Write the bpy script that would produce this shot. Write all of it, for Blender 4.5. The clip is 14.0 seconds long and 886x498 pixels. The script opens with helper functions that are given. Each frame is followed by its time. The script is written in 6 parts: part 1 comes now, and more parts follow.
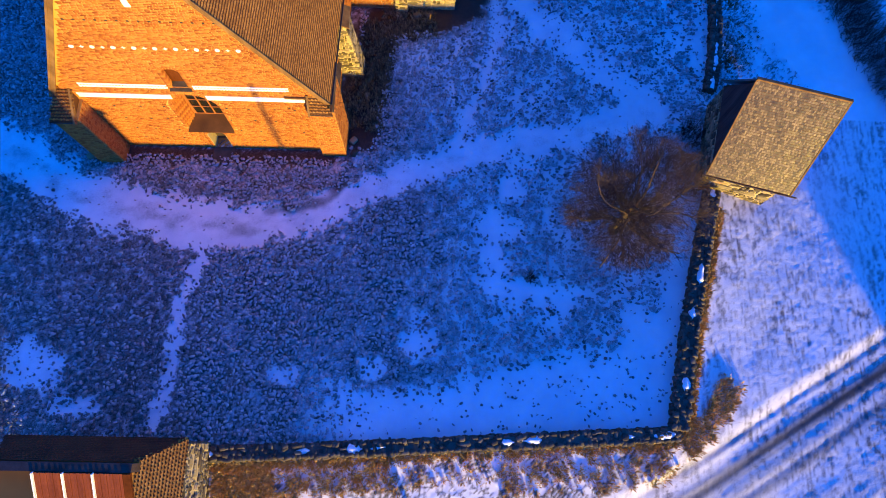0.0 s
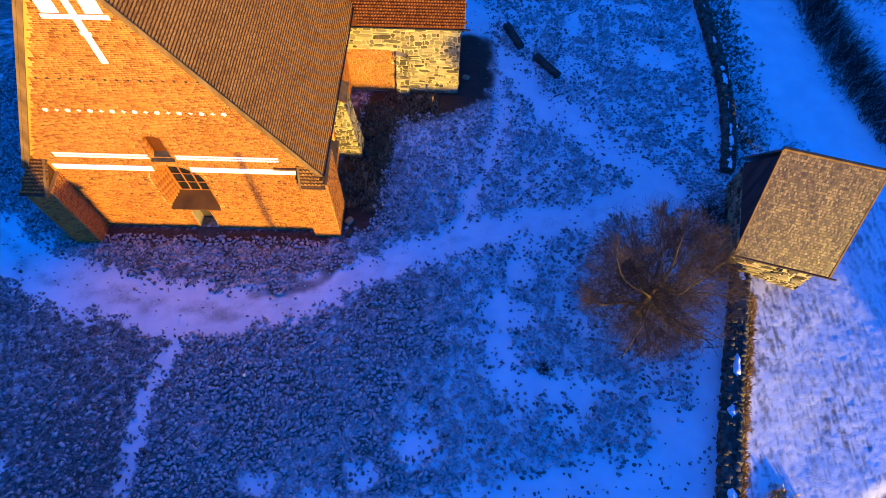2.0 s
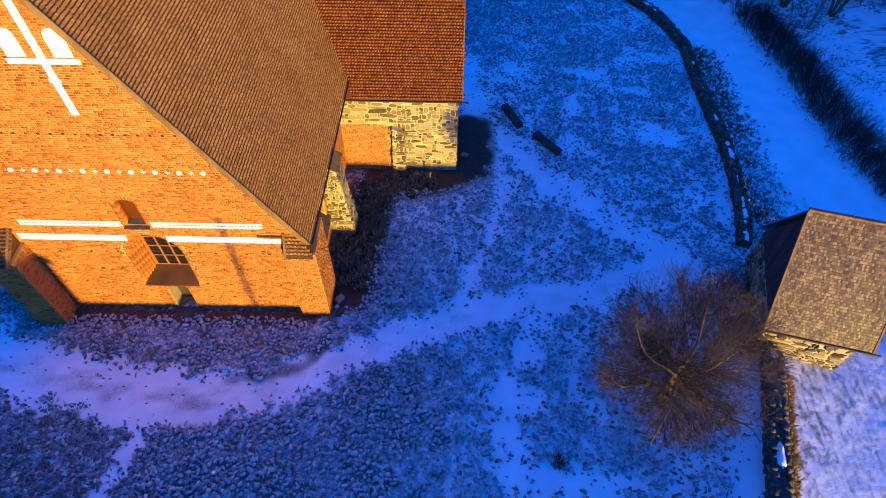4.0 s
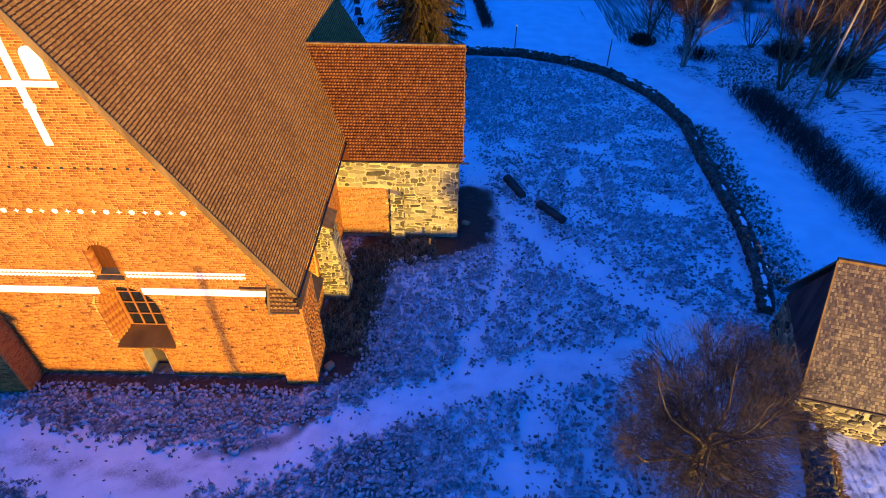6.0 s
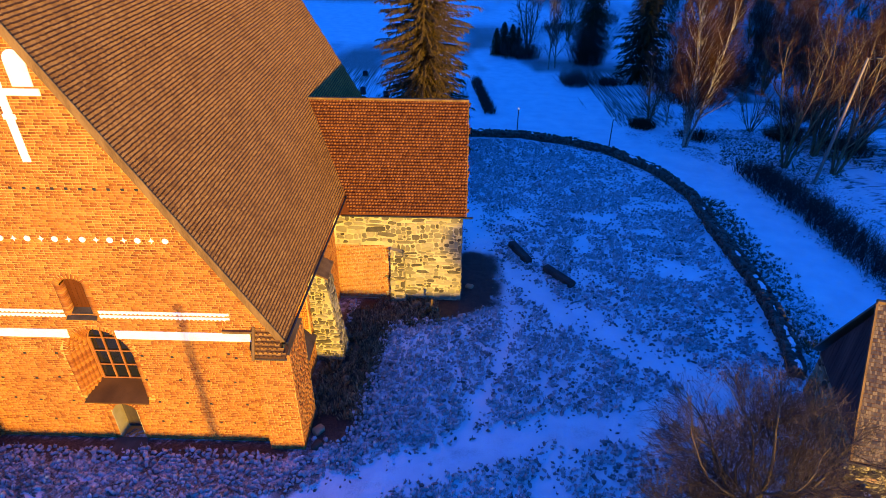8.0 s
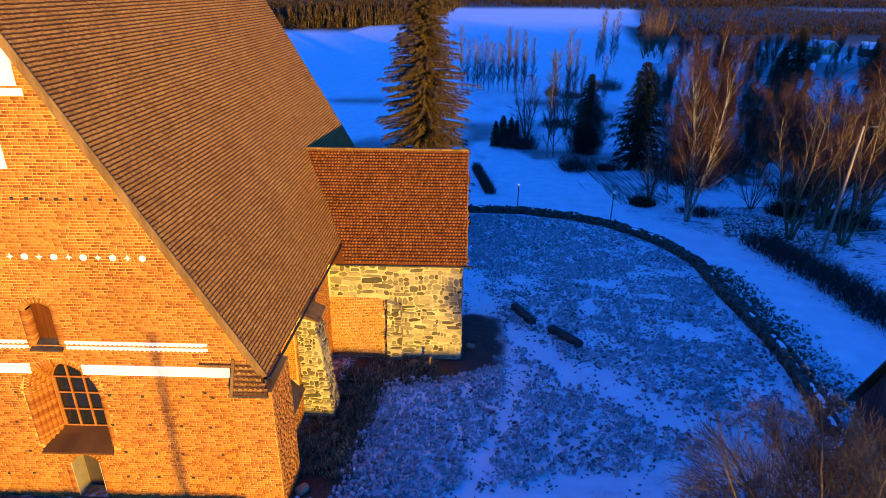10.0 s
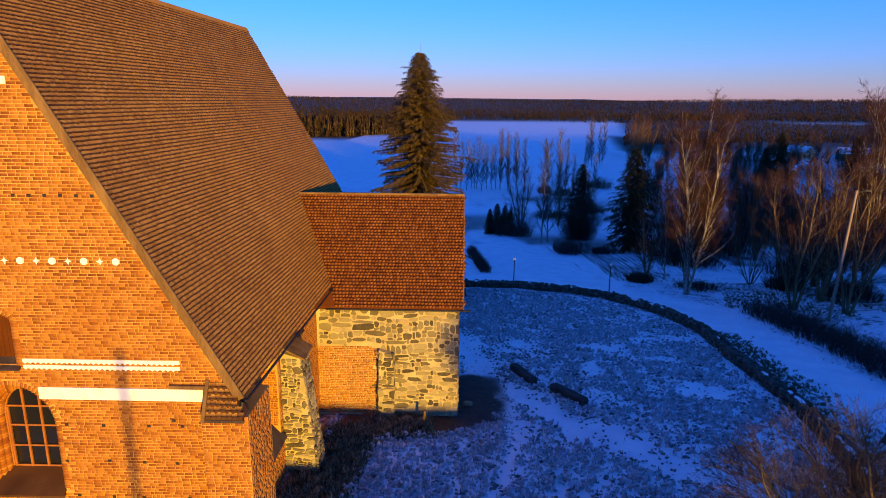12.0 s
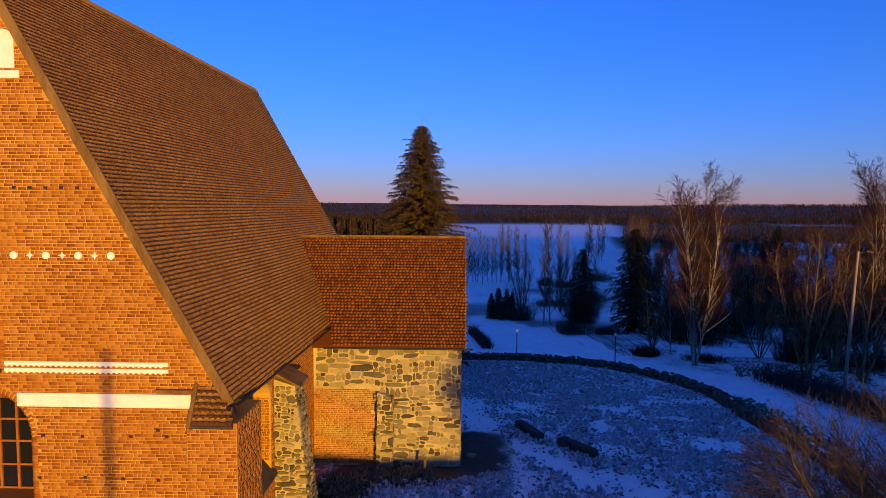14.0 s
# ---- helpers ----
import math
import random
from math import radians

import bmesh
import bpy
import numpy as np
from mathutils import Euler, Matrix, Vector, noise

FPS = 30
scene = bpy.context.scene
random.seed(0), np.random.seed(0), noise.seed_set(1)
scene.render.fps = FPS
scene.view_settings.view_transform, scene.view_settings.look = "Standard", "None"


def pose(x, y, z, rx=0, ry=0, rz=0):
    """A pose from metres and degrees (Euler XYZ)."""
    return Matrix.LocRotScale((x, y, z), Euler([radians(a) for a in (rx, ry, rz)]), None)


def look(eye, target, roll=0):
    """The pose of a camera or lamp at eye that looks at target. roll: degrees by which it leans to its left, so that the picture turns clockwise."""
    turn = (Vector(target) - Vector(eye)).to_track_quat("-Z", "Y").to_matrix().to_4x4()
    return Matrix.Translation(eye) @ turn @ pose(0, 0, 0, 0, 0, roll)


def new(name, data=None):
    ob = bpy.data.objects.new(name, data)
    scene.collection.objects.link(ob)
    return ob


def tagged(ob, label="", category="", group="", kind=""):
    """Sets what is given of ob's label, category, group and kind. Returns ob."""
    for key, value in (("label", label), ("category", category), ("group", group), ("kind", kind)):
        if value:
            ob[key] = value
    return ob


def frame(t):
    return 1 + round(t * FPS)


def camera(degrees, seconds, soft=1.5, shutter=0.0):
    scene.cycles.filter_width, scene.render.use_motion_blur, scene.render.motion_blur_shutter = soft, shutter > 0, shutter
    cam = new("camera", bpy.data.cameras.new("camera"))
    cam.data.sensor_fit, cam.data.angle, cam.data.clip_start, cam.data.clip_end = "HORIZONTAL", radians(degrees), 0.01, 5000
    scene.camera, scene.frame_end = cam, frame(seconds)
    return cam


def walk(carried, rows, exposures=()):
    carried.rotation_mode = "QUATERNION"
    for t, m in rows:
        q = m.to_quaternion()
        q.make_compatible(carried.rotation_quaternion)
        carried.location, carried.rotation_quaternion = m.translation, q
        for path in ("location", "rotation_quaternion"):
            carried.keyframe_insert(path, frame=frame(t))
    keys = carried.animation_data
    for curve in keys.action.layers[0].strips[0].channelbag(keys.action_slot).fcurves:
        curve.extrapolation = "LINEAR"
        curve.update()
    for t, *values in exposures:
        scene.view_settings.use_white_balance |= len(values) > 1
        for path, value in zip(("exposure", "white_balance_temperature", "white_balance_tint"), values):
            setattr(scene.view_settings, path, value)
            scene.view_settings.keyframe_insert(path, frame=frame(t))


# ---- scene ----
cam = camera(71.4, 14.0, soft=0.45)
PATH = [
    (0, (-0.333, -0.07, 39.393), (-0.301, 0.509, 37.478), 4.4),
    (0.5, (-0.223, -0.08, 38.422), (-0.2, 0.579, 36.534), 3.4),
    (1, (-0.104, -0.166, 37.348), (-0.088, 0.58, 35.492), 2.7),
    (1.5, (-0.011, -0.295, 36.254), (-0.003, 0.536, 34.435), 2.1),
    (2, (-0.038, -0.238, 35.2), (-0.032, 0.672, 33.419), 1.9),
    (2.5, (-0.002, -0.244, 34.23), (0.003, 0.742, 32.49), 1.5),
    (3, (-0.076, -0.191, 33.287), (-0.067, 0.871, 31.592), 1.4),
    (3.5, (-0.011, -0.197, 32.434), (-0.007, 0.934, 30.785), 1.2),
    (4, (0.085, -0.262, 31.528), (0.083, 0.943, 29.932), 1.0),
    (6.5, (0.461, -0.785, 27.039), (0.435, 0.735, 25.739), 0.5),
    (7, (0.493, -0.868, 26.105), (0.463, 0.707, 24.873), 0.5),
    (7.5, (0.5, -0.889, 25.247), (0.464, 0.736, 24.081), 0.4),
    (8, (0.448, -0.878, 24.316), (0.41, 0.795, 23.221), 0.5),
    (10.5, (0.621, -0.973, 19.728), (0.57, 0.894, 19.012), 0.4),
    (11, (0.586, -0.921, 18.754), (0.538, 0.976, 18.12), 0.5),
    (11.5, (0.602, -0.872, 17.817), (0.56, 1.049, 17.262), 0.4),
    (12, (0.555, -0.789, 16.829), (0.519, 1.155, 16.359), 0.5),
    (12.5, (0.536, -0.776, 15.958), (0.502, 1.185, 15.567), 0.5),
    (13, (0.529, -0.804, 15.023), (0.496, 1.172, 14.718), 0.5),
    (13.5, (0.524, -0.854, 14.142), (0.491, 1.133, 13.917), 0.4),
    (14, (0.568, -0.985, 13.189), (0.525, 1.01, 13.051), 0.4),
]
EXPOSURES = [(0, 1.72, 6400, 5), (4, 1.66, 6400, 7), (8, 1.58, 6500, 10), (10.5, 1.54, 7000, 9), (12, 1.14, 7700, 14), (14, 0.64, 8300, 21)]
walk(cam, [(t, look(eye, target, roll)) for t, eye, target, roll in PATH], EXPOSURES)

# ---- light: a low evening sun behind the camera, a clear blue sky ----
SUN_ELEVATION, SUN_SLOPE = 3.0, 0.415
sun_way = Vector((SUN_SLOPE, -1.0, 0)).normalized() * math.cos(radians(SUN_ELEVATION))
sun_way.z = math.sin(radians(SUN_ELEVATION))
world = bpy.data.worlds.new("sky")
scene.world = world
world.use_nodes = True
wn = world.node_tree.nodes
sky = wn.new("ShaderNodeTexSky")
sky.sky_type = "NISHITA"
sky.sun_disc = False
sky.sun_elevation = radians(SUN_ELEVATION)
sky.sun_rotation = math.atan2(sun_way.x, sun_way.y)
sky.air_density, sky.dust_density, sky.ozone_density = 1.0, 0.0, 3.3
wn["Background"].inputs["Strength"].default_value = 0.155
channels = wn.new("ShaderNodeSeparateColor")
blend = wn.new("ShaderNodeCombineColor")
world.node_tree.links.new(sky.outputs["Color"], channels.inputs["Color"])


def channel_sum(red, green, blue):
    """A weighted sum of the sky's channels, never below a small rest."""
    total = None
    for k, name in ((red, "Red"), (green, "Green"), (blue, "Blue")):
        q = wn.new("ShaderNodeMath")
        q.operation = "MULTIPLY_ADD"
        q.inputs[1].default_value, q.inputs[2].default_value = k, 0.0
        world.node_tree.links.new(channels.outputs[name], q.inputs[0])
        if total:
            world.node_tree.links.new(total, q.inputs[2])
        total = q.outputs[0]
    q = wn.new("ShaderNodeMath")
    q.operation = "MAXIMUM"
    q.inputs[1].default_value = 0.01
    world.node_tree.links.new(total, q.inputs[0])
    return q.outputs[0]


# deep winter dusk: the blue of the sky stronger than clear air gives it
for name, weights in (("Red", (0.92, -0.25, -0.055)), ("Green", (0.0, 0.88, 0.0)), ("Blue", (0.3, 0.1, 2.55))):
    world.node_tree.links.new(channel_sum(*weights), blend.inputs[name])
world.node_tree.links.new(blend.outputs["Color"], wn["Background"].inputs["Color"])
sun = new("sun", bpy.data.lights.new("sun", "SUN"))
sun.data.energy, sun.data.angle, sun.data.color = 3.6, radians(1.1), (1.0, 0.655, 0.075)
sun.matrix_world = look(sun_way * 100, (0, 0, 0))

# ---- small tools ----
rng = np.random.default_rng(7)


def mesh_of(name, verts, faces, mats, smooth=False):
    me = bpy.data.meshes.new(name)
    me.from_pydata([tuple(map(float, v)) for v in verts], [], [tuple(int(i) for i in f) for f in faces])
    for m in (mats if isinstance(mats, (list, tuple)) else [mats]):
        me.materials.append(m)
    if smooth:
        me.shade_smooth()
    me.update()
    return me


def fast_mesh(name, verts, quads, mat, smooth=False, second=None, index=None):
    """A mesh from arrays of points and of equal polygons (all quads or all triangles)."""
    verts, quads = np.asarray(verts, np.float32), np.asarray(quads, np.int32)
    k = quads.shape[1]
    me = bpy.data.meshes.new(name)
    me.vertices.add(len(verts))
    me.vertices.foreach_set("co", verts.ravel())
    me.loops.add(quads.size)
    me.loops.foreach_set("vertex_index", quads.ravel())
    me.polygons.add(len(quads))
    me.polygons.foreach_set("loop_start", np.arange(0, quads.size, k, dtype=np.int32))
    if smooth:
        me.polygons.foreach_set("use_smooth", np.ones(len(quads), bool))
    me.materials.append(mat)
    if second:
        me.materials.append(second)
        me.polygons.foreach_set("material_index", np.asarray(index, np.int32))
    me.update(calc_edges=True)
    me.validate()
    return me


def put(name, me, parent=None, label="", category="", group="", kind="", at=None):
    ob = new(name, me)
    if at is not None:
        ob.matrix_basis = at
    if parent:
        ob.parent = parent
    return tagged(ob, label, category, group, kind)


def part(name, bm, mat, parent, label="", smooth=False):
    me = bpy.data.meshes.new(name)
    bmesh.ops.recalc_face_normals(bm, faces=bm.faces)
    bm.to_mesh(me)
    bm.free()
    me.materials.append(mat)
    if smooth:
        me.shade_smooth()
    return put(name, me, parent, label)


def thing(name, label, category, group="", kind="", at=None):
    ob = new(name)
    ob.empty_display_size = 0.3
    if at is not None:
        ob.matrix_basis = at
    return tagged(ob, label, category, group, kind)


def add_box(bm, x0, x1, y0, y1, z0, z1, bevel=0.0):
    r = bmesh.ops.create_cube(bm, size=1.0, matrix=Matrix.Translation(((x0 + x1) / 2, (y0 + y1) / 2, (z0 + z1) / 2)) @ Matrix.Diagonal((x1 - x0, y1 - y0, z1 - z0, 1)))
    if bevel:
        edges = {e for v in r["verts"] for e in v.link_edges}
        bmesh.ops.bevel(bm, geom=list(edges), offset=bevel, segments=1, affect="EDGES")
    return r["verts"]


def box(*a, **k):
    bm = bmesh.new()
    add_box(bm, *a, **k)
    return bm


def slab(outer, holes, to3, thick):
    """A flat plate with holes: outlines in (u, v), to3(u, v, w) gives the place, w runs from 0 to thick."""
    bm = bmesh.new()
    edges = []
    for loop in [outer] + list(holes):
        vs = [bm.verts.new(to3(u, v, 0)) for u, v in loop]
        edges += [bm.edges.new((vs[i], vs[(i + 1) % len(vs)])) for i in range(len(vs))]
    bmesh.ops.triangle_fill(bm, use_beauty=True, edges=edges)
    faces = list(bm.faces)
    ex = bmesh.ops.extrude_face_region(bm, geom=faces)
    move = Vector(to3(0, 0, thick)) - Vector(to3(0, 0, 0))
    bmesh.ops.translate(bm, vec=move, verts=[g for g in ex["geom"] if isinstance(g, bmesh.types.BMVert)])
    return bm


def tubes(segs, sides=4):
    """Tapered tubes from rows of p0, p1, r0, r1."""
    s = np.asarray(segs, float)
    p0, p1, r0, r1 = s[:, 0:3], s[:, 3:6], s[:, 6], s[:, 7]
    d = p1 - p0
    d /= np.linalg.norm(d, axis=1)[:, None] + 1e-9
    a = np.cross(d, np.where(np.abs(d[:, 2:3]) > 0.9, [[1.0, 0, 0]], [[0, 0, 1.0]]))
    a /= np.linalg.norm(a, axis=1)[:, None] + 1e-9
    b = np.cross(d, a)
    vs = []
    for p, r in ((p0, r0), (p1, r1)):
        for k in range(sides):
            w = 2 * math.pi * k / sides
            vs.append(p + (a * math.cos(w) + b * math.sin(w)) * r[:, None])
    verts = np.stack(vs, 1).reshape(-1, 3)
    base = (np.arange(len(s)) * 2 * sides)[:, None]
    quads = np.concatenate([base + np.array([[k, (k + 1) % sides, sides + (k + 1) % sides, sides + k]]) for k in range(sides)])
    return verts, quads


def lattice(ix, iy, seed):
    h = (ix.astype(np.int64) * 374761393 + iy.astype(np.int64) * 668265263 + seed * 974711) & 0x7FFFFFFF
    h = ((h ^ (h >> 13)) * 1274126177) & 0x7FFFFFFF
    return ((h ^ (h >> 16)) & 0xFFFF) / 65535.0


def vnoise(x, y, seed=0):
    ix, iy = np.floor(x), np.floor(y)
    fx, fy = x - ix, y - iy
    fx, fy = fx * fx * (3 - 2 * fx), fy * fy * (3 - 2 * fy)
    a, b = lattice(ix, iy, seed), lattice(ix + 1, iy, seed)
    c, d = lattice(ix, iy + 1, seed), lattice(ix + 1, iy + 1, seed)
    return (a * (1 - fx) + b * fx) * (1 - fy) + (c * (1 - fx) + d * fx) * fy


def fbm(x, y, seed=0, octaves=4):
    t, amp, tot = 0, 1.0, 0
    for o in range(octaves):
        t = t + amp * vnoise(x * 2 ** o, y * 2 ** o, seed + o)
        tot += amp
        amp *= 0.5
    return t / tot


def line_dist(x, y, pts):
    """Distance of points to a polyline."""
    best = np.full(np.shape(x), 1e9)
    for (ax, ay), (bx, by) in zip(pts[:-1], pts[1:]):
        dx, dy = bx - ax, by - ay
        t = np.clip(((x - ax) * dx + (y - ay) * dy) / (dx * dx + dy * dy), 0, 1)
        best = np.minimum(best, np.hypot(x - ax - t * dx, y - ay - t * dy))
    return best


def sstep(a, b, x):
    t = np.clip((x - a) / (b - a), 0, 1)
    return t * t * (3 - 2 * t)


# ---- materials ----
def material(name, stops, scale=3.0, rough=0.85, bump=0.3, fine=40.0, vary="", amount=0.5, metal=0.0, stretch=(1, 1, 1), spec=0.12, depth=0.02):
    """A surface whose colour runs through the stops by a two-scale noise; vary: island or object, which shifts each piece along the stops."""
    m = bpy.data.materials.new(name)
    m.use_nodes = True
    n, l = m.node_tree.nodes, m.node_tree.links
    bsdf = n["Principled BSDF"]
    co = n.new("ShaderNodeTexCoord")
    mp = n.new("ShaderNodeMapping")
    mp.inputs["Scale"].default_value = stretch
    l.new(co.outputs["Object"], mp.inputs["Vector"])
    big, small = n.new("ShaderNodeTexNoise"), n.new("ShaderNodeTexNoise")
    big.inputs["Scale"].default_value, small.inputs["Scale"].default_value = scale, fine
    big.inputs["Detail"].default_value, small.inputs["Detail"].default_value = 4, 3
    for t in (big, small):
        l.new(mp.outputs["Vector"], t.inputs["Vector"])
    mix = n.new("ShaderNodeMath")
    mix.operation = "MULTIPLY_ADD"
    l.new(small.outputs["Fac"], mix.inputs[0])
    mix.inputs[1].default_value = 0.45
    l.new(big.outputs["Fac"], mix.inputs[2])
    sub = n.new("ShaderNodeMath")
    sub.operation = "SUBTRACT"
    l.new(mix.outputs[0], sub.inputs[0])
    sub.inputs[1].default_value = 0.225
    out = sub.outputs[0]
    if vary:
        src = n.new("ShaderNodeNewGeometry").outputs["Random Per Island"] if vary == "island" else n.new("ShaderNodeObjectInfo").outputs["Random"]
        mx = n.new("ShaderNodeMix")
        mx.inputs["Factor"].default_value = amount
        l.new(out, mx.inputs["A"])
        l.new(src, mx.inputs["B"])
        out = mx.outputs["Result"]
    ramp = n.new("ShaderNodeValToRGB")
    el = ramp.color_ramp.elements
    while len(el) < len(stops):
        el.new(0.5)
    for e, (p, c) in zip(el, stops):
        e.position, e.color = p, (*c, 1)
    l.new(out, ramp.inputs["Fac"])
    l.new(ramp.outputs["Color"], bsdf.inputs["Base Color"])
    bsdf.inputs["Roughness"].default_value, bsdf.inputs["Metallic"].default_value = rough, metal
    bsdf.inputs["Specular IOR Level"].default_value = spec
    if bump:
        b = n.new("ShaderNodeBump")
        b.inputs["Strength"].default_value, b.inputs["Distance"].default_value = bump, depth
        l.new(mix.outputs[0], b.inputs["Height"])
        l.new(b.outputs["Normal"], bsdf.inputs["Normal"])
    return m


BRICK = [(0.08, (0.12, 0.036, 0.015)), (0.22, (0.23, 0.068, 0.02)), (0.5, (0.355, 0.124, 0.029)), (0.9, (0.46, 0.195, 0.045))]
mat_brick = material("brick", BRICK, 0.35, 0.9, 0.4, 60, "island", 0.55, spec=0.02)
mat_brick_one = material("brick_single", BRICK, 0.35, 0.9, 0.4, 60, "object", 0.55, spec=0.02)
mat_mortar = material("mortar", [(0.3, (0.4, 0.195, 0.05)), (0.7, (0.56, 0.335, 0.1))], 0.5, 0.95, 0.5, 50, spec=0.02)
mat_plaster = material("white_plaster", [(0.25, (0.68, 0.66, 0.62)), (0.55, (0.8, 0.79, 0.76))], 2.5, 0.9, 0.25, 40)
SHINGLE = [(0.1, (0.22, 0.098, 0.026)), (0.5, (0.39, 0.182, 0.042)), (0.9, (0.52, 0.27, 0.07))]
mat_shingle = material("weathered_shingle", SHINGLE, 0.5, 0.8, 0.4, 30, "island", 0.5, spec=0.04)
mat_shingle_one = material("weathered_shingle_single", SHINGLE, 0.5, 0.8, 0.4, 30, "object", 0.5, spec=0.04)
# darker brown, put on each shingle's lower tip so the rows stand out
mat_shingle_tip = material("dark_brown_shingle", [(0.2, (0.05, 0.021, 0.009)), (0.8, (0.115, 0.05, 0.019))], 1.0, 0.7, 0.4, 30)
mat_red_shingle = material("tarred_red_shingle", [(0.15, (0.07, 0.02, 0.008)), (0.5, (0.115, 0.034, 0.012)), (0.85, (0.16, 0.05, 0.018))], 0.5, 0.8, 0.4, 30, "island", 0.55, spec=0.03)
mat_red_tip = material("worn_red_shingle_tip", [(0.15, (0.12, 0.04, 0.014)), (0.85, (0.27, 0.1, 0.03))], 0.8, 0.8, 0.4, 30, "island", 0.6, spec=0.03)
mat_grey_shingle = material("sunbleached_shingle", [(0.25, (0.03, 0.018, 0.008)), (0.5, (0.1, 0.064, 0.026)), (0.8, (0.27, 0.19, 0.085))], 1.2, 0.33, 0.05, 30, "island", 0.45, spec=0.4, stretch=(1.6, 0.35, 0.35))
STONE = [(0.1, (0.05, 0.04, 0.028)), (0.3, (0.11, 0.088, 0.055)), (0.5, (0.19, 0.155, 0.09)), (0.75, (0.28, 0.23, 0.13)), (0.84, (0.36, 0.29, 0.17)), (0.95, (0.34, 0.13, 0.06))]
MOSSY = [(0.15, (0.04, 0.034, 0.026)), (0.5, (0.085, 0.072, 0.055)), (0.85, (0.16, 0.135, 0.1))]
mat_board = material("old_board", [(0.25, (0.1, 0.052, 0.02)), (0.7, (0.24, 0.135, 0.052))], 2.0, 0.8, 0.3, 30, stretch=(1, 1, 0.15))
mat_mossy = material("mossy_stone", MOSSY, 2.0, 0.95, 0.5, 20, "object", 0.5)
mat_mossies = material("mossy_stones", MOSSY, 2.0, 0.95, 0.5, 20, "island", 0.5)
mat_dark_board = material("dark_board", [(0.25, (0.035, 0.024, 0.02)), (0.7, (0.085, 0.06, 0.05))], 2.0, 0.8, 0.3, 30, stretch=(1, 1, 0.15))
mat_red_board = material("red_ochre_board", [(0.25, (0.11, 0.025, 0.013)), (0.7, (0.21, 0.052, 0.023))], 2.0, 0.8, 0.3, 30, stretch=(1, 0.2, 1))
mat_stone = material("field_stone", STONE, 2.5, 0.9, 0.5, 25, "object", 0.7)
mat_stones = material("field_stones", STONE, 2.5, 0.9, 0.5, 25, "island", 0.7)
mat_lime = material("lime_mortar", [(0.3, (0.34, 0.26, 0.13)), (0.7, (0.5, 0.4, 0.22))], 1.2, 0.95, 0.6, 30)
mat_pale_brick = material("pale_brick", [(0.12, (0.2, 0.06, 0.02)), (0.4, (0.36, 0.13, 0.035)), (0.9, (0.47, 0.2, 0.05))], 0.6, 0.9, 0.4, 50, "island", 0.6)
mat_bark = material("grey_bark", [(0.25, (0.08, 0.056, 0.03)), (0.7, (0.2, 0.14, 0.075))], 4.0, 0.9, 0.5, 40)
mat_twig = material("brown_twigs", [(0.25, (0.04, 0.022, 0.012)), (0.7, (0.09, 0.05, 0.026))], 1.0, 0.9, 0.0, 10)
mat_hatch = material("tarred_red_plank", [(0.25, (0.06, 0.016, 0.004)), (0.7, (0.12, 0.034, 0.008))], 2.0, 0.8, 0.3, 30, stretch=(1, 1, 0.15), spec=0.04)
mat_bar = material("red_brown_painted_bar", [(0.25, (0.24, 0.08, 0.025)), (0.7, (0.38, 0.14, 0.04))], 2.0, 0.7, 0.2, 30)
mat_dark_twig = material("dark_brown_twigs", [(0.25, (0.035, 0.026, 0.023)), (0.7, (0.085, 0.06, 0.05))], 1.0, 0.9, 0.0, 10)
mat_red_twig = material("red_brown_twigs", [(0.25, (0.04, 0.017, 0.011)), (0.7, (0.085, 0.037, 0.022))], 1.0, 0.9, 0.0, 10)
mat_grey_twig = material("grey_birch_twigs", [(0.25, (0.05, 0.04, 0.034)), (0.7, (0.11, 0.09, 0.078))], 1.0, 0.9, 0.0, 10)
mat_birch_bark = material("birch_bark", [(0.3, (0.05, 0.038, 0.028)), (0.45, (0.2, 0.165, 0.13)), (0.7, (0.44, 0.39, 0.33))], 3.0, 0.85, 0.3, 18, stretch=(1, 1, 1.6))
mat_needle = material("spruce_needles", [(0.2, (0.026, 0.018, 0.008)), (0.5, (0.065, 0.04, 0.014)), (0.85, (0.13, 0.078, 0.026))], 0.6, 0.8, 0.0, 6, "island", 0.5)
# darker copy of the needles: the small spruces' shade put into the colour
mat_shaded_needle = material("shaded_spruce_needles", [(0.2, (0.012, 0.012, 0.005)), (0.5, (0.028, 0.024, 0.009)), (0.85, (0.055, 0.042, 0.015))], 0.6, 0.8, 0.0, 6, "island", 0.5)
mat_far_wood = material("far_wood", [(0.15, (0.014, 0.011, 0.005)), (0.45, (0.032, 0.02, 0.009)), (0.75, (0.065, 0.034, 0.017))], 0.004, 0.95, 0.0, 0.3, "island", 0.5)
mat_snow = material("snow", [(0.3, (0.76, 0.77, 0.8)), (0.7, (0.86, 0.86, 0.88))], 1.0, 0.6, 0.3, 12)
mat_iron = material("dark_iron", [(0.3, (0.03, 0.03, 0.032)), (0.7, (0.07, 0.06, 0.055))], 5, 0.6, 0.2, 30, metal=0.6)
mat_pole = material("grey_pole_wood", [(0.3, (0.16, 0.12, 0.09)), (0.7, (0.3, 0.23, 0.17))], 3, 0.85, 0.3, 20, stretch=(1, 1, 0.1))
mat_glass = bpy.data.materials.new("window_glass")
mat_glass.use_nodes = True
gb = mat_glass.node_tree.nodes["Principled BSDF"]
gb.inputs["Base Color"].default_value = (0.012, 0.012, 0.014, 1)
gb.inputs["Roughness"].default_value = 0.08
gb.inputs["Specular IOR Level"].default_value = 0.35
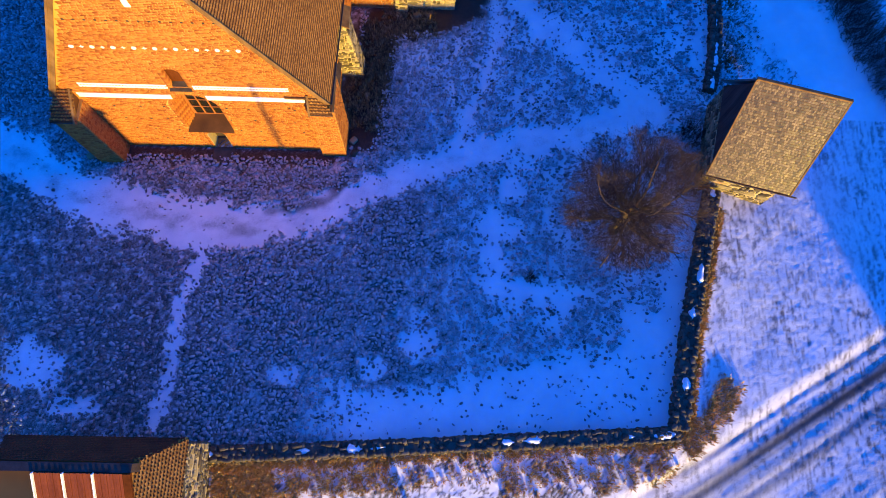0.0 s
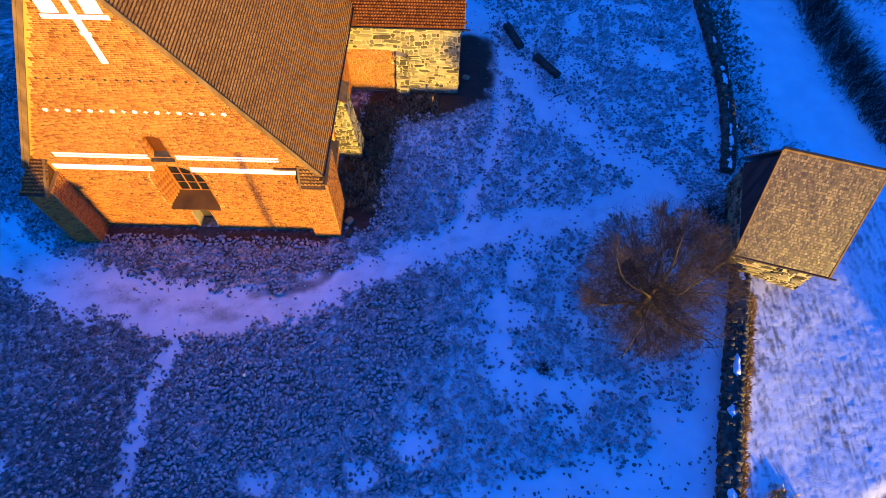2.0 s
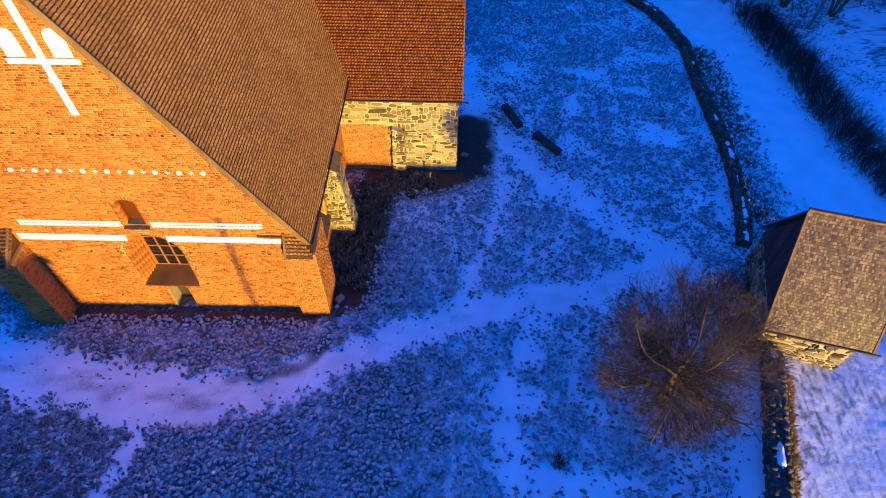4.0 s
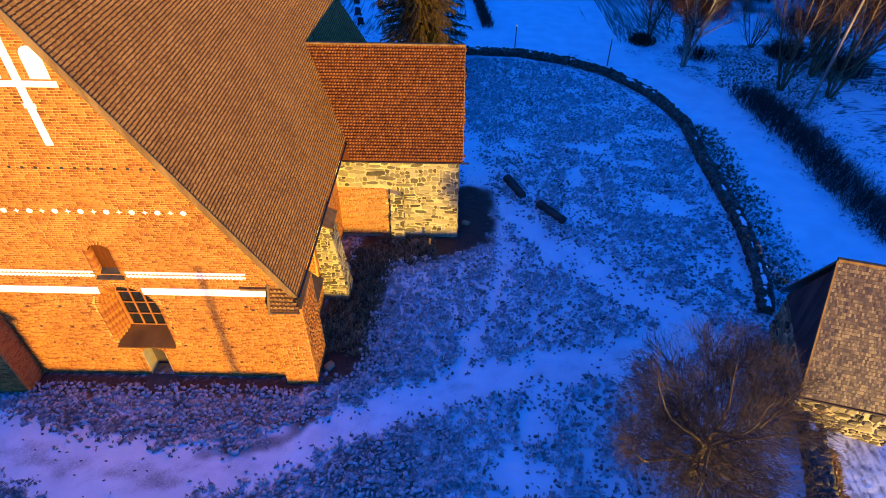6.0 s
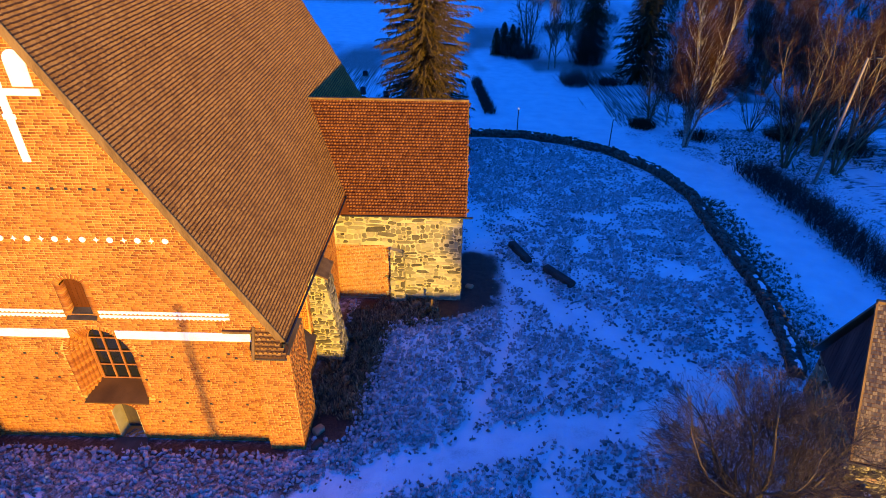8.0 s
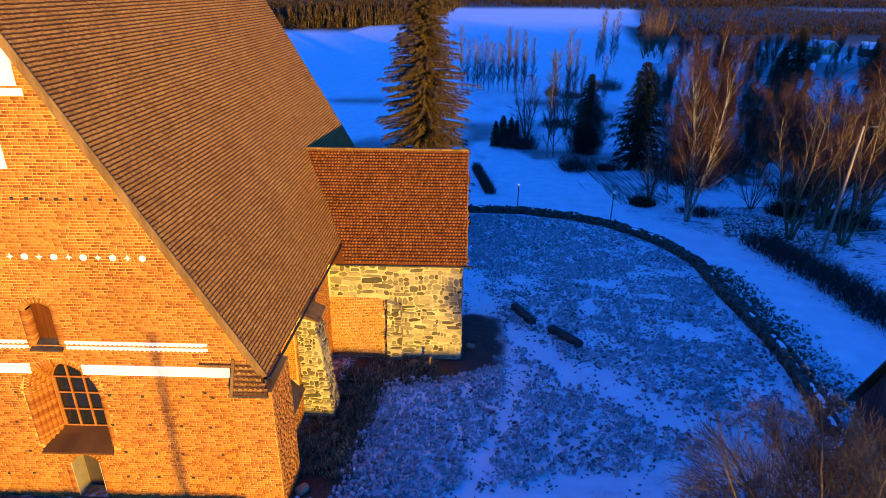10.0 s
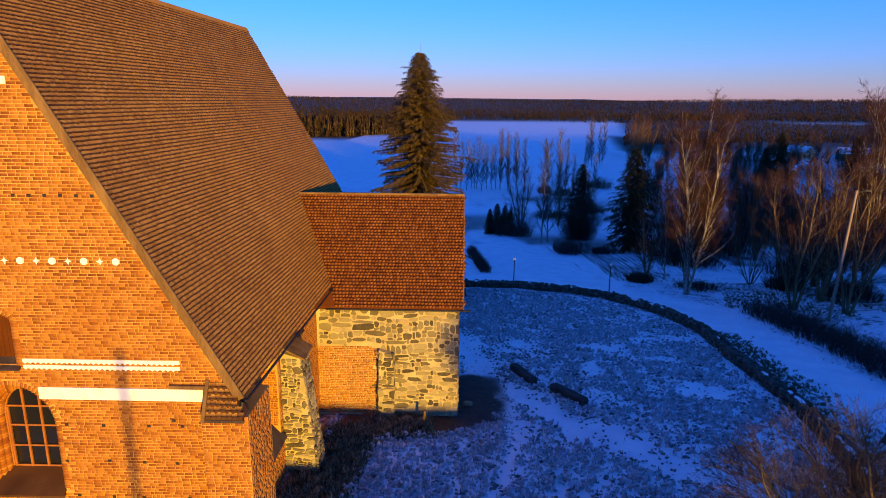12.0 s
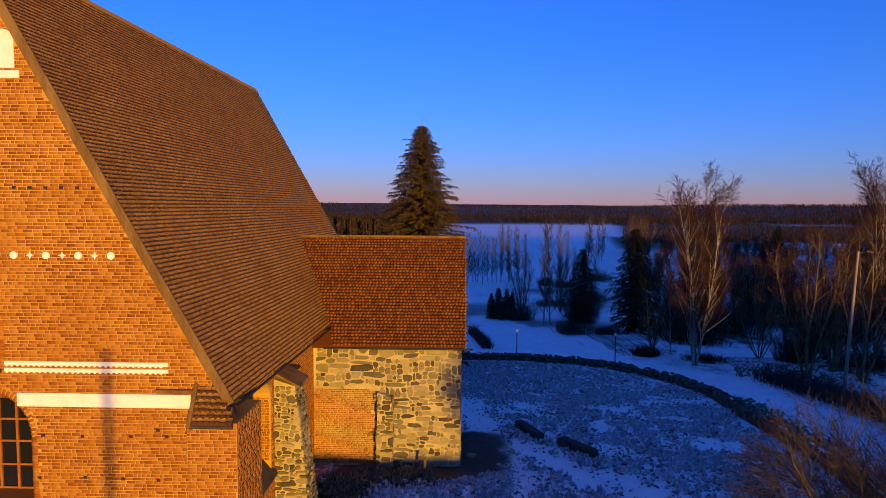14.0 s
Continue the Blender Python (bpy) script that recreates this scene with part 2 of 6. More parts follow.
mat_grass = material("dry_grass", [(0.2, (0.07, 0.055, 0.03)), (0.5, (0.16, 0.12, 0.065)), (0.8, (0.3, 0.22, 0.12))], 0.5, 0.9, 0.0, 8, "island", 0.6)
mat_frost_grass = material("frosted_grass", [(0.15, (0.09, 0.085, 0.08)), (0.45, (0.24, 0.235, 0.235)), (0.85, (0.46, 0.455, 0.465))], 2.5, 0.9, 0.8, 25, "island", 0.4, depth=0.04)
mat_rime = material("rimed_hummock", [(0.12, (0.16, 0.155, 0.15)), (0.45, (0.4, 0.395, 0.4)), (0.85, (0.66, 0.655, 0.67))], 2.0, 0.9, 1.0, 18, "island", 0.35, depth=0.05)
mat_tussock = material("dark_frosted_grass", [(0.2, (0.06, 0.055, 0.05)), (0.5, (0.2, 0.19, 0.185)), (0.85, (0.48, 0.475, 0.48))], 2.5, 0.9, 0.8, 25, "island", 0.35, depth=0.04)
mat_rust_grass = material("orange_dry_grass", [(0.2, (0.3, 0.17, 0.045)), (0.5, (0.52, 0.31, 0.09)), (0.8, (0.66, 0.43, 0.15))], 0.5, 0.9, 0.0, 8, "island", 0.6)

# ---- ground: one sheet from the churchyard to the hills ----
GY = [-6000, -60, -20, 0, 10, 18.85, 28, 39, 62, 77, 130, 200]
GZ = [2.5, 1.5, 0.9, 0.8, 0.5, 0, -0.6, -1.4, -3.1, -4.8, -9, -12.3]
LAKE = [(-900, 215), (-33, 197), (4, 208), (26, 217), (72, 298), (108, 414), (158, 600), (192, 726), (232, 850), (170, 865), (115, 905), (20, 960), (-5, 900), (-20, 700), (-40, 560), (-102, 460), (-900, 430)]
WALL_RIGHT = [(14.6, 0.5), (16.2, 7.55), (17.6, 12.6), (18.4, 15.4)]
WALL_NORTH = [(19.6, 24.4), (20.3, 27.0), (21.0, 31.1), (21.25, 34.5), (21.3, 43.1), (21.6, 48.6), (20.7, 52.4), (19.8, 55.1), (16.8, 59.6), (12.5, 62.9), (7.7, 65.1), (2.5, 65.5), (-12, 64.5)]
WALL_FRONT = [(-13.0, -1.35), (-9.6, -1.2), (-2.3, -0.8), (6.5, -0.25), (14.6, 0.25)]
PATHS = [
    ([(-60, 30), (-40, 24), (-30.4, 18.4), (-24.2, 15.2), (-21.8, 14.4), (-17.1, 13.2), (-13, 12.9)], 1.25),
    ([(-13, 12.9), (-9, 13.5), (-6.1, 15.2), (-0.7, 17.8), (3.2, 19.2), (8.9, 20.5), (15.2, 22.6)], 0.85),
    ([(0.8, 18.9), (2, 22.2), (3, 24.6), (4.2, 29.3), (3.8, 32.5), (2.4, 38), (1.2, 44)], 0.34),
    ([(15.2, 22.6), (12.5, 25.5), (9.7, 27.9), (6.8, 31.5), (3.1, 36.5), (1.0, 46)], 0.95),
    ([(-15.1, 11.8), (-16.2, 7.5), (-16.4, 1.9), (-16.8, 0.3)], 0.36),
]
WORN = (0.12, 0.2, 0.42, 0.36, 0.45)
# clean patches of snow among the grass: centre and half widths
PATCHES = [(4.9, 16, 1.1, 0.7), (3.9, 13.5, 1.6, 1.2), (3.5, 10.6, 1.1, 1.5), (5.7, 8.8, 2.1, 1.1), (8.3, 8.5, 1.5, 0.9), (-1.1, 5.7, 1.2, 1.4), (-3.9, 3.9, 1.1, 0.8), (-9.4, 3.3, 1.2, 0.6), (-24.5, 3.5, 1.8, 1.5),
           (-21.7, 1.2, 1.4, 0.6), (10.5, 39.4, 0.8, 1.3), (16.1, 41.8, 1.3, 0.7), (-17.7, 12.2, 1.0, 0.6), (12.2, 44.5, 2.0, 0.8), (13.0, 6.5, 1.2, 2.2), (16.5, 36, 1.6, 1.4)]
LANE = [(45, 6), (36, 16), (27.5, 30), (25.6, 38), (25.4, 46), (24.3, 54), (20.6, 61.5), (16, 68), (13, 78), (11, 95), (6, 112)]
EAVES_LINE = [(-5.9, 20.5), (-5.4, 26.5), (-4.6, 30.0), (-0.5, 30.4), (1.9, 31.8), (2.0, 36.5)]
ROAD_A, ROAD_B = (11.06, -3.4), (28.85, 6.73)


def in_poly(x, y, poly):
    inside = np.zeros(np.shape(x), bool)
    for (ax, ay), (bx, by) in zip(poly, poly[1:] + poly[:1]):
        if ay != by:
            cross = ((ay > y) != (by > y)) & (x < (bx - ax) * (y - ay) / (by - ay) + ax)
            inside ^= cross
    return inside


YARD_EDGE = WALL_FRONT + WALL_RIGHT[1:] + [(19.6, 24.4), (21, 31)]
YARD = WALL_FRONT[::1] + WALL_RIGHT[1:] + WALL_NORTH + [(-60, 66), (-60, -3)]


def road_side(x, y):
    """How far a point lies beyond the upper verge of the road."""
    dx, dy = ROAD_B[0] - ROAD_A[0], ROAD_B[1] - ROAD_A[1]
    return ((x - ROAD_A[0]) * dy - (y - ROAD_A[1]) * dx) / math.hypot(dx, dy)


def terrain(x, y):
    """Height without the small relief."""
    x, y = np.asarray(x, float), np.asarray(y, float)
    near = np.interp(y, GY, GZ)
    d = line_dist(x, y, LAKE + LAKE[:1])
    inside = in_poly(x, y, LAKE)
    hills = 12 + 34 * fbm(x * 0.0011 + 3, y * 0.0011 + 8, 5, 3)
    far = -12.3 + np.minimum(d * 0.03, 2.5) + hills * sstep(250, 1700, d)
    k = sstep(150, 260, y)
    z = near * (1 - k) + far * k
    z = np.where(inside, -12.3, z)
    # the churchyard stands on a mound: beyond its walls the ground falls to the road
    out = np.where(in_poly(x, y, YARD), 0.0, line_dist(x, y, YARD_EDGE))
    fall = 2.4 * (1 - np.exp(-np.maximum(out - 0.6, 0) / 11)) * sstep(30, 17, y) * sstep(-30, -13, x) * sstep(80, 50, np.abs(x))
    return z - fall


def grass_amount(x, y):
    """How thickly the frosted grass stands: 0 is clean snow."""
    yard = in_poly(x, y, YARD)
    big = fbm(x * 0.3, y * 0.3, 11, 3) - 0.5
    mid = fbm(x * 1.1, y * 1.1, 21, 3) - 0.5
    east = sstep(-3, 4, x)
    base = 0.95 - 0.14 * east - 0.06 * sstep(16, 19, y) * sstep(-6, 2, x)
    base = base - 0.75 * sstep(3.6, 1.6, y - 0.22 * np.clip(x, 0, 14) + 0.9 * big) * sstep(-9, -2, x)
    base = base - 0.7 * sstep(2.6, 0.6, line_dist(x, y, WALL_RIGHT)) - 0.25 * sstep(2.5, 0.5, line_dist(x, y, WALL_NORTH))
    for px, py, rx, ry in PATCHES:
        base = base - 0.5 * sstep(1.35, 0.5, np.hypot((x - px) / rx, (y - py) / ry) + 0.8 * mid)
    g = base + big * (0.3 + 0.3 * east) + mid * (0.2 + 0.75 * east)
    g = np.maximum(g, 0.26 + 0.4 * mid)
    for (pts, w), worn in zip(PATHS, WORN):
        dd = line_dist(x, y, pts) + 0.9 * mid * w + 0.25 * (vnoise(x * 3, y * 3, 4) - 0.5)
        dd = dd + 0.8 * (fbm(x * 2.1, y * 2.1, 27, 3) - 0.5) * (0.5 + w)
        f = sstep(w * 0.45, w * 1.75, dd)
        g = g * (f + (1 - f) * worn)
    out = 0.3 + 1.6 * big + 0.8 * mid
    wall_d = line_dist(x, y, WALL_NORTH)
    out = np.where((y > 21) & (y < 50), np.maximum(out, 0.7 * sstep(4.0, 1.6, wall_d)), out)
    out = np.where((x > 30) & (y > 46) & (y < 75), out + 0.35, out)
    out = out * sstep(1.6, 3.4, line_dist(x, y, LANE) + 0.5 * mid)
    out = np.where(y < 22, np.where(y < 0.5 + 0.03 * x, 0.5 + 1.4 * big + 1.2 * mid, 0.0 + 0.2 * big), out)
    out = np.where(road_side(x, y) > -0.3, 0.0, out)
    out = np.where(y > 70, 0.4 + 1.5 * (fbm(x * 0.06, y * 0.06, 31, 5) - 0.5) * 2, out)
    out = np.where(y > 70, out * sstep(2.0, 4.5, line_dist(x, y, LANE)), out)
    out = np.where(y > 82, out + 0.6 * sstep(0.3, 0.45, x / np.maximum(y, 1)), out)
    out = np.where((y > 112) & (x < 0.3 * y), out * sstep(205, 185, y), out)
    out = np.where((y > 66) & (y < 100) & (np.abs(x - 11) < 9), out * 0.15, out)
    g = np.where(yard, g, out)
    lake = in_poly(x, y, LAKE)
    g = np.where(lake, 0.0, g)
    g = np.where((y > 240) & ~lake, np.maximum(g * sstep(420, 300, y), 0.9 * sstep(320, 420, y)), g)
    return np.clip(g, 0, 1)


def cells(x, y, size, seed):
    """Distance to the nearest of scattered centres, and that centre's own number."""
    u, v = x / size, y / size
    iu, iv = np.floor(u), np.floor(v)
    best, ident = np.full(np.shape(x), 9.0), np.zeros(np.shape(x))
    for du in (-1, 0, 1):
        for dv in (-1, 0, 1):
            cu, cv = iu + du, iv + dv
            px, py = cu + 0.1 + 0.8 * lattice(cu, cv, seed), cv + 0.1 + 0.8 * lattice(cu, cv, seed + 1)
            d = np.hypot(u - px, v - py)
            near = d < best
            best = np.where(near, d, best)
            ident = np.where(near, lattice(cu, cv, seed + 2), ident)
    return best, ident


def axis(lo, hi, step, far_lo, far_hi):
    mid = np.arange(lo, hi, step)
    a, b, s = [], [], step
    v = hi
    while v < far_hi:
        b.append(v)
        s *= 1.16
        v += s
    v, s = lo, step
    while v > far_lo:
        s *= 1.16
        v -= s
        a.append(v)
    return np.concatenate([a[::-1], mid, b])


def make_ground():
    xs, ys = axis(-34, 36, 0.135, -6000, 6000), axis(-6, 68, 0.135, -6000, 6000)
    X, Y = np.meshgrid(xs, ys)
    near = (sstep(60, 36, np.abs(X)) * sstep(100, 75, Y) * sstep(-30, -10, Y))
    G = grass_amount(X, Y)
    wx, wy_ = X + 0.25 * (vnoise(X * 2.2, Y * 2.2, 3) - 0.5), (Y + 0.25 * (vnoise(X * 2.2, Y * 2.2, 6) - 0.5)) * 0.8
    fine2 = vnoise(X * 7, Y * 7, 43)
    yard = in_poly(X, Y, YARD)
    f1, ident = cells(wx, wy_, 0.2, 71)
    stands = sstep(ident - 0.04, ident + 0.04, (G - 0.16) * 1.32)
    dome = stands * sstep(0.75, 0.05, f1)
    fine = dome
    Z = terrain(X, Y)
    Z = Z + near * (0.10 * (fbm(X * 0.5, Y * 0.5, 9, 3) - 0.5) + 0.21 * dome * (0.5 + fine2) * np.where(yard, 0.2, np.where(Y < 22, 0.15, 0.8)) + 0.03 * (fine2 - 0.5))
    rs = road_side(X, Y)
    on_road = sstep(-0.2, 0.8, rs) * sstep(60, 40, X)
    Z = Z - 0.18 * on_road * near + 0.05 * near * on_road * (vnoise(rs * 3.2, (X + Y) * 0.05, 51) - 0.5)
    tracks = 0.65 * np.exp(-((rs - 2.2) / 0.55) ** 2) + 0.55 * np.exp(-((rs - 4.0) / 0.45) ** 2) + 0.3 * sstep(0.8, 2, rs) * vnoise(rs * 3.2, (X + Y) * 0.06, 51)
    asphalt = np.clip(tracks * (0.55 + 0.7 * vnoise(rs * 6, (X + Y) * 0.1, 52)), 0, 1) * on_road
    asphalt = np.maximum(asphalt, 0.75 * np.exp(-((rs - 0.75) / 0.3) ** 2) * vnoise(X * 0.8, Y * 0.8, 55) * on_road)
    mud_d = line_dist(X, Y, [(-11.3, 14.15), (-9.2, 14.5), (-7.4, 15.2), (-6.7, 16.4), (-6.3, 18.0)]) + 0.5 * (fbm(X * 1.5, Y * 1.5, 61, 3) - 0.5)
    earth_and_shade = 0.75 * sstep(0.6, 0.1, mud_d) * (0.35 + 0.55 * vnoise(X * 1.3, Y * 1.3, 62))
    # dark earth along the church; past the annex corner it paints in shade
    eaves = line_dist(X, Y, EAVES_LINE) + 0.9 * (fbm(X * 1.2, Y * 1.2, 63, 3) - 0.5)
    earth_and_shade = np.maximum(earth_and_shade, sstep(2.3, 0.8, eaves))
    # darker band along the foot of the gable
    earth_and_shade = np.maximum(earth_and_shade, 0.8 * sstep(0.8, 0.3, line_dist(X, Y, [(-23.5, 18.2), (-8, 18.2)]) + 0.4 * (fine - 0.5)))
    # dark grass between dense clumps, ring shadows painted in, clean snow where they stand apart
    bare = 0.75 * stands * np.exp(-((f1 - 0.5) / 0.25) ** 2) * (0.75 + 0.5 * vnoise(X * 5, Y * 5, 45))
    snow = 1.0 - bare - 0.22 * sstep(0.55, 0.95, G) * (0.5 + vnoise(X * 1.7, Y * 1.7, 44))
    light = 0.24 * sstep(-3, 4, X) + 0.1 * sstep(16, 19, Y) * sstep(-6, 0, X)
    thin = sstep(1.0, 0.6, G - light + 0.22 * (vnoise(X * 2.5, Y * 2.5, 44) - 0.5) + 0.12 * (fine2 - 0.5))
    snow = np.where(yard, 0.18 + 0.82 * thin - 0.3 * (fine2 - 0.5) * (1 - 0.5 * thin), snow)
    tread = sstep(1.7, 0.3, line_dist(X, Y, PATHS[0][0][2:])) + 0.7 * sstep(1.1, 0.2, line_dist(X, Y, PATHS[1][0]))
    snow = snow - 0.45 * np.minimum(tread, 1) * vnoise(X * 1.3, Y * 2.0, 47) - 0.12 * tread
    snow = np.clip(snow, 0.03, 1)
    snow = np.where(near > 0, snow, 1 - G * 0.8)
    field = ~in_poly(X, Y, YARD) & (Y < 23) & (X > 10)
    streak = 0.55 * fbm(X * 6.5 + 0.5 * Y, Y * 1.1, 91, 4) + 0.45 * fbm(X * 5, Y * 5, 93, 3)
    snow = np.where(field, np.minimum(snow, 0.74 - 0.55 * sstep(0.4, 0.7, streak) * (0.3 + 0.9 * fbm(X * 0.35, Y * 0.25, 92, 2))), snow)
    earth_and_shade = np.maximum(earth_and_shade, 0.95 * sstep(320, 420, Y) * ~in_poly(X, Y, LAKE) * ~((np.abs(X - 500) < 90) & (np.abs(Y - 860) < 60)))
    snow = snow * (1 - earth_and_shade)
    verts = np.stack([X, Y, Z], -1).reshape(-1, 3)
    ny, nx = X.shape
    i = (np.arange(ny - 1)[:, None] * nx + np.arange(nx - 1)[None]).ravel()
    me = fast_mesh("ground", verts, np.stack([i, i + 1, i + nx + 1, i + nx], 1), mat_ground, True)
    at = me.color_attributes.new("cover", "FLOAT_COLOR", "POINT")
    col = np.stack([snow, asphalt, earth_and_shade, np.ones_like(earth_and_shade)], -1).reshape(-1).astype(np.float32)
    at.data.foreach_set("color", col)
    return me


def make_ground_material():
    m = bpy.data.materials.new("snowy_ground")
    m.use_nodes = True
    n, l = m.node_tree.nodes, m.node_tree.links
    bsdf = n["Principled BSDF"]
    co = n.new("ShaderNodeTexCoord")
    at = n.new("ShaderNodeAttribute")
    at.attribute_name = "cover"
    sep = n.new("ShaderNodeSeparateColor")
    l.new(at.outputs["Color"], sep.inputs["Color"])

    def noise_tex(scale, detail=4):
        t = n.new("ShaderNodeTexNoise")
        t.inputs["Scale"].default_value, t.inputs["Detail"].default_value = scale, detail
        l.new(co.outputs["Object"], t.inputs["Vector"])
        return t.outputs["Fac"]

    def ramp(src, stops):
        r = n.new("ShaderNodeValToRGB")
        while len(r.color_ramp.elements) < len(stops):
            r.color_ramp.elements.new(0.5)
        for e, (p, c) in zip(r.color_ramp.elements, stops):
            e.position, e.color = p, (*c, 1)
        l.new(src, r.inputs["Fac"])
        return r.outputs["Color"]

    def mixed(fac, a, b):
        x = n.new("ShaderNodeMix")
        x.data_type = "RGBA"
        l.new(fac, x.inputs["Factor"])
        l.new(a, x.inputs[6])
        l.new(b, x.inputs[7])
        return x.outputs[2]

    fine, broad = noise_tex(14, 5), noise_tex(0.6, 4)
    grass = ramp(fine, [(0.3, (0.045, 0.038, 0.03)), (0.5, (0.1, 0.085, 0.065)), (0.72, (0.19, 0.16, 0.125))])
    snow = ramp(broad, [(0.3, (0.7, 0.72, 0.76)), (0.7, (0.85, 0.85, 0.87))])
    ad = n.new("ShaderNodeMath")
    ad.operation = "MULTIPLY_ADD"
    l.new(fine, ad.inputs[0])
    ad.inputs[1].default_value = 0.5
    l.new(sep.outputs["Red"], ad.inputs[2])
    edge = n.new("ShaderNodeMapRange")
    edge.interpolation_type = "SMOOTHSTEP"
    edge.inputs["From Min"].default_value, edge.inputs["From Max"].default_value = 0.25, 1.1
    l.new(ad.outputs[0], edge.inputs["Value"])
    c = mixed(edge.outputs["Result"], grass, snow)
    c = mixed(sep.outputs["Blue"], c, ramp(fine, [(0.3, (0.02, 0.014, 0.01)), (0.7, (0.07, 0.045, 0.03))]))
    c = mixed(sep.outputs["Green"], c, ramp(noise_tex(60, 2), [(0.3, (0.035, 0.035, 0.037)), (0.7, (0.075, 0.073, 0.07))]))
    l.new(c, bsdf.inputs["Base Color"])
    bsdf.inputs["Roughness"].default_value = 0.75
    bsdf.inputs["Specular IOR Level"].default_value = 0.25
    b = n.new("ShaderNodeBump")
    b.inputs["Strength"].default_value, b.inputs["Distance"].default_value = 0.5, 0.03
    l.new(fine, b.inputs["Height"])
    l.new(b.outputs["Normal"], bsdf.inputs["Normal"])
    return m


mat_ground = make_ground_material()
ground = put("ground", make_ground(), label="snow-dusted churchyard grass, trodden paths, fields and hills", category="ground", kind="structure")


def gz(x, y):
    return float(terrain(np.array([x]), np.array([y]))[0])

# ---- pieces: bricks, shingles, stones ----
CHURCH_X, FRONT = -14.87, 18.85


def skew(y):
    """The nave's axis leans a little to the east of the gable's normal."""
    return 0.035 * (y - FRONT)


def brick_courses(u0, u1, v0, v1, keep, seed, length=0.3, course=0.115, joint=0.02):
    """Centres and half lengths of the bricks on a wall, in (u, v)."""
    r = np.random.default_rng(seed)
    rows = []
    v, k = v0, 0
    while v < v1:
        u = u0 - (0.5 * length if k % 2 else 0) - 0.05 * r.random()
        while u < u1:
            w = length * (0.5 if r.random() < 0.28 else 1.0) * r.uniform(0.93, 1.05)
            a, b = max(u, u0), min(u + w, u1)
            cu, cv = (a + b) / 2, v + course / 2
            if b - a > 0.06 and keep(cu, cv, b - a):
                rows.append((cu, cv, (b - a - joint) / 2, (course - joint) / 2))
            u += w
        v += course
        k += 1
    return rows


def brick_mesh(name, rows, to3, seed, proud=0.014, mat=None):
    r = np.random.default_rng(seed)
    a = np.array(rows)
    n = len(a)
    vs = []
    p = proud * r.uniform(0.5, 1.5, n)
    for w, inset in ((np.zeros(n) - 0.01, 0.0), (p, 0.006)):
        for su, sv in ((-1, -1), (1, -1), (1, 1), (-1, 1)):
            vs.append(to3(a[:, 0] + su * (a[:, 2] - inset) + r.normal(0, 0.002, n), a[:, 1] + sv * (a[:, 3] - inset) + r.normal(0, 0.002, n), w))
    verts = np.stack(vs, 1).reshape(-1, 3)
    base = (np.arange(n) * 8)[:, None]
    quads = np.concatenate([base + np.array([q]) for q in ((4, 5, 6, 7), (0, 1, 5, 4), (1, 2, 6, 5), (2, 3, 7, 6), (3, 0, 4, 7))])
    return fast_mesh(name, verts, quads, mat or mat_brick)


def shingle_rows(length, width, slope, exposure, seed, keep=None):
    """Centres of the shingles of a roof: u along the eave, s up the slope from the eave."""
    r = np.random.default_rng(seed)
    rows = []
    k, s = 0, 0.0
    while s < slope:
        u = -(0.5 * width if k % 2 else 0)
        while u < length:
            w = width * r.uniform(0.82, 1.15)
            if keep is None or keep(u + w / 2, s):
                rows.append((u + w / 2, s, w / 2 - 0.005, r.uniform(-0.012, 0.012)))
            u += w
        s += exposure
        k += 1
    return rows


def shingle_mesh(name, rows, origin, u_way, s_way, normal, exposure, mat, pointed=0.0, lift=0.03, seed=1, tip_mat=None, tip=0.3, twist=0.0):
    """Shingles as lapped plates: a face, a lower tip of its own colour, and the edges under it."""
    r = np.random.default_rng(seed)
    a = np.array(rows)
    n = len(a)
    O, U, S, N = (np.array(v, float)[None] for v in (origin, u_way, s_way, normal))
    top = exposure * 1.2

    def at(u, s, h):
        return O + U * u[:, None] + S * s[:, None] + N * h[:, None]

    low = a[:, 1] + a[:, 3]
    up = lift * r.uniform(0.7, 1.4, n)
    cut = pointed * exposure
    one = np.ones(n)
    k = 0.3 if pointed else 0.9
    L, R, l, q = a[:, 0] - a[:, 2], a[:, 0] + a[:, 2], a[:, 0] - a[:, 2] * k, a[:, 0] + a[:, 2] * k
    mid = low + max(tip, pointed) * exposure
    hm = 0.004 + (up - 0.004) * (1 - max(tip, pointed) / 1.2)
    tw = r.normal(0, twist, n) if twist else np.zeros(n)
    pts = [at(L, low + cut, up - tw), at(l, low, up - tw), at(q, low, up + tw), at(R, low + cut, up + tw), at(R, mid, hm), at(L, mid, hm),
           at(R, low + top, one * 0.004), at(L, low + top, one * 0.004),
           at(L, low + cut, -one * 0.02), at(l, low, -one * 0.02), at(q, low, -one * 0.02), at(R, low + cut, -one * 0.02)]
    verts = np.stack(pts, 1).reshape(-1, 3)
    b = (np.arange(n) * 12)[:, None]
    shapes = [(5, 4, 6, 7), (5, 0, 3, 4), (0, 1, 2, 3), (8, 9, 1, 0), (9, 10, 2, 1), (10, 11, 3, 2)]
    quads = np.concatenate([b + np.array([s]) for s in shapes])
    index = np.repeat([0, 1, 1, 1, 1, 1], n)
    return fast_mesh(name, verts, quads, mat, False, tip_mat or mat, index)


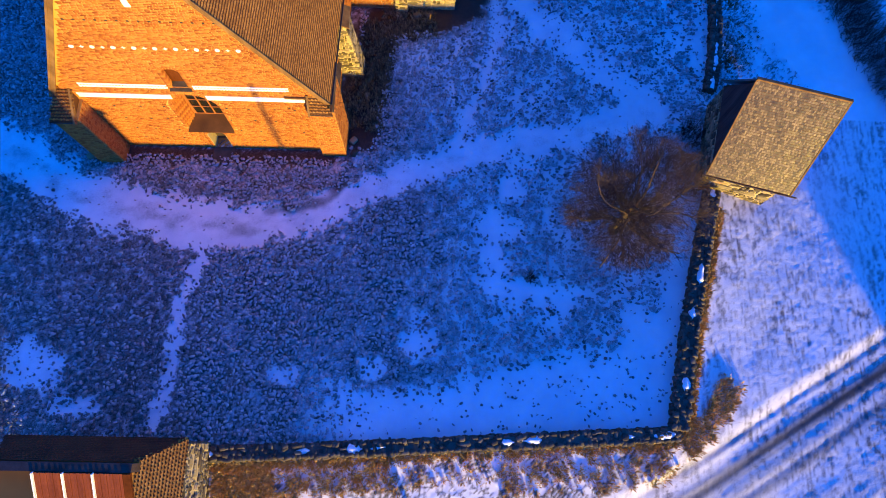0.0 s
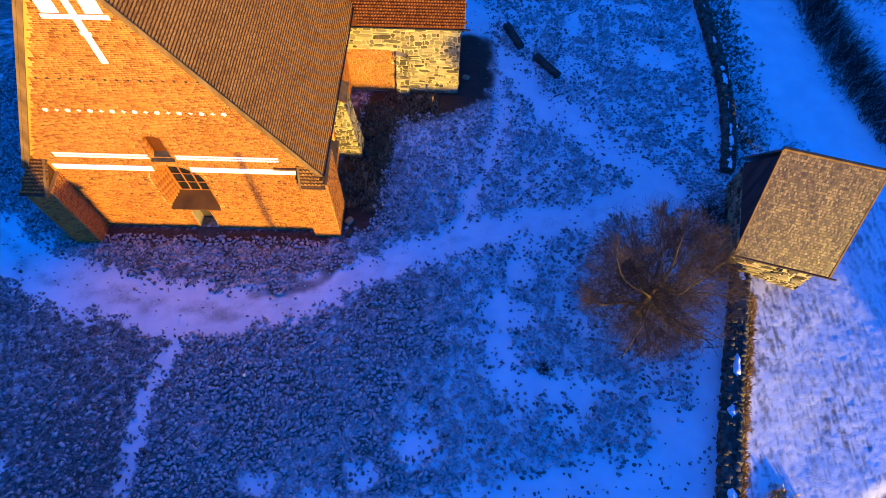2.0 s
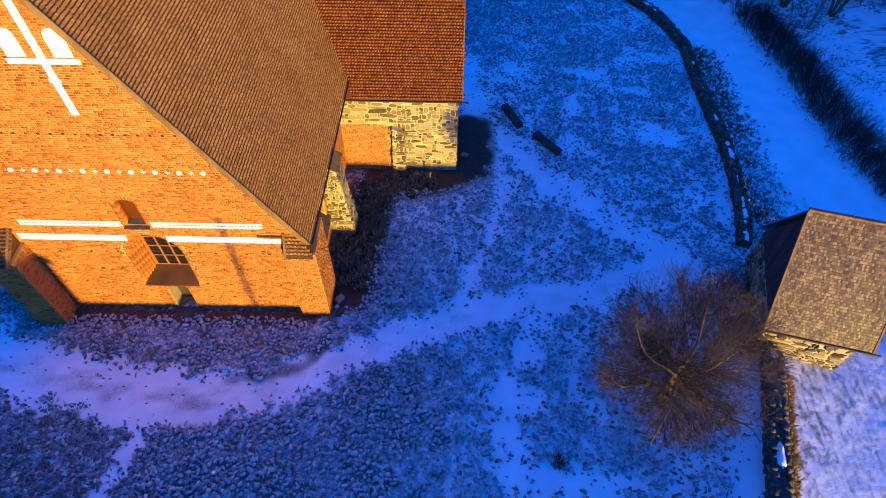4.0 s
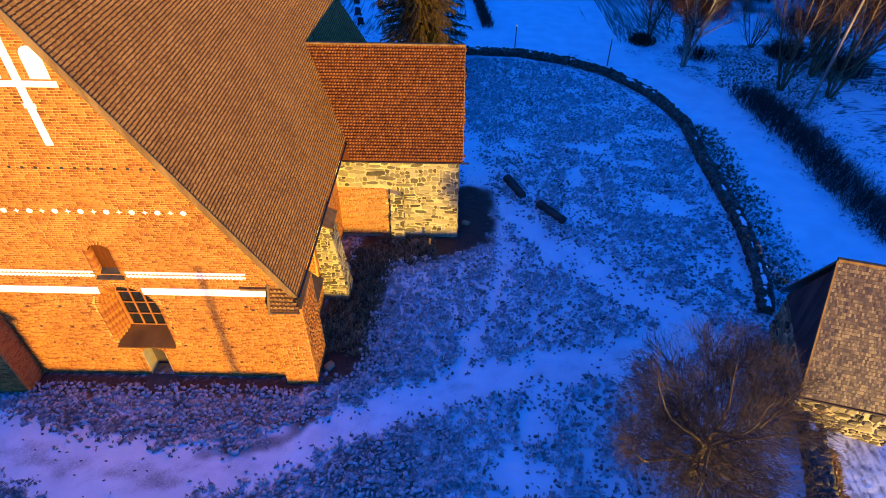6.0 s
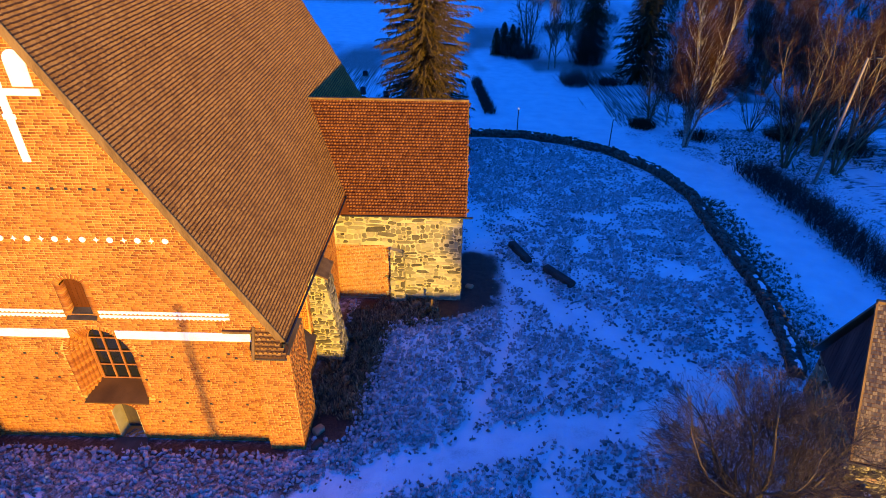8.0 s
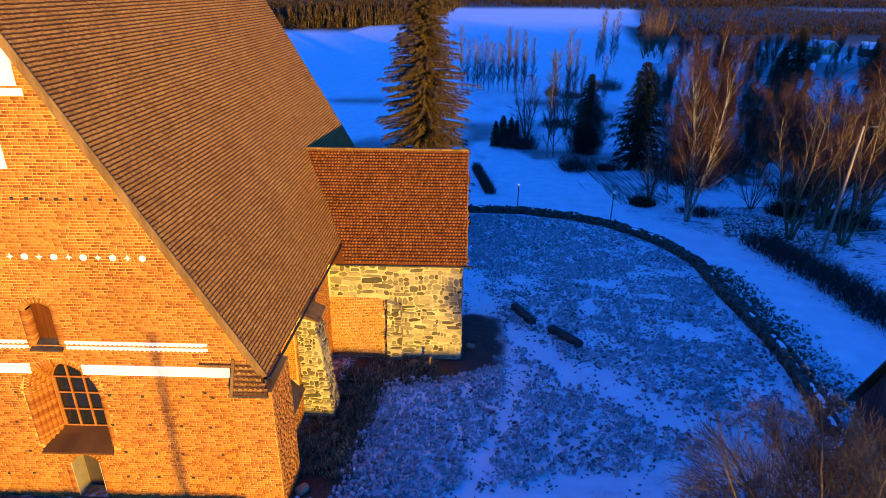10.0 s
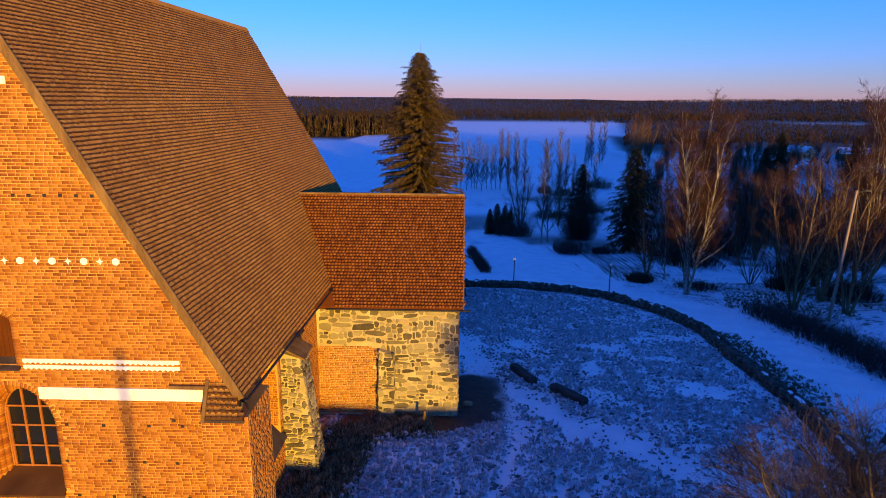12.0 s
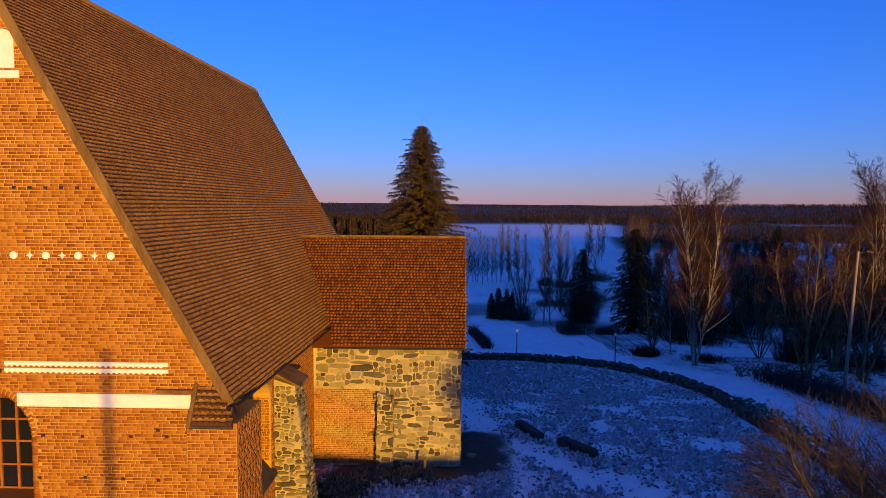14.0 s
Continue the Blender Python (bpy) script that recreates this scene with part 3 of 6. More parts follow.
def rubble(u0, u1, v0, v1, su, sv, seed, keep=None, gap=0.03):
    """Outlines of rough field stones laid in wandering courses: slabs, blocks and small pinning stones of mixed size, with wide uneven joints."""
    r = np.random.default_rng(seed)
    out = []

    def stone(cu, cv, w, h):
        g = gap * r.uniform(0.3, 1.8)
        w, h = w / 2 - g, h / 2 - g * 0.8
        if min(w, h) < 0.028 or r.random() < 0.03:
            return
        n = 7 if w < 0.2 else 9
        a = (np.arange(n) + 0.5 + r.uniform(-0.42, 0.42, n)) * 2 * math.pi / n
        c, d = np.cos(a), np.sin(a)
        q = (np.abs(c) ** 5 + np.abs(d) ** 5) ** (-1 / 5) * r.uniform(0.84, 1.12, n)
        tilt = r.uniform(-0.1, 0.1)
        m = np.stack([cu + w * c * q, cv + h * d * q + tilt * w * c * q], -1)
        m = np.clip(m, (u0, v0), (u1, v1))
        if np.ptp(m[:, 0]) > 0.05 and np.ptp(m[:, 1]) > 0.05 and not (keep and not keep(*m.mean(0))):
            out.append(m)

    v = v0
    while v < v1:
        h = sv * r.choice([0.6, 0.9, 1.35, 1.9], p=[0.25, 0.3, 0.27, 0.18])
        u = u0 - su * r.random()
        while u < u1:
            w = su * r.choice([0.35, 0.6, 1.0, 1.5, 2.2], p=[0.2, 0.32, 0.3, 0.14, 0.04])
            cv = v + h / 2 + 0.35 * sv * math.sin(u * 1.9 / max(su, 0.3) * 0.5 + seed)
            if h > 1.2 * sv and r.random() < 0.5:
                f = r.uniform(0.35, 0.65)
                stone(u + w / 2, cv - h / 2 * (1 - f), w, h * f)
                if w > 0.7 * su and r.random() < 0.5:
                    k = r.uniform(0.35, 0.65)
                    stone(u + w * k / 2, cv + h / 2 * f, w * k, h * (1 - f))
                    stone(u + w * (1 + k) / 2, cv + h / 2 * f, w * (1 - k), h * (1 - f))
                else:
                    stone(u + w / 2, cv + h / 2 * f, w, h * (1 - f))
            else:
                stone(u + w / 2, cv, w, h * r.uniform(0.85, 1.08))
            u += w
        v += h
    return out


def stone_mesh(outline, to3, r, proud=0.05):
    """One stone: its rough outline, a rounded face, and sides that go into the joint."""
    m = np.asarray(outline)
    m = m + r.normal(0, 0.005, m.shape)
    c = m.mean(0)
    k = len(m)
    p = proud * r.uniform(0.4, 1.3)
    rings = [(1.0, -0.05), (1.0, p * 0.45), (0.8, p)]
    verts = [to3(*(c + (q - c) * f), w + (r.normal(0, 0.007) if w > p * 0.9 else 0)) for f, w in rings for q in m]
    faces = [(a * k + i, a * k + (i + 1) % k, (a + 1) * k + (i + 1) % k, (a + 1) * k + i) for a in range(2) for i in range(k)]
    faces.append(tuple(range(2 * k, 3 * k)))
    return verts, faces


def stone_wall(parent, outlines, to3, seed, proud=0.05, single=True):
    """Stones on a wall: each an object, or all in one mesh."""
    r = np.random.default_rng(seed)
    allv, allf = [], []
    for o in outlines:
        v, f = stone_mesh(o, to3, r, proud)
        if single:
            put("stone", mesh_of("stone", v, f, mat_stone), parent)
        else:
            n = len(allv)
            allv += v
            allf += [tuple(i + n for i in q) for q in f]
    if not single and allv:
        put("stonework", mesh_of("stonework", allv, allf, mat_stones), parent, kind="stuff")


# ---- the church: nave ----
church = thing("church", "medieval brick and stone church with steep shingled roofs", "church")
EAVE, RIDGE, HALF = 6.75, 21.45, 8.2
Y_END = 44.0
PITCH = (RIDGE - EAVE) / HALF


def arch(cx, w, z0, z1, rise, n=8):
    """An upright opening with a rounded or pointed head."""
    pts = [(cx - w / 2, z0), (cx + w / 2, z0)]
    for i in range(n + 1):
        a = math.pi * i / n
        pts.append((cx + w / 2 * math.cos(a), z1 - rise + rise * math.sin(a)))
    return pts


def facade(u, v, w):
    """From the front of the gable inwards."""
    return (u, FRONT + w, v)


def facade_out(u, v, w):
    return np.stack([u, FRONT - w, v], -1)


GLASS_Y = 0.86
win_hole = arch(-15.0, 2.9, 2.75, 6.95, 1.6, 14)
door_hole = arch(-14.95, 1.25, 0.0, 2.4, 0.62, 10)
hatch_hole = arch(-15.1, 1.0, 7.75, 9.6, 0.3, 8)
wall_l, wall_r = CHURCH_X - 7.4, CHURCH_X + 7.4
gable_top = RIDGE - 0.35
gable = [(wall_l, -1.0), (wall_r, -1.0), (wall_r, gable_top - 7.4 * PITCH), (CHURCH_X, gable_top), (wall_l, gable_top - 7.4 * PITCH)]
front_wall = part("gable_wall", slab(gable, [win_hole, door_hole, hatch_hole], facade, 1.0), mat_mortar, church, "orange-red brick gable wall with wide lime joints")


def in_arch(u, v, cx, w, z0, z1, rise):
    if v < z0 or v > z1 or abs(u - cx) > w / 2:
        return False
    if v < z1 - rise:
        return True
    return ((u - cx) / (w / 2)) ** 2 + ((v - z1 + rise) / rise) ** 2 < 1


def keep_facade(u, v, w):
    lim = (gable_top - v) / PITCH - 0.12
    if abs(u - CHURCH_X) + w / 2 > min(7.4, lim):
        return False
    return not (in_arch(u, v, -15.0, 3.26, 2.7, 7.14, 1.75) or in_arch(u, v, -14.95, 1.5, -1, 2.55, 0.7) or in_arch(u, v, -15.1, 1.2, 7.7, 9.75, 0.35) or (0.0 > v))


facade_bricks = brick_courses(wall_l, wall_r, -0.3, gable_top, keep_facade, 3)
near_bricks = [b for b in facade_bricks if 3.6 < b[1] < 6.4 and -11.6 < b[0] < -8.3]
chosen = set(near_bricks)
put("bricks", brick_mesh("bricks", [b for b in facade_bricks if b not in chosen], facade_out, 4), front_wall, kind="stuff")


def ring_bricks(cx, w, z0, z1, rise, deep, n, seed, name, back=0.0, reach=0.23):
    """The brick edge round an opening: bricks set on end along its outline."""
    r = np.random.default_rng(seed)
    verts, quads = [], []
    pts = []
    step = 0.11
    z = z0
    while z < z1 - rise:
        pts += [(cx - w / 2, z, math.pi), (cx + w / 2, z, 0.0)]
        z += step
    for i in range(n + 1):
        a = math.pi * i / n
        pts.append((cx + w / 2 * math.cos(a), z1 - rise + rise * math.sin(a), a))
    for px, pz, a in pts:
        c, s = math.cos(a), math.sin(a)
        b0 = len(verts)
        o = r.uniform(0.0, 0.012)
        for y in (FRONT + back - 0.02 - o, FRONT + back + deep):
            for du, dv in ((-0.02, -0.046), (reach, -0.046), (reach, 0.046), (-0.02, 0.046)):
                verts.append((px + du * c - dv * s, y, pz + du * s + dv * c))
        quads += [(b0, b0 + 1, b0 + 2, b0 + 3), (b0, b0 + 3, b0 + 7, b0 + 4), (b0 + 1, b0, b0 + 4, b0 + 5), (b0 + 2, b0 + 1, b0 + 5, b0 + 6), (b0 + 3, b0 + 2, b0 + 6, b0 + 7)]
    return put(name, fast_mesh(name, verts, quads, mat_brick), front_wall, kind="stuff")


# the window's niche steps inwards in five moulded orders
for k in range(5):
    wk = 2.9 - 0.19 * k
    rk = wk * 0.55
    if k:
        part("arch_order", slab(arch(-15.0, 3.1, 2.76, 5.35 + 1.7, 1.7, 14), [arch(-15.0, wk + 0.02, 2.8, 5.35 + rk, rk, 14)], lambda u, v, w: (u, FRONT + 0.17 * k + 0.012 + w, v), 0.15), mat_mortar, front_wall)
    ring_bricks(-15.0, wk, 2.95, 5.35 + rk, rk, 0.165, 34 - 2 * k, 8 + k * 7, "arch_bricks", 0.17 * k, 0.17 if k == 0 else 0.12)
ring_bricks(-15.1, 1.0, 7.75, 9.6, 0.3, 0.3, 12, 10, "arch_bricks")
ring_bricks(-14.95, 1.25, 0.05, 2.4, 0.62, 0.3, 16, 9, "arch_bricks")

# white bands and figures of the gable
for x0, x1 in ((-21.55, -16.05), (-14.0, -8.17)):
    part("white_band", box(x0, x1, FRONT - 0.05, FRONT + 0.02, 6.45, 6.91, bevel=0.015), mat_plaster, front_wall, "whitewashed flat band")
for x0, x1 in ((-20.95, -15.85), (-14.4, -8.9)):
    bm = bmesh.new()
    add_box(bm, x0, x1, FRONT - 0.025, FRONT + 0.02, 7.84, 7.97)
    add_box(bm, x0, x1, FRONT - 0.025, FRONT + 0.02, 7.62, 7.74)
    u = x0 + 0.09
    while u < x1 - 0.05:
        for z in (7.8, 7.58):
            a = [bm.verts.new(p) for p in ((u - 0.085, FRONT - 0.04, z + 0.06), (u + 0.085, FRONT - 0.04, z + 0.06), (u, FRONT - 0.04, z - 0.01))]
            b = [bm.verts.new((q.co.x, FRONT + 0.01, q.co.z)) for q in a]
            bm.faces.new(a)
            for i in range(3):
                bm.faces.new((a[i], a[(i + 1) % 3], b[(i + 1) % 3], b[i]))
        u += 0.185
    part("dentil_frieze", bm, mat_plaster, front_wall, "whitewashed double row of brick teeth")
disc = bmesh.new()
bmesh.ops.create_cone(disc, cap_ends=True, segments=14, radius1=0.135, radius2=0.12, depth=0.06, matrix=Matrix.Rotation(radians(90), 4, "X"))
star = bmesh.new()
ring = []
for i in range(8):
    q = 0.13 if i % 2 == 0 else 0.05
    ring.append((q * math.sin(math.pi * i / 4), q * math.cos(math.pi * i / 4)))
sf = [star.verts.new((a, -0.02, b)) for a, b in ring]
sb = [star.verts.new((a, 0.02, b)) for a, b in ring]
star.faces.new(sf)
for i in range(8):
    star.faces.new((sf[i], sf[(i + 1) % 8], sb[(i + 1) % 8], sb[i]))
first_disc = part("white_disc", disc, mat_plaster, front_wall, "whitewashed round recess")
first_star = part("white_star", star, mat_plaster, front_wall, "small whitewashed star")
for i in range(9):
    o = first_disc if i == 0 else put("white_disc", first_disc.data, front_wall)
    o.location = (-19.3 + i * 1.075, FRONT - 0.015, 11.5)
for i in range(8):
    o = first_star if i == 0 else put("white_star", first_star.data, front_wall)
    o.location = (-18.76 + i * 1.075, FRONT - 0.015, 11.5)
bm = bmesh.new()
add_box(bm, -15.03, -14.72, FRONT - 0.045, FRONT + 0.02, 14.75, 20.0, 0.015)
add_box(bm, -16.25, -13.5, FRONT - 0.05, FRONT + 0.02, 17.2, 17.45, 0.015)
add_box(bm, -15.1, -14.65, FRONT - 0.055, FRONT + 0.02, 16.35, 16.55, 0.015)
part("cross", bm, mat_plaster, front_wall, "whitewashed blind cross")
for cx in (-15.75, -14.0):
    o = arch(cx, 0.72, 17.52, 18.75, 0.36, 8)
    part("blind_arch", slab(o, [], lambda u, v, w: (u, FRONT - 0.045 + w, v), 0.06), mat_plaster, front_wall, "whitewashed round-headed recess")
# putlog holes, in rows: dark plates whose colour paints the shade inside
hole = part("putlog_hole", box(-0.06, 0.06, -0.012, 0.02, -0.05, 0.05), mat_iron, front_wall, "dark square putlog hole")
hole.location = (-9.3, FRONT - 0.012, 5.7)
spots = [(-19.9 + 1.35 * i + rng.uniform(-0.25, 0.25), z + rng.uniform(-0.06, 0.06)) for z in (1.3, 2.6, 4.0, 5.5) for i in range(9)]
spots += [(CHURCH_X + (i - 8) * 0.52, 13.7) for i in range(17)]
for u, v in spots:
    if abs(u + 15) > 1.5 or v > 8:
        put("putlog_hole", hole.data, front_wall).location = (u, FRONT - 0.012, v)

# window in its deep niche
window = put("window", None, church, "leaded window with red-brown glazing bars in a deep brick niche")
wy = FRONT + GLASS_Y
gw = arch(-15.0, 2.0, 3.2, 6.5, 1.1, 12)
part("frame", slab(arch(-15.0, 2.4, 2.75, 6.75, 1.25, 12), [gw], lambda u, v, w: (u, wy + w, v), 0.1), mat_pale_brick, window, "brick-coloured surround")
part("pane", slab(gw, [], lambda u, v, w: (u, wy + 0.06 + w, v), 0.02), mat_glass, window, "dark window glass")
for x in (-15.93, -15.31, -14.69, -14.07):
    part("glazing_bar", box(x - 0.04, x + 0.04, wy - 0.03, wy + 0.05, 3.2, 6.4 if abs(x + 15) < 0.5 else 5.65, bevel=0.01), mat_bar, window, "red-brown painted glazing bar")
for z in (3.24, 4.08, 4.92, 5.7):
    part("glazing_bar", box(-15.95, -14.05, wy - 0.025, wy + 0.045, z - 0.035, z + 0.035, bevel=0.01), mat_bar, window)
bm = bmesh.new()
vs = [bm.verts.new(p) for p in ((-16.5, FRONT - 0.22, 2.68), (-13.5, FRONT - 0.22, 2.68), (-13.9, wy, 3.2), (-16.1, wy, 3.2), (-16.5, FRONT - 0.22, 2.6), (-13.5, FRONT - 0.22, 2.6), (-13.9, wy, 3.0), (-16.1, wy, 3.0))]
for q in ((0, 1, 2, 3), (4, 7, 6, 5), (0, 4, 5, 1), (1, 5, 6, 2), (3, 2, 6, 7), (0, 3, 7, 4)):
    bm.faces.new([vs[i] for i in q])
part("sill", bm, mat_shingle_tip, window, "sloping dark board sill")
# small door
door = put("door", None, church, "low arched doorway with a plastered splay and a dark plank door")
part("door_leaf", slab(arch(-14.95, 1.3, -0.3, 2.7, 0.65, 10), [], lambda u, v, w: (u, FRONT + 0.75 + w, v), 0.08), mat_dark_board, door, "dark plank door leaf")
for sx in (-1, 1):
    bm = bmesh.new()
    a = -14.95 + sx * 0.622
    vs = [bm.verts.new(p) for p in ((a, FRONT - 0.03, 0), (a, FRONT + 0.75, 0), (a, FRONT + 0.75, 2.0), (a, FRONT - 0.03, 2.0), (a - sx * 0.03, FRONT - 0.03, 0), (a - sx * 0.03, FRONT + 0.75, 0), (a - sx * 0.03, FRONT + 0.75, 2.0), (a - sx * 0.03, FRONT - 0.03, 2.0))]
    for q in ((0, 1, 2, 3), (4, 5, 6, 7), (0, 1, 5, 4), (2, 3, 7, 6), (0, 3, 7, 4), (1, 2, 6, 5)):
        bm.faces.new([vs[i] for i in q])
    part("reveal", bm, mat_lime, door, "pale plastered reveal")
bm = bmesh.new()
add_box(bm, -15.75, -14.2, 17.6, FRONT, -0.4, 0.12, 0.05)
add_box(bm, -15.55, -14.4, 17.25, 17.62, -0.4, -0.02, 0.05)
part("step", bm, mat_mossy, door, "dark stone doorstep")
hatch = put("hatch", None, church, "weathered plank hatch in a shallow brick niche")
for i in range(5):
    part("plank", box(-15.58 + i * 0.192, -15.58 + i * 0.192 + 0.182, FRONT + 0.3, FRONT + 0.36, 7.7, 9.65), mat_hatch, hatch)
bm = bmesh.new()
vs = [bm.verts.new(p) for p in ((-15.75, FRONT - 0.18, 7.62), (-14.45, FRONT - 0.18, 7.62), (-14.6, FRONT + 0.3, 7.9), (-15.6, FRONT + 0.3, 7.9), (-15.75, FRONT - 0.18, 7.57), (-14.45, FRONT - 0.18, 7.57), (-14.6, FRONT + 0.3, 7.7), (-15.6, FRONT + 0.3, 7.7))]
for q in ((0, 1, 2, 3), (4, 7, 6, 5), (0, 4, 5, 1), (1, 5, 6, 2), (3, 2, 6, 7), (0, 3, 7, 4)):
    bm.faces.new([vs[i] for i in q])
part("sill", bm, mat_dark_board, hatch)

# side walls and far gable
side_niche = arch(23.25, 2.6, 1.9, 5.95, 1.0, 10)
part("side_wall", slab([(FRONT + 1.0, -4.0), (Y_END - 0.3, -4.0), (Y_END - 0.3, EAVE + 0.75), (FRONT + 1.0, EAVE + 0.75)], [side_niche], lambda u, v, w: (CHURCH_X + 7.4 + skew(u) - w, u, v), 1.0), mat_mortar, church, "brick side wall")
for sx in (-1,):
    a = CHURCH_X + sx * 7.4
    bm = bmesh.new()
    vs = []
    for y in (FRONT + 1.0, Y_END - 0.3):
        for x, z in ((a + skew(y), -4.0), (a + skew(y), EAVE + 0.75), (a - sx * 1.0 + skew(y), EAVE + 0.75), (a - sx * 1.0 + skew(y), -4.0)):
            vs.append(bm.verts.new((x, y, z)))
    for q in ((0, 1, 2, 3), (4, 5, 6, 7), (0, 1, 5, 4), (1, 2, 6, 5), (2, 3, 7, 6), (3, 0, 4, 7)):
        bm.faces.new([vs[i] for i in q])
    part("side_wall", bm, mat_mortar, church, "brick side wall")
part("far_gable", slab([(u + skew(Y_END), v) for u, v in [(wall_l, -4.5), (wall_r, -4.5), (wall_r, gable_top - 7.4 * PITCH), (CHURCH_X, gable_top), (wall_l, gable_top - 7.4 * PITCH)]], [], lambda u, v, w: (u, Y_END - 0.3 + w, v), 0.3), mat_brick, church)


def side_in(u, v, w):
    """Bricks of the nave's east wall: u runs along y."""
    return np.stack([wall_r + skew(u) + w, u, v], -1)


put("bricks", brick_mesh("bricks", brick_courses(FRONT + 0.1, 31.4, -0.6, EAVE + 0.5, lambda u, v, w: not in_arch(u, v, 23.25, 2.6 + w, 1.9, 5.98, 1.0), 13), side_in, 14, 0.006), church, kind="stuff")
side_window = put("window", None, church, "deep arched window niche in the brick side wall")
part("pane", slab(side_niche, [], lambda u, v, w: (wall_r + skew(23) - 0.8 - w, u, v), 0.04), mat_glass, side_window, "dark window glass")
put("jamb_bricks", brick_mesh("jamb_bricks", brick_courses(wall_r - 0.66, wall_r + 0.15, 2.3, 5.1, lambda u, v, w: True, 15, 0.2), lambda u, v, w: np.stack([u, 24.545 - w, v], -1), 16, 0.01), side_window, "lit brick jamb", kind="stuff")
bm = bmesh.new()
q = [(wall_r + 0.42, 21.9, 1.62), (wall_r + 0.42, 24.75, 1.62), (wall_r - 0.6, 24.45, 2.75), (wall_r - 0.6, 22.0, 2.75)]
low = [bm.verts.new(p) for p in q]
top = [bm.verts.new((p[0], p[1], p[2] + 0.07)) for p in q]
bm.faces.new(low)
bm.faces.new(top)
for i in range(4):
    bm.faces.new((low[i], low[(i + 1) % 4], top[(i + 1) % 4], top[i]))
part("sill", bm, mat_dark_board, side_window, "sloping dark board sill")
# roof
Y0 = FRONT - 0.22
for sx in (-1, 1):
    bm = bmesh.new()
    vs = []
    for y in (Y0, Y_END):
        for x, z in ((0, RIDGE), (sx * HALF, EAVE), (sx * (HALF - 0.25), EAVE - 0.12), (0, RIDGE - 0.35)):
            vs.append(bm.verts.new((CHURCH_X + x + skew(y), y, z)))
    for q in ((0, 1, 2, 3), (4, 5, 6, 7), (0, 1, 5, 4), (1, 2, 6, 5), (2, 3, 7, 6), (3, 0, 4, 7)):
        bm.faces.new([vs[i] for i in q])
    roof = part("roof_slope", bm, mat_shingle, church, "steep slope of weathered brown wooden shingles")
    if sx > 0:
        roof_right = roof
S_LEN = math.hypot(HALF, RIDGE - EAVE)
s_up = Vector((-HALF, 0, RIDGE - EAVE)) / S_LEN
u_al = Vector((0.035, 1, 0)).normalized()
n_out = s_up.cross(u_al) * -1
if n_out.x < 0:
    n_out = -n_out
NAVE_O = (CHURCH_X + HALF + skew(Y0), Y0, EAVE)
nave_shingles = shingle_rows(Y_END - Y0, 0.15, S_LEN - 0.1, 0.16, 17)
single_shingles = [q for q in nave_shingles if q[0] < 2.4 and q[1] < 2.8][:300]
picked = set(single_shingles)
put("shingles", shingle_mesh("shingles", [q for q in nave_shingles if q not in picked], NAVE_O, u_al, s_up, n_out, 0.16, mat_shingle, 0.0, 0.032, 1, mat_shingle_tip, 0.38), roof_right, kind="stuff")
# verge boards and ridge
for sx in (-1, 1):
    bm = bmesh.new()
    d = Vector((sx * HALF, 0, EAVE - RIDGE)).normalized()
    nn = Vector((sx * (RIDGE - EAVE), 0, HALF)).normalized()
    for off, wid, y in ((0.02, 0.3, Y0 - 0.04), (0.06, 0.12, Y0 - 0.09)):
        a, b = Vector((CHURCH_X, 0, RIDGE)) + nn * off, Vector((CHURCH_X + sx * HALF, 0, EAVE)) + nn * off
        vs = [bm.verts.new((q.x, yy, q.z)) for yy in (y, y + 0.045) for q in (a, b, b - nn * wid, a - nn * wid)]
        for q in ((0, 1, 2, 3), (4, 5, 6, 7), (0, 1, 5, 4), (1, 2, 6, 5), (2, 3, 7, 6), (3, 0, 4, 7)):
            bm.faces.new([vs[i] for i in q])
    part("verge_board", bm, mat_board, church, "weathered plank along the roof's edge")
bm = bmesh.new()
for sx in (-1, 1):
    vs = []
    for y in (Y0 - 0.05, Y_END):
        for x, z in ((0, RIDGE + 0.12), (sx * 0.14, RIDGE - 0.12), (sx * 0.1, RIDGE - 0.16), (0, RIDGE + 0.03)):
            vs.append(bm.verts.new((CHURCH_X + x + skew(y), y, z)))
    for q in ((0, 1, 2, 3), (4, 5, 6, 7), (0, 1, 5, 4), (1, 2, 6, 5), (2, 3, 7, 6), (3, 0, 4, 7)):
        bm.faces.new([vs[i] for i in q])
part("ridge_cap", bm, mat_shingle, church)
part("gutter", box(0, 0.1, 0, Y_END - Y0, -0.08, 0.0, bevel=0.02), mat_iron, church, "dark eaves gutter").matrix_basis = pose(CHURCH_X + HALF + 0.02, Y0, EAVE - 0.1, 0, 0, -2.0)


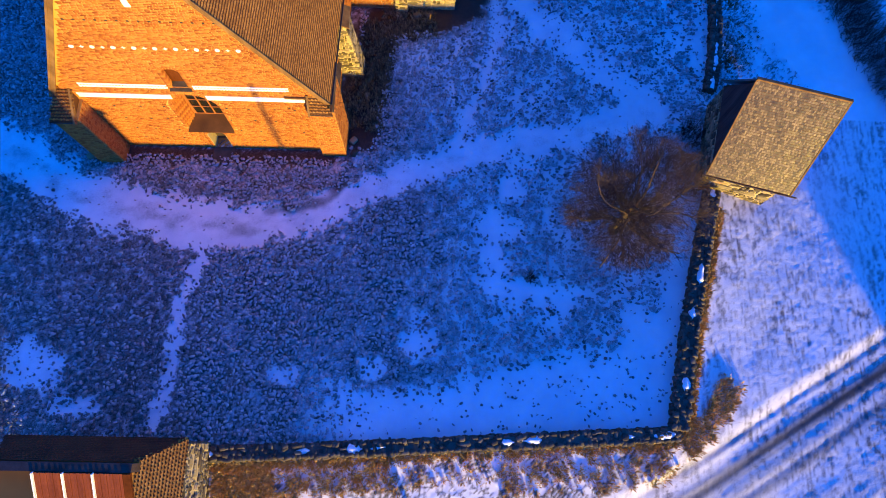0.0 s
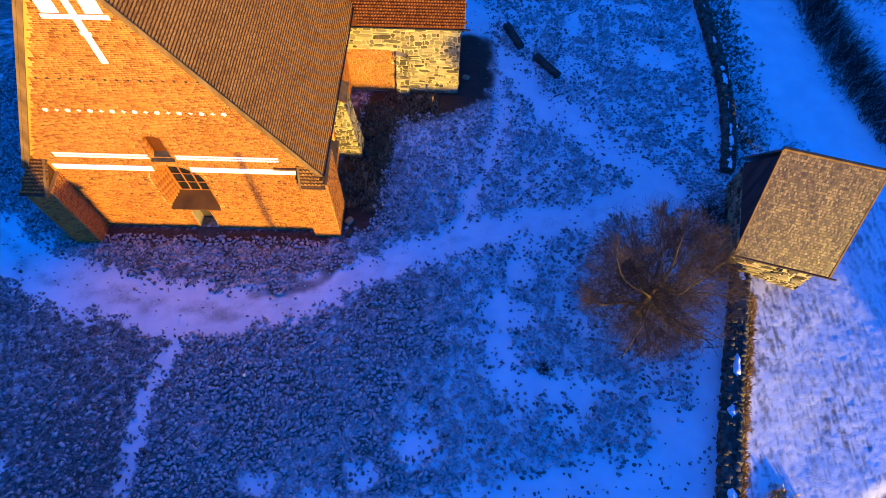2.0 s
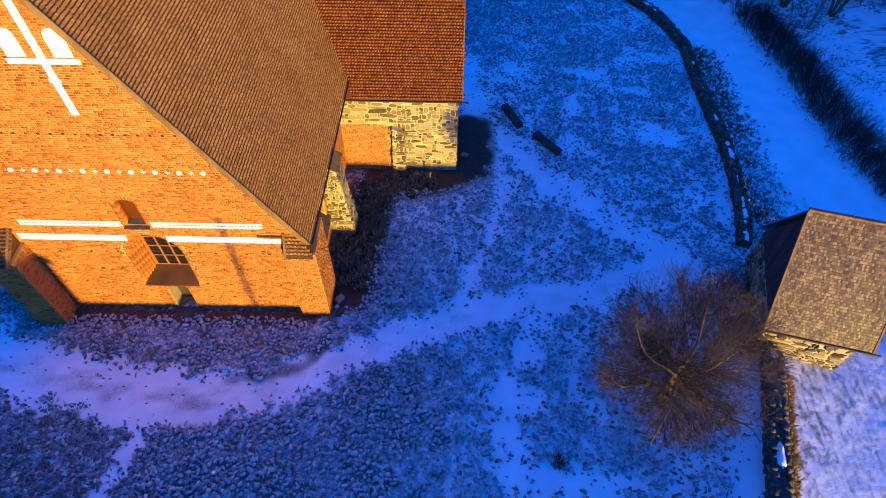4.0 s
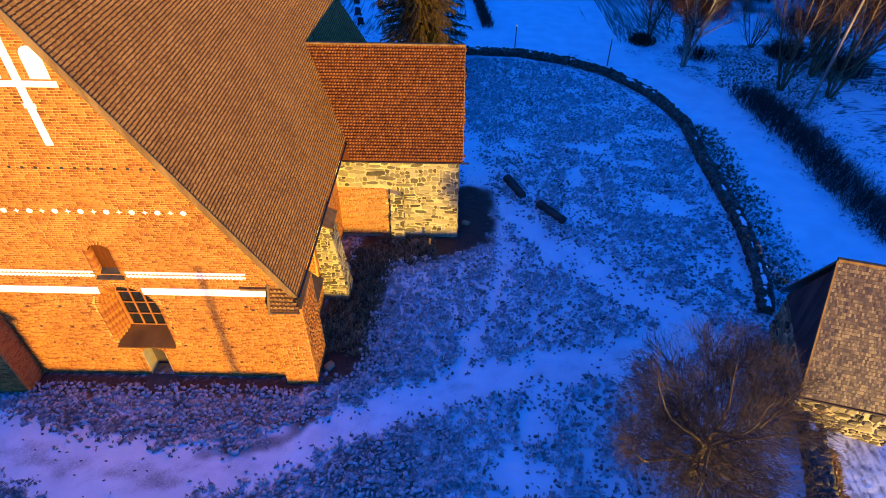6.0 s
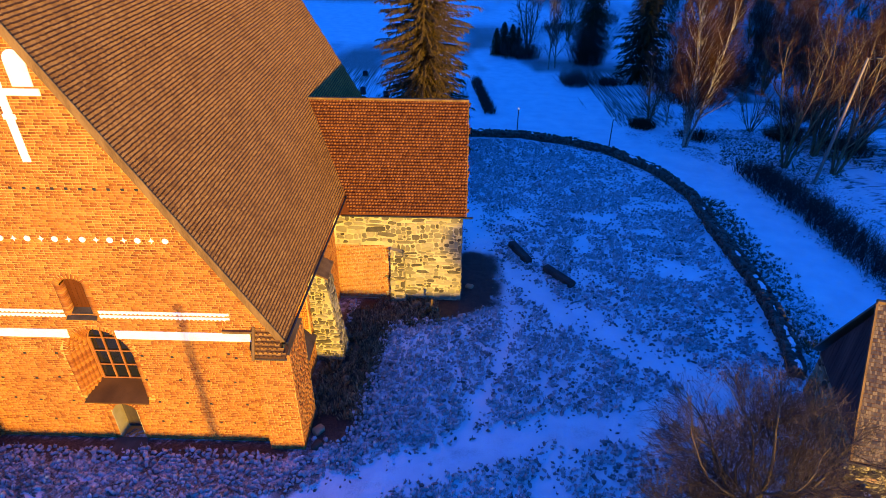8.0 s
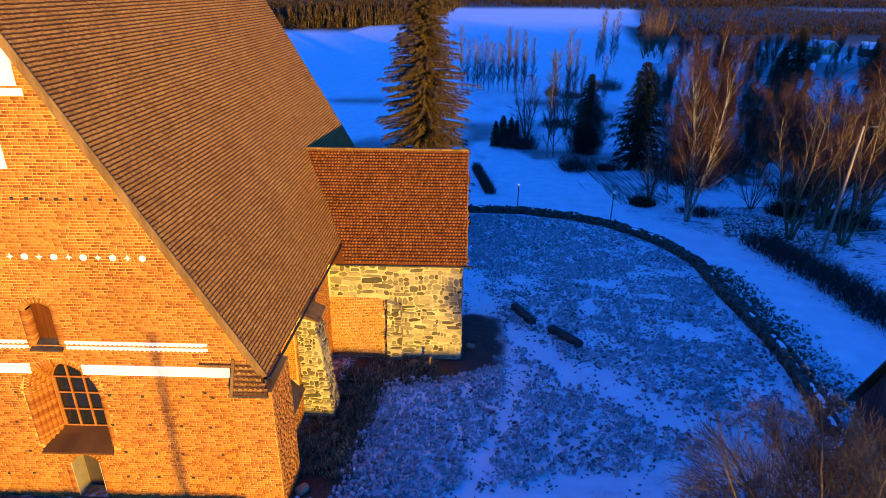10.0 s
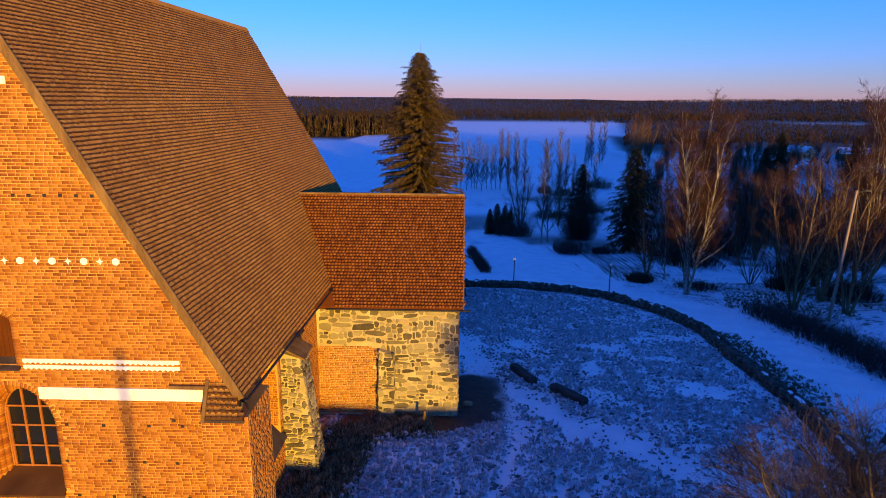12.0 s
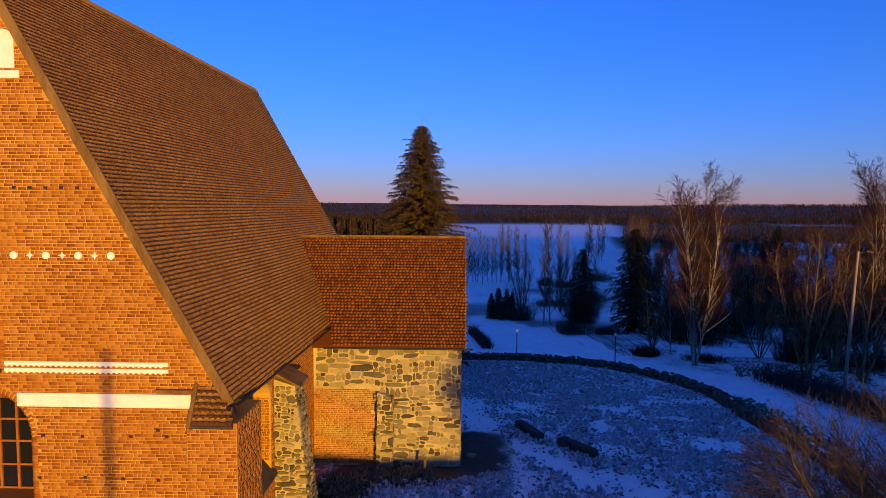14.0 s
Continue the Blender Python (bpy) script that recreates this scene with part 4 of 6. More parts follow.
def corner_buttress(x0, x1, y0, sx, cap_x0, cap_x1):
    """A brick pier at the corner of the gable, with a small cap of rounded shingles and planks at its edges."""
    b = put("corner_buttress", None, church, "brick corner buttress with a shingled cap")
    part("pier", box(x0, x1, y0, 20.9, -1.2, 6.12), mat_mortar, b)
    put("bricks", brick_mesh("bricks", brick_courses(x0, x1, -0.2, 6.08, lambda u, v, w: True, 23), lambda u, v, w: np.stack([u, y0 - w, v], -1), 24), b, kind="stuff")
    for xs, way in ((x1, 1), (x0, -1)):
        put("bricks", brick_mesh("bricks", brick_courses(y0, 20.85 if way == sx else FRONT, -0.2, 6.08, lambda u, v, w: True, 25), lambda u, v, w: np.stack([xs + way * w, u, v], -1), 26, 0.008), b, kind="stuff")
    # the cap leans forward from the wall, with a plank at its inner edge and a hipped outer end
    ya, yb, za, zb = y0 - 0.2, FRONT + 0.02, 6.1, 7.25
    hip = cap_x1 if sx > 0 else cap_x0
    inner = cap_x0 if sx > 0 else cap_x1
    bm = bmesh.new()
    q = [(inner, ya, za), (hip, ya, za), (hip - sx * 0.55, yb, zb), (inner, yb, zb), (inner, yb, za), (hip, yb, za)]
    vs = [bm.verts.new(p) for p in q]
    for f in ((0, 1, 2, 3), (0, 3, 4), (1, 5, 2), (3, 2, 5, 4), (0, 4, 5, 1)):
        bm.faces.new([vs[i] for i in f])
    cap = part("cap", bm, mat_shingle_tip, b, "small cap of rounded shingles")
    sl = Vector((0, yb - ya, zb - za))
    wide = cap_x1 - cap_x0
    rows = shingle_rows(wide, 0.2, sl.length - 0.15, 0.2, 27, lambda u, v: (u if sx > 0 else wide - u) < wide - 0.55 * v / sl.length - 0.06)
    put("shingles", shingle_mesh("shingles", rows, (cap_x0, ya, za + 0.02), (1, 0, 0), sl.normalized(), Vector((0, -sl.z, sl.y)).normalized(), 0.2, mat_shingle, 0.6, 0.035, 1, mat_shingle_tip, 0.3), cap, kind="stuff")
    d, nn = sl.normalized(), Vector((0, -sl.z, sl.y)).normalized()
    bm = bmesh.new()
    a, e = Vector((inner, ya, za)) - d * 0.1, Vector((inner, yb, zb))
    vs = [bm.verts.new(p + Vector((dx, 0, 0)) + nn * h) for dx in (-0.07 * sx, 0.05 * sx) for p, h in ((a, 0.1), (e, 0.1), (e, -0.16), (a, -0.16))]
    for f in ((0, 1, 2, 3), (4, 5, 6, 7), (0, 1, 5, 4), (1, 2, 6, 5), (2, 3, 7, 6), (3, 0, 4, 7)):
        bm.faces.new([vs[i] for i in f])
    part("cap_board", bm, mat_board, b, "weathered plank at the cap's edge")
    part("cap_sill", box(cap_x0 - 0.04, cap_x1 + 0.04, ya - 0.03, ya + 0.06, za - 0.1, za, bevel=0.01), mat_dark_board, b, "dark plank under the cap")
    return b


# thin dark strip along the buttress's inner edge, proud of the bricks
part("joint", box(-8.17, -8.135, FRONT - 0.06, FRONT + 0.01, 0.0, 6.1), mat_iron, church, "thin dark strip beside the buttress")
corner_buttress(-8.13, -6.5, 18.4, 1, -7.95, -6.6)
corner_buttress(-23.2, -21.55, 17.45, -1, -23.2, -21.75)

# stone buttress of the nave
sb = put("stone_buttress", None, church, "rough field-stone buttress with a plank cap")
part("core", slab([(-7.9, -1.4), (-5.75, -1.4), (-6.0, 2.5), (-6.35, 5.4), (-7.9, 5.9)], [], lambda u, v, w: (u, 25.0 + w, v), 1.4), mat_lime, sb)
stone_wall(sb, rubble(-7.6, -5.85, -0.6, 5.4, 0.42, 0.2, 31, lambda u, v: u < -5.85 - max(0, v) * 0.1, 0.013), lambda u, v, w: (u, 25.0 - w, v), 32, 0.06, True)
stone_wall(sb, rubble(25.0, 26.4, -0.6, 5.2, 0.42, 0.2, 33, None, 0.013), lambda u, v, w: (-5.75 - max(0.0, v) * 0.11 + w, u, v), 34, 0.06, False)
bm = bmesh.new()
q = [(-7.9, 24.85, 6.3), (-6.1, 24.85, 5.35), (-6.1, 26.5, 5.35), (-7.9, 26.5, 6.3)]
low = [bm.verts.new(p) for p in q]
top = [bm.verts.new((p[0], p[1], p[2] + 0.1)) for p in q]
bm.faces.new(low)
bm.faces.new(top)
for i in range(4):
    bm.faces.new((low[i], low[(i + 1) % 4], top[(i + 1) % 4], top[i]))
part("plank_cap", bm, mat_board, sb, "weathered plank cap")

# ---- the church: stone annex ----
AX0, AX1, AY0, AY1, AEAVE, ARIDGE = -7.2, 0.85, 31.4, 39.3, 5.85, 11.38
annex = put("annex", None, church, "field-stone sacristy with a red-brown shingled roof and a brick patch")
part("core", slab([(31.4, -4), (39.3, -4), (39.3, AEAVE), (35.35, ARIDGE - 0.25), (31.4, AEAVE)], [], lambda u, v, w: (AX0 + w, u, v), AX1 - AX0), mat_lime, annex, "pale lime mortar")


def patch(u, v):
    return not (u < -3.65 + 0.12 * math.sin(v * 5) and v < 3.4)


front_stones = rubble(AX0 + 0.3, AX1, -0.9, AEAVE - 0.05, 0.54, 0.31, 41, patch, 0.011)
stone_wall(annex, front_stones, lambda u, v, w: (u, AY0 - w, v), 42, 0.035, True)
stone_wall(annex, rubble(AY0, AY1, -1.6, AEAVE, 0.5, 0.3, 43, None, 0.035), lambda u, v, w: (AX1 + w, u, v), 44, 0.06, False)
put("bricks", brick_mesh("bricks", brick_courses(AX0, -3.7, -0.7, 3.35, lambda u, v, w: u + w / 2 < -3.62 + 0.12 * math.sin(v * 5), 45, 0.28, 0.105, 0.03), lambda u, v, w: np.stack([u, AY0 - 0.02 - w, v], -1), 46, mat=mat_pale_brick), annex, "patch of old bricks", kind="stuff")
stub = put("wall_stub", None, annex, "broken stub of an old stone wall")
part("core", slab([(-3.62, -0.9), (-2.72, -0.9), (-2.75, 2.6), (-2.9, 3.1), (-3.55, 3.3)], [], lambda u, v, w: (u, AY0 - 0.4 + w, v), 0.42), mat_lime, stub)
stone_wall(stub, rubble(-3.65, -2.72, -0.8, 3.2, 0.5, 0.26, 48, None, 0.018), lambda u, v, w: (u, AY0 - 0.4 - w, v), 49, 0.07, True)
stone_wall(stub, rubble(AY0 - 0.4, AY0, -0.8, 3.1, 0.3, 0.26, 148, None, 0.015), lambda u, v, w: (-2.73 + w, u, v), 149, 0.04, True)
for sy in (-1, 1):
    bm = bmesh.new()
    ey = AY0 - 0.3 if sy < 0 else AY1 + 0.3
    vs = []
    for x in (-9.4, AX1 + 0.22):
        for y, z in ((35.35, ARIDGE), (ey, AEAVE - 0.05), (ey, AEAVE - 0.2), (35.35, ARIDGE - 0.22)):
            vs.append(bm.verts.new((x, y, z)))
    for q in ((0, 1, 2, 3), (4, 5, 6, 7), (0, 1, 5, 4), (1, 2, 6, 5), (2, 3, 7, 6), (3, 0, 4, 7)):
        bm.faces.new([vs[i] for i in q])
    r_ = part("roof_slope", bm, mat_red_shingle, annex, "red-brown slope of pointed wooden shingles")
    if sy < 0:
        annex_roof = r_
sl = Vector((0, 35.35 - (AY0 - 0.3), ARIDGE - AEAVE + 0.05))
an_n = Vector((0, -sl.z, sl.y)).normalized()


def keep_annex(u, s):
    x, z = -9.4 + u, AEAVE + s * sl.z / sl.length
    return x > CHURCH_X + 0.55 + HALF * (RIDGE - z) / (RIDGE - EAVE) - 0.25


annex_rows = shingle_rows(AX1 + 0.22 + 9.4, 0.19, sl.length - 0.1, 0.19, 47, keep_annex)
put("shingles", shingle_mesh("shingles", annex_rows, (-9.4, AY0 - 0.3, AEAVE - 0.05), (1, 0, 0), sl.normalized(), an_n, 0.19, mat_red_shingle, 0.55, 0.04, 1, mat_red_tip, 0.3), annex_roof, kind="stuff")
part("ridge_board", box(-9.2, AX1 + 0.26, 35.25, 35.45, ARIDGE - 0.05, ARIDGE + 0.08, bevel=0.02), mat_board, annex)
part("gutter", box(-6.4, AX1 + 0.65, AY0 - 0.42, AY0 - 0.3, AEAVE - 0.22, AEAVE - 0.13, bevel=0.02), mat_iron, annex, "rusty brown gutter")
bm = bmesh.new()
a, b = Vector((AX1 + 0.24, 35.35, ARIDGE)), Vector((AX1 + 0.24, AY0 - 0.3, AEAVE - 0.05))
vs = [bm.verts.new(p) for dx in (0, 0.05) for p in ((a.x + dx, a.y, a.z + 0.05), (b.x + dx, b.y, b.z + 0.05), (b.x + dx, b.y, b.z - 0.18), (a.x + dx, a.y, a.z - 0.18))]
for q in ((0, 1, 2, 3), (4, 5, 6, 7), (0, 1, 5, 4), (1, 2, 6, 5), (2, 3, 7, 6), (3, 0, 4, 7)):
    bm.faces.new([vs[i] for i in q])
part("verge_board", bm, mat_board, annex)


put("rain_spout", fast_mesh("rain_spout", *tubes([(-6.72, 18.62, 6.6, -6.9, 18.5, 5.3, 0.07, 0.06)], 8), mat_iron, True), church, "dark iron rain spout")
put("rain_spout", fast_mesh("rain_spout", *tubes([(-23.0, 18.6, 6.3, -23.7, 17.9, 5.2, 0.05, 0.05)], 8), mat_plaster, True), church, "pale rain spout")
part("beam_end", box(-9.3, -7.9, FRONT - 0.16, FRONT, 6.98, 7.1, bevel=0.02), mat_board, church, "old timber let into the wall")

# ---- stone walls of the churchyard ----
def chamfer_box():
    bm = bmesh.new()
    bmesh.ops.create_cube(bm, size=1.0)
    bmesh.ops.bevel(bm, geom=bm.edges[:], offset=0.16, segments=1, affect="EDGES")
    v = np.array([q.co[:] for q in bm.verts])
    f = [tuple(q.index for q in p.verts) for p in bm.faces]
    bm.free()
    tri = []
    for p in f:
        tri += [(p[0], p[i], p[i + 1]) for i in range(1, len(p) - 1)]
    return v, np.array(tri)


CV, CT = chamfer_box()


def rocks(name, rows, mat, seed, parent=None, kind="stuff"):
    """Many rough blocks in one mesh: rows of place, size, turn."""
    r = np.random.default_rng(seed)
    vs, fs = [], []
    for i, (x, y, z, sx, sy, sz, a) in enumerate(rows):
        v = (CV * (1 + r.normal(0, 0.07, CV.shape))) * (sx, sy, sz)
        c, s = math.cos(a), math.sin(a)
        vs.append(np.stack([v[:, 0] * c - v[:, 1] * s + x, v[:, 0] * s + v[:, 1] * c + y, v[:, 2] + z], 1))
        fs.append(CT + i * len(CV))
    return put(name, fast_mesh(name, np.concatenate(vs), np.concatenate(fs), mat), parent, kind=kind)


def snow_ribbon(pts, half, high, cover, seed):
    """Snow lying along a wall's top, of changing width, broken where the stones are bare."""
    vs, fs = [], []
    run = 0.0
    for (ax, ay), (bx, by) in zip(pts[:-1], pts[1:]):
        L = math.hypot(bx - ax, by - ay)
        n = max(2, int(L / 0.13))
        t = np.linspace(0, 1, n)
        s = run + t * L
        ux, uy = (bx - ax) / L, (by - ay) / L
        x, y = ax + (bx - ax) * t, ay + (by - ay) * t
        z = terrain(x, y) + high
        wide = sstep(1 - cover - 0.1, 1 - cover + 0.3, fbm(s * 1.1, s * 0 + seed, seed, 3) * 1.5 - 0.25) * half * 0.6
        mid = half * 0.5 * (fbm(s * 0.8, s * 0 + 9.5, seed + 3, 3) - 0.5)
        b = len(vs)
        for i in range(n):
            for k in (-1.0, -0.6, 0.0, 0.6, 1.0):
                o = mid[i] + k * wide[i] * (0.85 + 0.3 * lattice(np.array(i // 3), np.array(k * 10), seed))
                vs.append((x[i] - uy * o, y[i] + ux * o, z[i] - 0.09 + 0.12 * (1 - k * k) * min(1, wide[i] * 5) + 0.02 * lattice(np.array(i // 2), np.array(k * 10), seed + 1)))
        for i in range(n - 1):
            if wide[i] > 0.03 or wide[i + 1] > 0.03:
                fs += [(b + i * 5 + k, b + i * 5 + k + 1, b + i * 5 + k + 6, b + i * 5 + k + 5) for k in range(4)]
        run += L
    return mesh_of("snow_cap", vs, fs, mat_snow, True)


def dry_wall(name, pts, half, high, label, seed, step=0.26, snow=0.55, single=0):
    """A rough field-stone wall along a line, its top lumpy and partly under snow."""
    r = np.random.default_rng(seed)
    w = thing(name, label, "stone wall")
    core_v, core_f, stones, caps = [], [], [], []
    for (ax, ay), (bx, by) in zip(pts[:-1], pts[1:]):
        L = math.hypot(bx - ax, by - ay)
        ux, uy = (bx - ax) / L, (by - ay) / L
        ang = math.atan2(uy, ux)
        n = max(1, round(L / step))
        z0, z1 = gz(ax, ay), gz(bx, by)
        b = len(core_v)
        for (x, y, z) in ((ax, ay, z0), (bx, by, z1)):
            for s in (-1, 1):
                for h in (-0.4, high - 0.12):
                    k = half * (1.0 if h < 0 else 0.85) - 0.08
                    core_v.append((x - uy * s * k, y + ux * s * k, z + h))
        core_f += [(b, b + 1, b + 5, b + 4), (b + 2, b + 6, b + 7, b + 3), (b + 1, b + 3, b + 7, b + 5), (b, b + 2, b + 3, b + 1), (b + 4, b + 5, b + 7, b + 6)]
        for i in range(n):
            t = (i + 0.5) / n
            x, y, z = ax + (bx - ax) * t, ay + (by - ay) * t, z0 + (z1 - z0) * t
            for s in (-1, 1):
                h = 0.0
                while h < high - 0.1:
                    dz = r.uniform(0.14, 0.3)
                    off = half * (1 - 0.12 * h / high) - 0.1
                    q = r.uniform(-0.12, 0.12)
                    stones.append((x - uy * s * off + ux * q, y + ux * s * off + uy * q, z + h + dz / 2 - 0.05, step * r.uniform(0.55, 1.5), 0.24 * r.uniform(0.6, 1.5), dz * r.uniform(0.8, 1.2), ang + r.uniform(-0.3, 0.3)))
                    h += dz
            for k in range(max(1, round(half * 2 / 0.27))):
                o = -half + 0.15 + k * 0.26 + r.uniform(-0.08, 0.08)
                hh = high + r.uniform(-0.16, 0.05)
                stones.append((x - uy * o, y + ux * o, z + hh - 0.14, step * r.uniform(0.5, 1.7), r.uniform(0.14, 0.4), r.uniform(0.12, 0.32), ang + r.uniform(-0.5, 0.5)))
                if r.random() < snow:
                    caps.append((x - uy * o + r.uniform(-0.1, 0.1), y + ux * o, z + hh + 0.04, step * r.uniform(0.3, 0.9), r.uniform(0.12, 0.35), r.uniform(0.03, 0.06), ang + r.uniform(-0.5, 0.5)))
    put("core", mesh_of("core", core_v, core_f, mat_mossies), w)
    for i, s in enumerate(stones[:single]):
        v = (CV * (1 + r.normal(0, 0.07, CV.shape))) * s[3:6]
        put("stone", fast_mesh("stone", v, CT, mat_mossy), w, at=pose(s[0], s[1], s[2], 0, 0, math.degrees(s[6])))
    rocks("stonework", stones[single:], mat_mossies, seed + 1, w)
    if snow:
        put("snow_cap", snow_ribbon(pts, half, high, snow, seed), w, "thin broken snow cap", kind="stuff")
    return w


dry_wall("stone_wall", WALL_RIGHT, 0.5, 0.85, "low field-stone wall with snow on its top and dry grass along it", 51, snow=0.36, single=110)
dry_wall("stone_wall", WALL_FRONT, 0.45, 0.68, "low field-stone wall along the road, half overgrown with dry grass", 54, snow=0.34, single=100)
dry_wall("stone_wall", WALL_NORTH, 0.42, 0.75, "long curved field-stone wall, dark and mossy", 57, snow=0.3, single=90)
dry_wall("stone_wall", [(18.4, 15.4), (18.6, 16.2)], 0.5, 0.85, "short end of a field-stone wall against the shed", 58)

# ---- the stone shed in the wall ----
SHED = pose(17.4, 16.65, 0, 0, 0, -14.0)
shed = thing("stone_shed", "old stone shed with a steep sun-bleached shingle roof", "shed", at=SHED)
SL, SD, SE, SR = 5.5, 7.1, 2.75, 8.4


part("core", slab([(0.35, -3), (SD - 0.35, -3), (SD - 0.35, SE - 0.05), (0.35, SE - 0.05)], [], lambda u, v, w: (0.3 + w, u, v), SL - 0.75), mat_lime, shed, "stone walls")
stone_wall(shed, rubble(0.3, SL - 0.45, -0.9, SE - 0.05, 0.55, 0.34, 61, None, 0.03), lambda u, v, w: (u, 0.35 - w, v), 62, 0.1, True)
stone_wall(shed, rubble(0.35, SD - 0.35, 0.0, SE, 0.55, 0.34, 63, None, 0.03), lambda u, v, w: (0.3 - w, u, v), 64, 0.1, False)
stone_wall(shed, rubble(0.35, SD - 0.35, 0.0, SE, 0.55, 0.34, 65, None, 0.03), lambda u, v, w: (SL - 0.45 + w, u, v), 66, 0.1, False)
for k, gx in enumerate((0.28, SL - 0.43)):
    for i in range(30):
        y0, y1 = 0.35 + i * (SD - 0.7) / 30, 0.35 + (i + 1) * (SD - 0.7) / 30 - 0.012
        top = lambda y: SE + (SR - 0.35 - SE) * (1 - abs(y - SD / 2) / (SD / 2 - 0.35))
        part("gable_board", slab([(y0, SE - 0.05), (y1, SE - 0.05), (y1, top(y1)), (y0, top(y0))], [], lambda u, v, w: (gx - 0.03 - 0.006 * (i % 3) + w, u, v), 0.05), mat_dark_board, shed)
for sy in (0, 1):
    ey = -0.1 if sy == 0 else SD + 0.1
    bm = bmesh.new()
    vs = [bm.verts.new((x, y, z)) for x in (0.0, SL) for y, z in ((SD / 2, SR), (ey, SE - 0.1), (ey, SE - 0.24), (SD / 2, SR - 0.2))]
    for q in ((0, 1, 2, 3), (4, 5, 6, 7), (0, 1, 5, 4), (1, 2, 6, 5), (2, 3, 7, 6), (3, 0, 4, 7)):
        bm.faces.new([vs[i] for i in q])
    r_ = part("roof_slope", bm, mat_grey_shingle, shed, "bleached brown shingles, shining in the sun")
    if sy == 0:
        sl = Vector((0, SD / 2 + 0.1, SR - SE + 0.1))
        put("shingles", shingle_mesh("shingles", shingle_rows(SL - 0.1, 0.1, sl.length - 0.05, 0.17, 67), (0.05, -0.1, SE - 0.1), (1, 0, 0), sl.normalized(), Vector((0, -sl.z, sl.y)).normalized(), 0.15, mat_grey_shingle, 0.0, 0.024, 1, mat_shingle_tip, 0.15, 0.006), r_, kind="stuff")
        for x in (-0.03, SL - 0.03):
            a, b = Vector((x, SD / 2, SR + 0.06)), Vector((x, -0.14, SE - 0.06))
            bm = bmesh.new()
            vs = [bm.verts.new(p) for dx in (0, 0.09) for p in ((a.x + dx, a.y, a.z), (b.x + dx, b.y, b.z), (b.x + dx, b.y, b.z - 0.2), (a.x + dx, a.y, a.z - 0.2))]
            for q in ((0, 1, 2, 3), (4, 5, 6, 7), (0, 1, 5, 4), (1, 2, 6, 5), (2, 3, 7, 6), (3, 0, 4, 7)):
                bm.faces.new([vs[i] for i in q])
            part("verge_board", bm, mat_board, shed)
part("ridge_board", box(-0.02, SL + 0.02, SD / 2 - 0.1, SD / 2 + 0.1, SR - 0.06, SR + 0.09, bevel=0.02), mat_board, shed)
part("eaves_pole", box(-0.15, SL + 0.45, -0.2, -0.1, SE - 0.22, SE - 0.12, bevel=0.02), mat_dark_board, shed, "dark pole along the eaves")

# ---- the gatehouse by the road ----
gate = thing("gatehouse", "stone gatehouse with a hipped shingle roof and red boards", "gatehouse", at=pose(0, 0, 0.6))
gx0, gx1, gy0, gy1, ge, gr = -22.0, -13.15, -5.6, -0.75, 4.8, 8.0
part("core", box(gx0, gx1, gy0, gy1, -3.5, ge), mat_lime, gate, "stone walls")
stone_wall(gate, rubble(gy0, gy1, -1.6, ge, 0.5, 0.3, 71, None, 0.03), lambda u, v, w: (gx1 + w, u, v), 72, 0.08, True)
stone_wall(gate, rubble(gx0, gx1, -0.2, ge, 0.5, 0.3, 73, None, 0.03), lambda u, v, w: (u, gy1 + w, v), 74, 0.08, False)
e0, e1, f0, f1 = gx0 - 0.3, gx1 + 0.3, gy0 - 0.3, gy1 + 0.3
run_x, run_y, gr = 1.4, 1.05, 7.3
bm = bmesh.new()
cs = [bm.verts.new(p) for p in ((e0, f0, ge), (e1, f0, ge), (e1, f1, ge), (e0, f1, ge))]
ct = [bm.verts.new(p) for p in ((e0 + run_x, f0 + run_y, gr), (e1 - run_x, f0 + run_y, gr), (e1 - run_x, f1 - run_y, gr), (e0 + run_x, f1 - run_y, gr))]
for i in range(4):
    bm.faces.new((cs[i], cs[(i + 1) % 4], ct[(i + 1) % 4], ct[i]))
bm.faces.new(ct)
bm.faces.new(cs[::-1])
groof = part("skirt_roof", bm, mat_shingle, gate, "steep skirt roof of rounded shingles, shade coloured into its north slope")
W, D = e1 - e0, f1 - f0
sl = Vector((0, -run_y, gr - ge))
# north slope wholly in the dark brown: its shade is put into the colour
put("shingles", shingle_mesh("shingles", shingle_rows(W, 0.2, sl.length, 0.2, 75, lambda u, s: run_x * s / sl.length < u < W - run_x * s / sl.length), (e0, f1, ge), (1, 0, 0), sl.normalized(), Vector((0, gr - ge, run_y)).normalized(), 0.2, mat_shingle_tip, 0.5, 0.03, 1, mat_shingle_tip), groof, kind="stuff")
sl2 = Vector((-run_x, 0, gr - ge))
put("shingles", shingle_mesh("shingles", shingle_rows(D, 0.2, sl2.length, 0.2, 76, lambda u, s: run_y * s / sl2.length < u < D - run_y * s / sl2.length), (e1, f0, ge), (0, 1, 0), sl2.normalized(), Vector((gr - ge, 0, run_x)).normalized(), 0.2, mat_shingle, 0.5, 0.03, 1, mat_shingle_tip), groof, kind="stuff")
tx0, tx1, deep = -18.6, -14.45, 3.6
RED = pose(0, f1 - run_y - 0.5, gr + 0.75, 32)
n = 3
